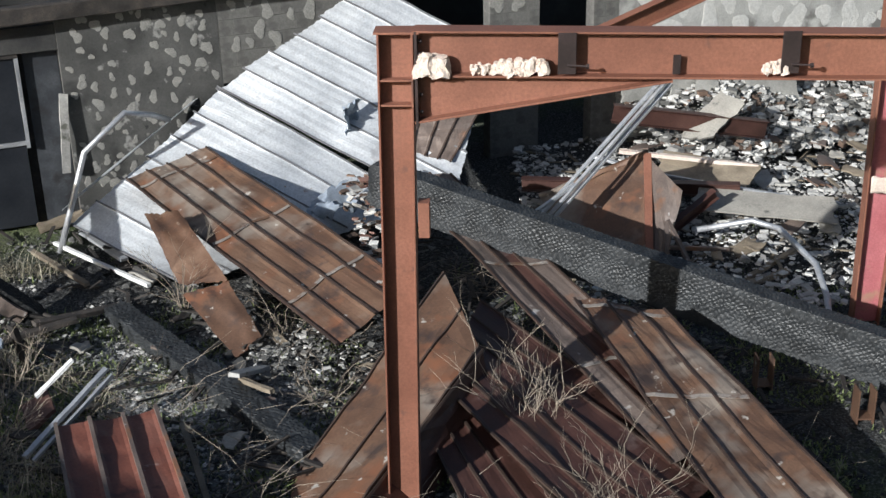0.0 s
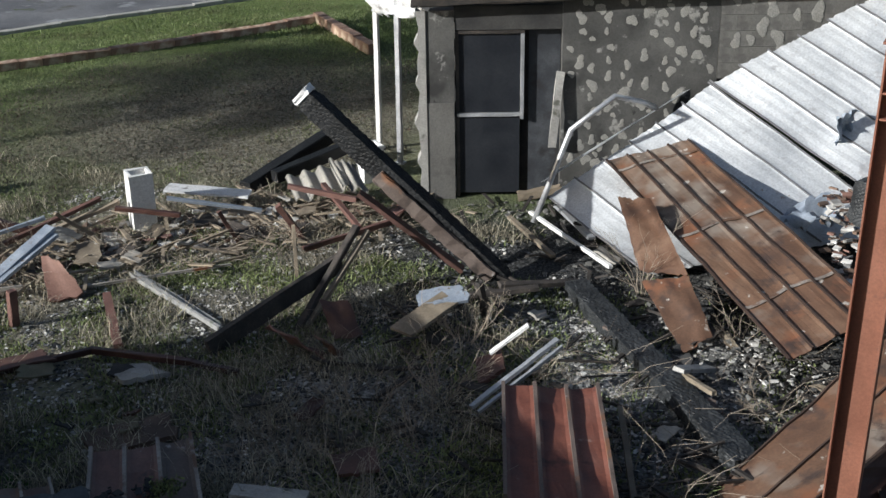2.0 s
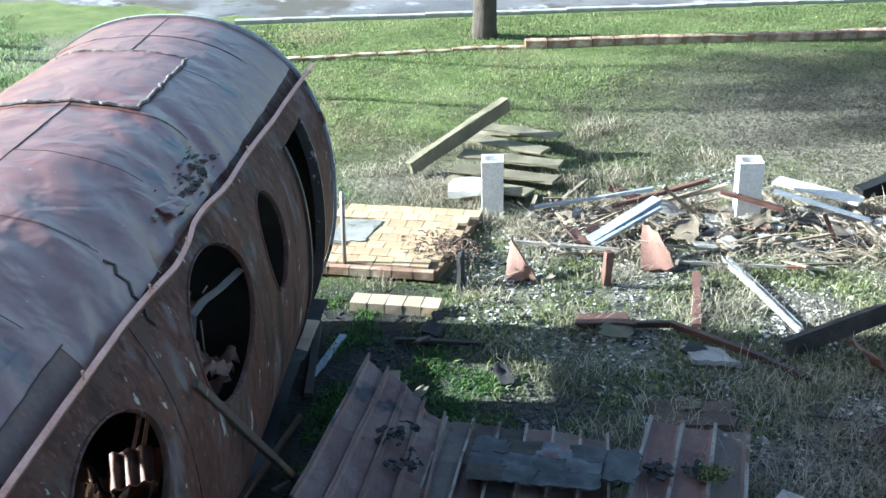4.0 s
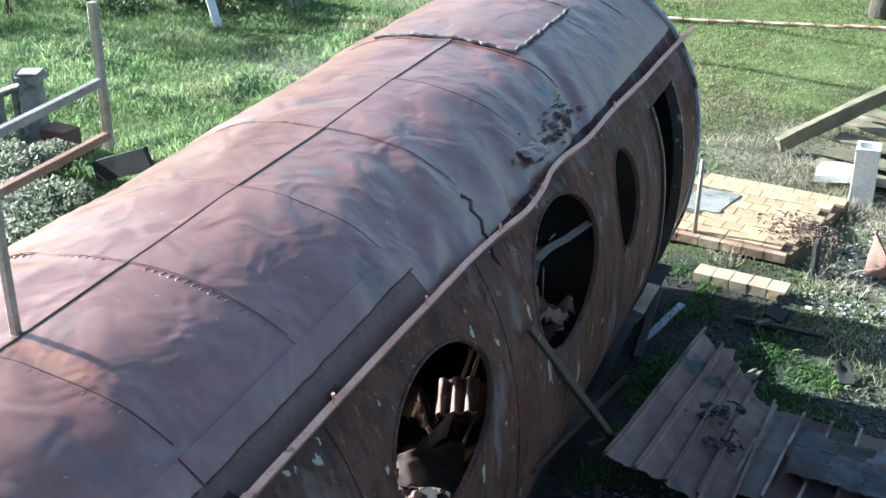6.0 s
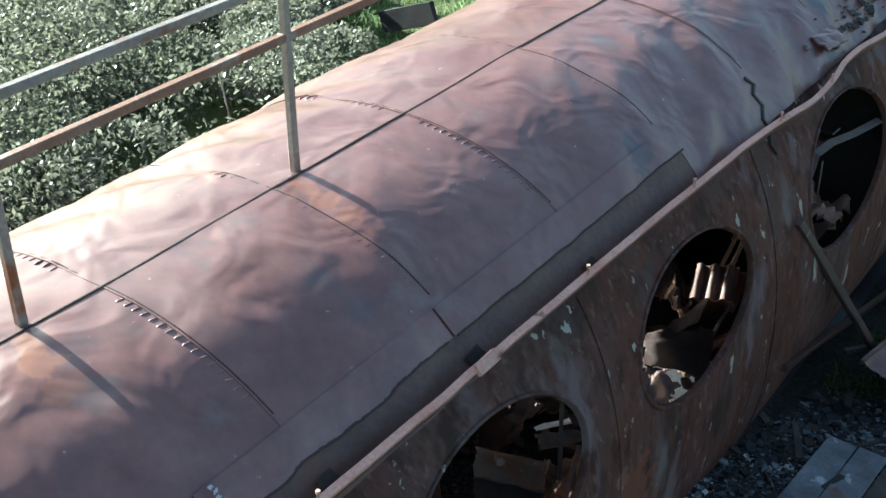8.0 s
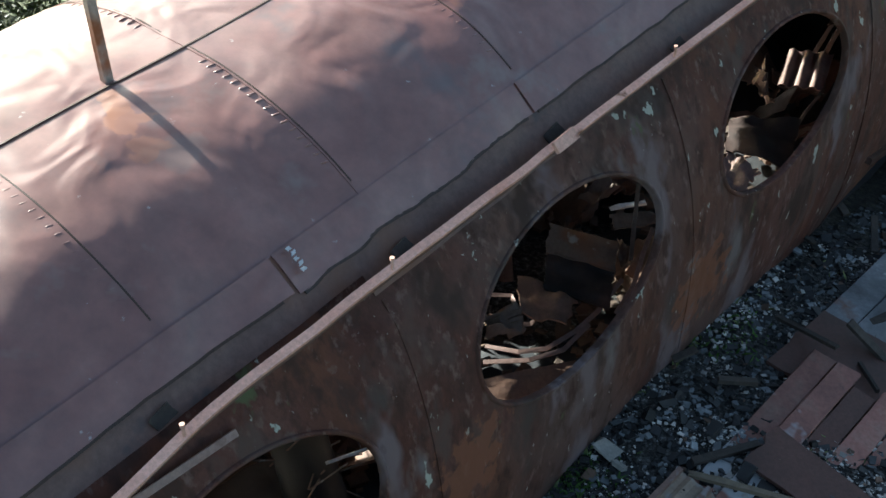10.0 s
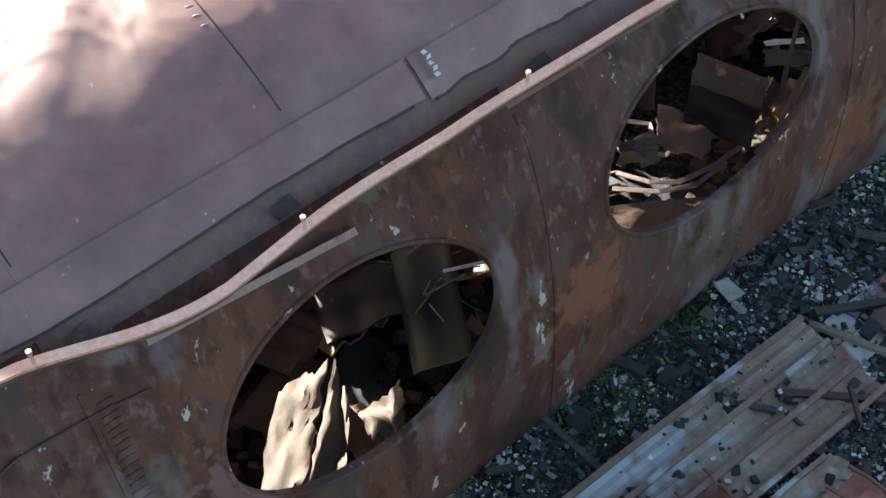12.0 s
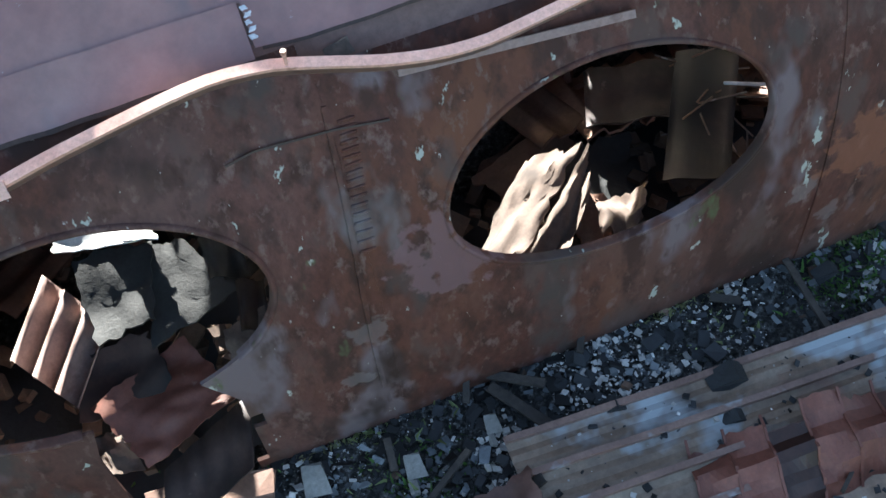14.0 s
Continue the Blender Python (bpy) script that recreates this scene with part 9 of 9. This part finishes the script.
def build_trunk_tree(x, y):
    """A street tree with a bare trunk, high limbs and a thin crown."""
    rng = random.Random(6)
    t = root("lawn_tree", "grey-brown tree with a stout bare trunk in turf", "tree", on(x, y))
    v, f = pipe([on(x, y, -0.15), (x, y, 0.25), (x + 0.02, y + 0.03, 1.5), (x + 0.1, y, 3.4)], 0.27, 14, 0.7)
    part("trunk", mesh_of("trunk", v, f, M_bark, True), M_bark, t)
    limbs, pts = [], []
    for i in range(9):
        a = i * 0.7 + rng.uniform(-0.2, 0.2)
        p0 = Vector((x + 0.1, y, 3.1 + 0.05 * i))
        p1 = p0 + Vector((math.cos(a) * 0.8, math.sin(a) * 0.8, 1.0))
        p2 = p1 + Vector((math.cos(a) * 0.9, math.sin(a) * 0.9, rng.uniform(0.5, 1.2)))
        limbs.append(pipe([p0, p1, p2], 0.1, 6, 0.25))
        for k in range(260):
            q = p1.lerp(p2, rng.uniform(0, 1.15))
            pts.append((q.x + rng.gauss(0, 0.45), q.y + rng.gauss(0, 0.45), q.z + rng.gauss(0, 0.4)))
    part("branchwork", mesh_of("branchwork", *join(*limbs), M_bark), M_bark, t)["kind"] = "stuff"
    leaves("crown", pts, 0.07, M_needle, "", "", t)


build_trunk_tree(-18.45, 14.85)


def build_weeping(x, y):
    """A small leafless weeping tree: branches arch from a low head and hang to the turf."""
    rng = random.Random(9)
    s = root("weeping_shrub", "small leafless weeping tree with thin hanging branches", "shrub", on(x, y))
    head = Vector((x, y, 1.9))
    v, f = pipe([on(x, y, -0.05), (x + 0.04, y - 0.05, 1.0), head], 0.05, 8, 0.6)
    part("trunk", mesh_of("trunk", v, f, M_bark, True), M_bark, s)
    pieces = []
    for i in range(120):
        a, r = rng.uniform(0, 6.3), rng.uniform(0.5, 1.5)
        o = Vector((math.cos(a), math.sin(a), 0))
        low = rng.uniform(0.12, 0.8)
        side = Vector((-o.y, o.x, 0)) * rng.uniform(-0.3, 0.3)
        pts = [head, head + o * r * 0.4 + Vector((0, 0, 0.35)), head + o * r * 0.8 + side * 0.5 + Vector((0, 0, 0.1)), Vector((x, y, 0.9)) + o * r + side, Vector((x, y, low)) + o * r * rng.uniform(0.75, 1.0) + side * 1.3]
        pieces.append(pipe(pts, 0.012, 4, 0.3))
        for k in range(3):
            q = pts[3] if k else pts[2]
            w = Vector((rng.uniform(-0.3, 0.3), rng.uniform(-0.3, 0.3), rng.uniform(-0.7, -0.2)))
            pieces.append(pipe([q, q + w * 0.5 + o * 0.06, q + w], 0.006, 3, 0.4))
    part("crown", mesh_of("crown", *join(*pieces), M_twig), M_twig, s)


build_weeping(-23.7, -0.45)
# a rise of scrub at the back
def build_scrub():
    rng = random.Random(21)
    pts = []
    for i in range(90):
        x, y = rng.uniform(-36, -23), rng.uniform(-14, 0.3)
        if x > -26 and y > -1.9:
            continue
        r = rng.uniform(0.6, 1.3)
        for k in range(520):
            d = Vector((rng.gauss(0, 1), rng.gauss(0, 1), rng.gauss(0.3, 0.8))).normalized()
            p = Vector((x, y, 0.3)) + d * r * rng.uniform(0.7, 1.05)
            if p.z > 0:
                pts.append(tuple(p))
    leaves("scrub", pts, 0.06, M_turf, "leafy green scrub at the back of the plot", "scrub")


build_scrub()
# distant hedge closes the view behind everything
def build_hedge():
    rng = random.Random(31)
    pts = []
    for i in range(9000):
        a = rng.uniform(0, 2 * math.pi)
        r = rng.uniform(52, 58)
        pts.append((r * math.cos(a), r * math.sin(a), rng.uniform(0, 3.5)))
    leaves("far_hedge", pts, 0.9, M_needle, "dark hedge far behind the plot", "hedge")


build_hedge()

# ---------------------------------------------------------------- garden masonry and small things behind the hull
def build_balustrade():
    b = root("stone_balustrade", "mossy stone balustrade with capped piers and a kinked rail", "balustrade", on(-16.5, -1.0))
    piers = ((-16.75, -1.45, 0.84), (-16.2, -0.18, 1.0))
    for x, y, h in piers:
        g = gz(x, y)
        for nm, z0, z1, w in (("pier", -0.05, h - 0.1, 0.25), ("cap", h - 0.1, h - 0.02, 0.36), ("cap_top", h - 0.02, h + 0.02, 0.3), ("plinth", -0.05, 0.18, 0.33)):
            v, f = bar((x, y, g + z0), (x, y, g + z1), w, w, bevel=0.015, rough=0.006, steps=2, up=(0.38, 0.92, 0))
            part(nm, mesh_of(nm, v, f, M_mossstone), M_mossstone, b)
    a, c = Vector((-16.75, -1.45, 0.58)), Vector((-16.2, -0.18, 0.86))
    m = a.lerp(c, 0.5) + Vector((0, 0, -0.12))
    for p, q in ((a, m), (m, c)):
        v, f = bar(p, q, 0.22, 0.08, bevel=0.02, rough=0.006, steps=4)
        part("rail", mesh_of("rail", v, f, M_mossstone), M_mossstone, b)
    for i in range(5):
        t = (i + 1) / 6
        p = a.lerp(c, t)
        zt = (a.lerp(m, t * 2) if t < 0.5 else m.lerp(c, t * 2 - 1)).z
        v, f = pipe([(p.x, p.y, 0.05), (p.x, p.y, 0.2), (p.x, p.y, zt - 0.05)], 0.055, 8)
        part("baluster", mesh_of("baluster", v, f, M_mossstone), M_mossstone, b)
    v, f = bar((-16.1, -0.05, 0.15), (-15.8, 0.25, 0.15), 0.3, 0.3, bevel=0.02, rough=0.008)
    thing("terracotta_block", mesh_of("terracotta_block", v, f, M_pinktile), M_pinktile, "orange terracotta block at the pier's foot", "block")


build_balustrade()


def build_fence():
    fn = root("picket_fence", "dark weathered picket fence half hidden by shrubs", "fence", on(-15.8, -3.5))
    a, c = Vector((-16.2, -3.1, 0)), Vector((-14.4, -4.1, 0))
    for z in (0.35, 0.9):
        v, f = bar(a + Vector((0, 0, z)), c + Vector((0, 0, z)), 0.05, 0.08, rough=0.004, steps=4)
        part("rail", mesh_of("rail", v, f, M_char_dull), M_char_dull, fn)
    for i in range(13):
        p = a.lerp(c, i / 12)
        v, f = bar(p + Vector((0, 0, -0.05)), p + Vector((0, 0, 1.0)), 0.07, 0.03, rough=0.003, steps=3, up=(0.5, 0.86, 0))
        part("picket", mesh_of("picket", v, f, M_char_dull), M_char_dull, fn)
    v, f = bar(a + Vector((-0.15, 0.1, -0.05)), a + Vector((-0.15, 0.1, 1.35)), 0.13, 0.13, rough=0.005, steps=3)
    part("post", mesh_of("post", v, f, M_wood), M_wood, fn)


build_fence()
bar_thing("dark_board", (-14.65, 0.45, 0.1), (-14.0, 1.05, 0.45), 0.06, 0.28, M_soot_shade, "dark board lying against the bush", "board", 0.006, 4)
bar_thing("white_plank", (-21.5, 3.06, 0.0), (-22.1, 2.9, 1.0), 0.16, 0.04, M_white, "white plank leaning below the cypress", "plank", 0.005, 4)
bar_thing("teal_board", (-25.6, 5.6, 0.0), (-25.9, 5.3, 1.3), 0.3, 0.05, M_blueboard, "dark teal board leaning by the trees", "board", 0.005, 4)
v, f = bar((-22.75, 4.8, -0.05), (-22.75, 4.8, 0.55), 0.34, 0.24, bevel=0.03, rough=0.012, steps=4)
thing("concrete_stump", mesh_of("concrete_stump", v, f, M_concrete), M_concrete, "pale concrete post stump in grass", "stump")

# ---------------------------------------------------------------- loose rubble over the yard
def rubble_field(name, n, box, size, mat, label, seed, keep=None, lift=0.0, flat=0.45):
    rng = random.Random(seed)
    pl = []
    for x, y in scatter(n, *box, lambda x, y, r: free_ground(x, y) and (keep is None or keep(x, y, r)), seed):
        s = size[0] * (size[1] / size[0]) ** (rng.random() ** 2.2)
        pl.append((x, y, gz(x, y) + lift + s * 0.12, s))
    rocks(name, pl, mat, label, flat=flat)


rubble_field("ash_rubble", 12000, (-5.5, 4.0, 7.0, 12.6), (0.012, 0.09), M_ash, "black ash and cinders over the yard", 41, lambda x, y, r: cloud(x, y, 0.9, 1) > r.uniform(-0.6, 0.3))
rubble_field("grey_rubble", 15000, (-5.5, 7.0, 8.0, 17.2), (0.01, 0.09), M_rubble, "grey mixed rubble over the yard", 42, lambda x, y, r: cloud(x, y, 0.8, 2) > r.uniform(-0.4, 0.4))
rubble_field("pale_rubble", 12000, (1.0, 7.0, 11.2, 17.3), (0.012, 0.13), M_rubble_pale, "pale plaster rubble before the far wall", 43, lambda x, y, r: cloud(x, y, 0.7, 4) > r.uniform(-0.5, 0.3), 0.12)
rubble_field("pale_rubble", 9000, (-4.6, -0.8, 8.0, 11.8), (0.006, 0.055), M_rubble_pale, "white ash and plaster bits on the ground", 44, lambda x, y, r: math.hypot(x + 2.7 + 0.5 * (y - 10), y - 10.0) < r.uniform(0.2, 2.1) and cloud(x, y, 2.0, 15) > r.uniform(-0.5, 0.2))
rubble_field("bank_rubble", 34000, (-6.5, 1.2, -2.6, 5.2), (0.006, 0.05), M_bankgrit, "blue-grey grit on the bank beside the hull", 45, lambda x, y, r: hull_uv(x, y)[1] < r.uniform(2.2, 5.0) and cloud(x, y, 2.6, 1) > r.uniform(-0.6, 0.3))
rubble_field("bank_ash", 30000, (-6.5, 1.2, -2.6, 5.2), (0.006, 0.075), M_ash, "black cinders on the bank beside the hull", 46, lambda x, y, r: hull_uv(x, y)[1] < r.uniform(2.2, 5.0))
rubble_field("bank_lumps", 620, (-6.0, 0.9, -2.4, 4.6), (0.025, 0.085), M_ash, "black charred lumps on the bank", 59, lambda x, y, r: hull_uv(x, y)[1] < r.uniform(1.6, 4.2) and cloud(x, y, 1.7, 12) > r.uniform(-0.2, 0.4), 0.008, 1.0)
rubble_field("bank_stones", 380, (-6.0, 0.9, -2.4, 4.6), (0.02, 0.065), M_bankgrit, "grey stones on the bank", 60, lambda x, y, r: hull_uv(x, y)[1] < r.uniform(1.6, 4.2), 0.012, 0.6)
rubble_field("bank_brown", 260, (-6.0, 0.9, -2.4, 4.6), (0.02, 0.08), M_rubble_brown, "brown tile shards on the bank", 65, lambda x, y, r: hull_uv(x, y)[1] < r.uniform(1.6, 4.2), 0.012, 0.35)
rubble_field("bank_pale_ash", 9000, (-5.5, 0.6, -2.2, 4.2), (0.005, 0.036), M_rubble_pale, "whitish ash flakes on the cinder bank", 57, lambda x, y, r: hull_uv(x, y)[1] < 3.4 and cloud(x, y, 2.6, 7) > r.uniform(0.0, 0.5), 0.008)
rubble_field("bank_pale", 9000, (-4.6, 0.2, -2.0, 2.8), (0.004, 0.03), M_rubble_pale, "pale plaster bits on the bank", 47, lambda x, y, r: cloud(x, y, 3.2, 2) > r.uniform(0.0, 0.45) and hull_uv(x, y)[1] < 4, 0.008)
tuft = random.Random(12)
for lab, x0, y0, k, sp in (("bright green weed tuft in cinders", -2.95, 0.33, 420, 0.11), ("bright green weed tuft in cinders", -2.75, 0.2, 260, 0.08), ("small green weed tuft in cinders", -3.35, 0.62, 300, 0.1), ("low green weeds at the panel's end", -1.3, -0.85, 240, 0.12), ("mossy weeds among ash", -0.75, -1.5, 320, 0.14), ("small green weed tuft in cinders", -4.3, 1.45, 260, 0.12)):
    pts = [(x0 + tuft.gauss(0, sp), y0 + tuft.gauss(0, sp)) for q in range(k)]
    blades("weed_tuft", [(x, y, gz(x, y) - 0.004, tuft.uniform(0.6, 1.4)) for x, y in pts], M_weedbright, lab, "weeds", (0.012, 0.04), 0.006, 1.5)
rubble_field("yard_gravel", 15000, (-10.5, -4.5, 6.8, 12.6), (0.012, 0.06), M_rubble_pale, "pale gravel in the yard", 48, lambda x, y, r: worn(x, y) > 0.1 and hull_uv(x, y)[1] > 2.6)
rubble_field("shade_gravel", 9000, (-9.5, -2.0, 4.8, 9.8), (0.012, 0.07), M_rubble, "mixed grey gravel among weeds", 58, lambda x, y, r: hull_uv(x, y)[1] > r.uniform(2.2, 3.4))
rubble_field("yard_cinders", 9000, (-10.2, -3.0, 4.2, 9.5), (0.012, 0.06), M_ash, "dark cinders in the shaded yard", 49)
rubble_field("heap_rubble", 700, (-10.8, -6.5, 9.4, 12.4), (0.04, 0.22), M_rubble_pale, "white broken blocks along the ruined wall", 50, lambda x, y, r: abs((x + 8.9) * 0.72 - (y - 10.9) * 0.69) < r.uniform(0.1, 0.7))
rubble_field("heap_brown", 900, (-10.8, -5.2, 9.4, 12.9), (0.04, 0.18), M_rubble_brown, "brown broken rubble along the ruined wall", 51, lambda x, y, r: abs((x + 8.6) * 0.72 - (y - 11.2) * 0.69) < r.uniform(0.1, 0.8))
rubble_field("lawn_litter", 5000, (-16, -6, 12, 19.5), (0.015, 0.045), M_rubble_brown, "brown leaf litter and stones on the worn lawn", 52, lambda x, y, r: worn(x, y) > 0.05)


def sticks(name, n, box, size, mat, label, seed, keep=None):
    """Small splinters and laths strewn about, as one object."""
    rng = random.Random(seed)
    pieces = []
    for x, y in scatter(n, *box, lambda x, y, r: free_ground(x, y) and (keep is None or keep(x, y, r)), seed):
        a, l = rng.uniform(0, 6.3), rng.uniform(*size)
        p = on(x, y, rng.uniform(0.02, 0.08))
        q = p + Vector((math.cos(a) * l, math.sin(a) * l, rng.uniform(-0.02, 0.12)))
        pieces.append(bar(p, q, rng.uniform(0.015, 0.05), rng.uniform(0.01, 0.03), steps=1, rough=0.002, seed=seed))
    ob = thing(name, mesh_of(name, *join(*pieces), mat), mat, label, "splinters")
    ob["kind"] = "stuff"


sticks("splinters", 420, (-5.2, 5.5, 7.5, 14.5), (0.12, 0.6), M_char_dull, "charred splinters over the yard", 61)
sticks("splinters", 200, (-10.8, -4.0, 8.8, 13.2), (0.15, 0.7), M_wood, "grey splinters in the debris line", 62, lambda x, y, r: abs((x + 8.3) * 0.72 - (y - 11.2) * 0.69) < 0.9)
sticks("splinters", 160, (-7.0, 0.5, -1.5, 4.5), (0.08, 0.4), M_char_dull, "charred splinters on the bank", 63, lambda x, y, r: hull_uv(x, y)[1] < 4.5)
sticks("splinters", 120, (1.0, 6.5, 11.5, 16.8), (0.15, 0.8), M_wood, "broken laths on the far rubble", 64)


def brush(name, n, box, size, mat, label, seed, keep=None):
    """Dead stems and twigs lying and standing about, each a bent three-sided stem; one object."""
    rng = random.Random(seed)
    pieces = []
    for x, y in scatter(n, *box, lambda x, y, r: free_ground(x, y) and (keep is None or keep(x, y, r)), seed):
        a, l = rng.uniform(0, 6.3), rng.uniform(*size)
        up = rng.uniform(0.05, 0.9)
        p = on(x, y, 0.0)
        q = p + Vector((math.cos(a) * l * 0.4, math.sin(a) * l * 0.4, l * 0.45 * up))
        e = q + Vector((math.cos(a + rng.uniform(-0.7, 0.7)) * l * 0.6, math.sin(a) * l * 0.5, l * 0.4 * (up - 0.25)))
        pieces.append(pipe([p, q, e], rng.uniform(0.002, 0.0045), 3, 0.4))
    ob = thing(name, mesh_of(name, *join(*pieces), mat), mat, label, "twigs")
    ob["kind"] = "stuff"


brush("dead_brush", 620, (-6.2, -1.4, 6.6, 10.2), (0.2, 0.7), M_twig, "tangled dead stems over the yard", 81, lambda x, y, r: cloud(x, y, 1.0, 3) > r.uniform(-0.4, 0.4))
brush("dead_brush", 900, (-2.2, 3.0, 7.0, 12.5), (0.15, 0.6), M_twig, "dead stems between fallen sheets", 82, lambda x, y, r: cloud(x, y, 1.2, 5) > r.uniform(-0.2, 0.5))
brush("dead_brush", 1300, (-10.8, -5.0, 8.6, 12.8), (0.15, 0.55), M_twig, "pale dead stems along the debris line", 83, lambda x, y, r: abs((x + 8.3) * 0.72 - (y - 11.2) * 0.69) < 1.1)


def flat_scraps(n, box, lift, mats, label, seed, size=(0.15, 0.5), keep=None):
    """Broken pieces of board lying about, each a thing of its own."""
    rng = random.Random(seed)
    for k, (x, y) in enumerate(scatter(n, *box, lambda x, y, r: free_ground(x, y) and (keep is None or keep(x, y, r)), seed)):
        a, l = rng.uniform(0, 6.3), rng.uniform(*size)
        w = l * rng.uniform(0.3, 0.9)
        e = Vector((math.cos(a), math.sin(a), rng.uniform(-0.35, 0.35))) * l / 2
        g = Vector((-math.sin(a), math.cos(a), rng.uniform(-0.3, 0.3))) * w / 2
        c = on(x, y, lift + rng.uniform(0.03, 0.1))
        slab_thing("board_scrap", [c - e - g, c + e - g * rng.uniform(0.4, 1), c + e + g, c - e * rng.uniform(0.5, 1) + g], rng.uniform(0.012, 0.03), rng.choice(mats), label, "board scrap", 0.03, k + seed, 0.1, "scattered scraps", 5)


hr = random.Random(33)
for mat_, n_, lab in ((M_rubble_pale, 2600, "white plaster rubble banked against the far wall"), (M_rubble, 1500, "grey rubble banked against the far wall"), (M_rubble_brown, 500, "brown rubble banked against the far wall")):
    pl = []
    for q in range(n_):
        d = 1.9 * hr.random() ** 1.2
        x = hr.uniform(9.4, 14.4)
        p = wp(x, (0.75 + 0.25 * math.sin(1.9 * x)) * max(0.0, 1 - d / 1.9) + 0.12 + hr.uniform(0, 0.05), d + 0.03)
        pl.append((p.x, p.y, p.z, 0.03 + 0.17 * hr.random() ** 2.5))
    rocks("wall_rubble", pl, mat_, lab, flat=0.6)
for k in range(22):
    x, z, d = hr.uniform(9.5, 13.6), hr.uniform(0.35, 0.9), hr.uniform(0.12, 0.8)
    w, h = hr.uniform(0.12, 0.3), hr.uniform(0.15, 0.45)
    q = hr.uniform(-0.12, 0.12)
    slab_thing("wallboard", [wp(x - w, z + q, d), wp(x + w, z - q, d), wp(x + w * 0.8, z + h, d - 0.15), wp(x - w * 0.7, z + h * 0.9, d - 0.15)], 0.02, hr.choice([M_patch, M_farplaster, M_dab, M_fibre]), "broken pale wallboard leaning in the rubble", "wallboard", 0.03, k + 40, 0.12, "loose debris", 6)
flat_scraps(75, (1.6, 6.2, 11.6, 16.8), 0.12, [M_dab, M_fibre, M_fibre, M_wood, M_rust_grey, M_concrete], "broken pale board on the rubble slope", 91, (0.08, 0.36))
flat_scraps(30, (-4.6, 0.0, 8.2, 12.2), 0.03, [M_fibre, M_char_dull, M_wood, M_rust_grey, M_soot_shade], "broken sooty board lying on ash", 92, (0.12, 0.4))
flat_scraps(34, (-10.6, -4.6, 9.0, 12.8), 0.05, [M_wood, M_redtile, M_fibre, M_char_dull, M_dab], "broken board in the debris line", 93, (0.12, 0.4), lambda x, y, r: abs((x + 8.3) * 0.72 - (y - 11.2) * 0.69) < 0.8)
flat_scraps(26, (-9.0, -4.0, 4.9, 8.2), 0.02, [M_char_dull, M_soot_shade, M_rust_dark, M_wood_green], "small burnt board lying in weeds", 94, (0.1, 0.35))


def build_hull_moss():
    """Moss and grass tips in the gap where the bank meets the hull."""
    rng = random.Random(77)
    s = []
    for i in range(1500):
        y = rng.uniform(-0.2, 4.2)
        if noise.noise((y * 2.2, 0.0, 3.0)) < rng.uniform(0.0, 0.6):
            continue
        p = HULL_O + AX * y + SD * (1.485 + rng.uniform(0.0, 0.03))
        s.append((p.x, p.y, gz(p.x, p.y) + 0.01, rng.uniform(0.5, 1.2)))
    blades("hull_moss", s, M_grass, "bright moss along the foot of the hull", "moss", (0.008, 0.028), 0.012, 1.0)


build_hull_moss()
PANEL_BITS = random.Random(78)
bits = []
for i in range(420):
    s, t = PANEL_BITS.random(), PANEL_BITS.random() ** 1.3
    p = Vector((-1.48, -0.62, 1.21)) + Vector((-1.83, 1.66, 0.05)) * s + Vector((0.8, 0.95, -0.04)) * t
    bits.append((p.x, p.y, p.z + 0.02, 0.008 + 0.045 * PANEL_BITS.random() ** 3))
rocks("panel_cinders", bits, M_ash, "small cinders strewn over the fallen panels", flat=0.6)
rocks("panel_crumbs", [(x + 0.05, y - 0.03, z, r * 0.6) for x, y, z, r in bits[::2]], M_rubble_pale, "white crumbs strewn over the fallen panels", flat=0.6)


def build_outer_grass():
    """Rough turf behind and beside the place where the camera hovers."""
    rng = random.Random(19)
    s = [(x, y, gz(x, y) - 0.01, rng.uniform(0.6, 1.3)) for x, y in scatter(14000, 0.5, 13, -9, 8.5, lambda x, y, r: free_ground(x, y) and cloud(x, y, 0.6, 4) > r.uniform(-0.6, 0.2) and hull_uv(x, y)[1] > r.uniform(4.2, 6.0), 23)]
    blades("rough_grass", s, M_grass, "rough turf on the open side of the plot", "grass", (0.04, 0.11), 0.01, 1.2)


build_outer_grass()
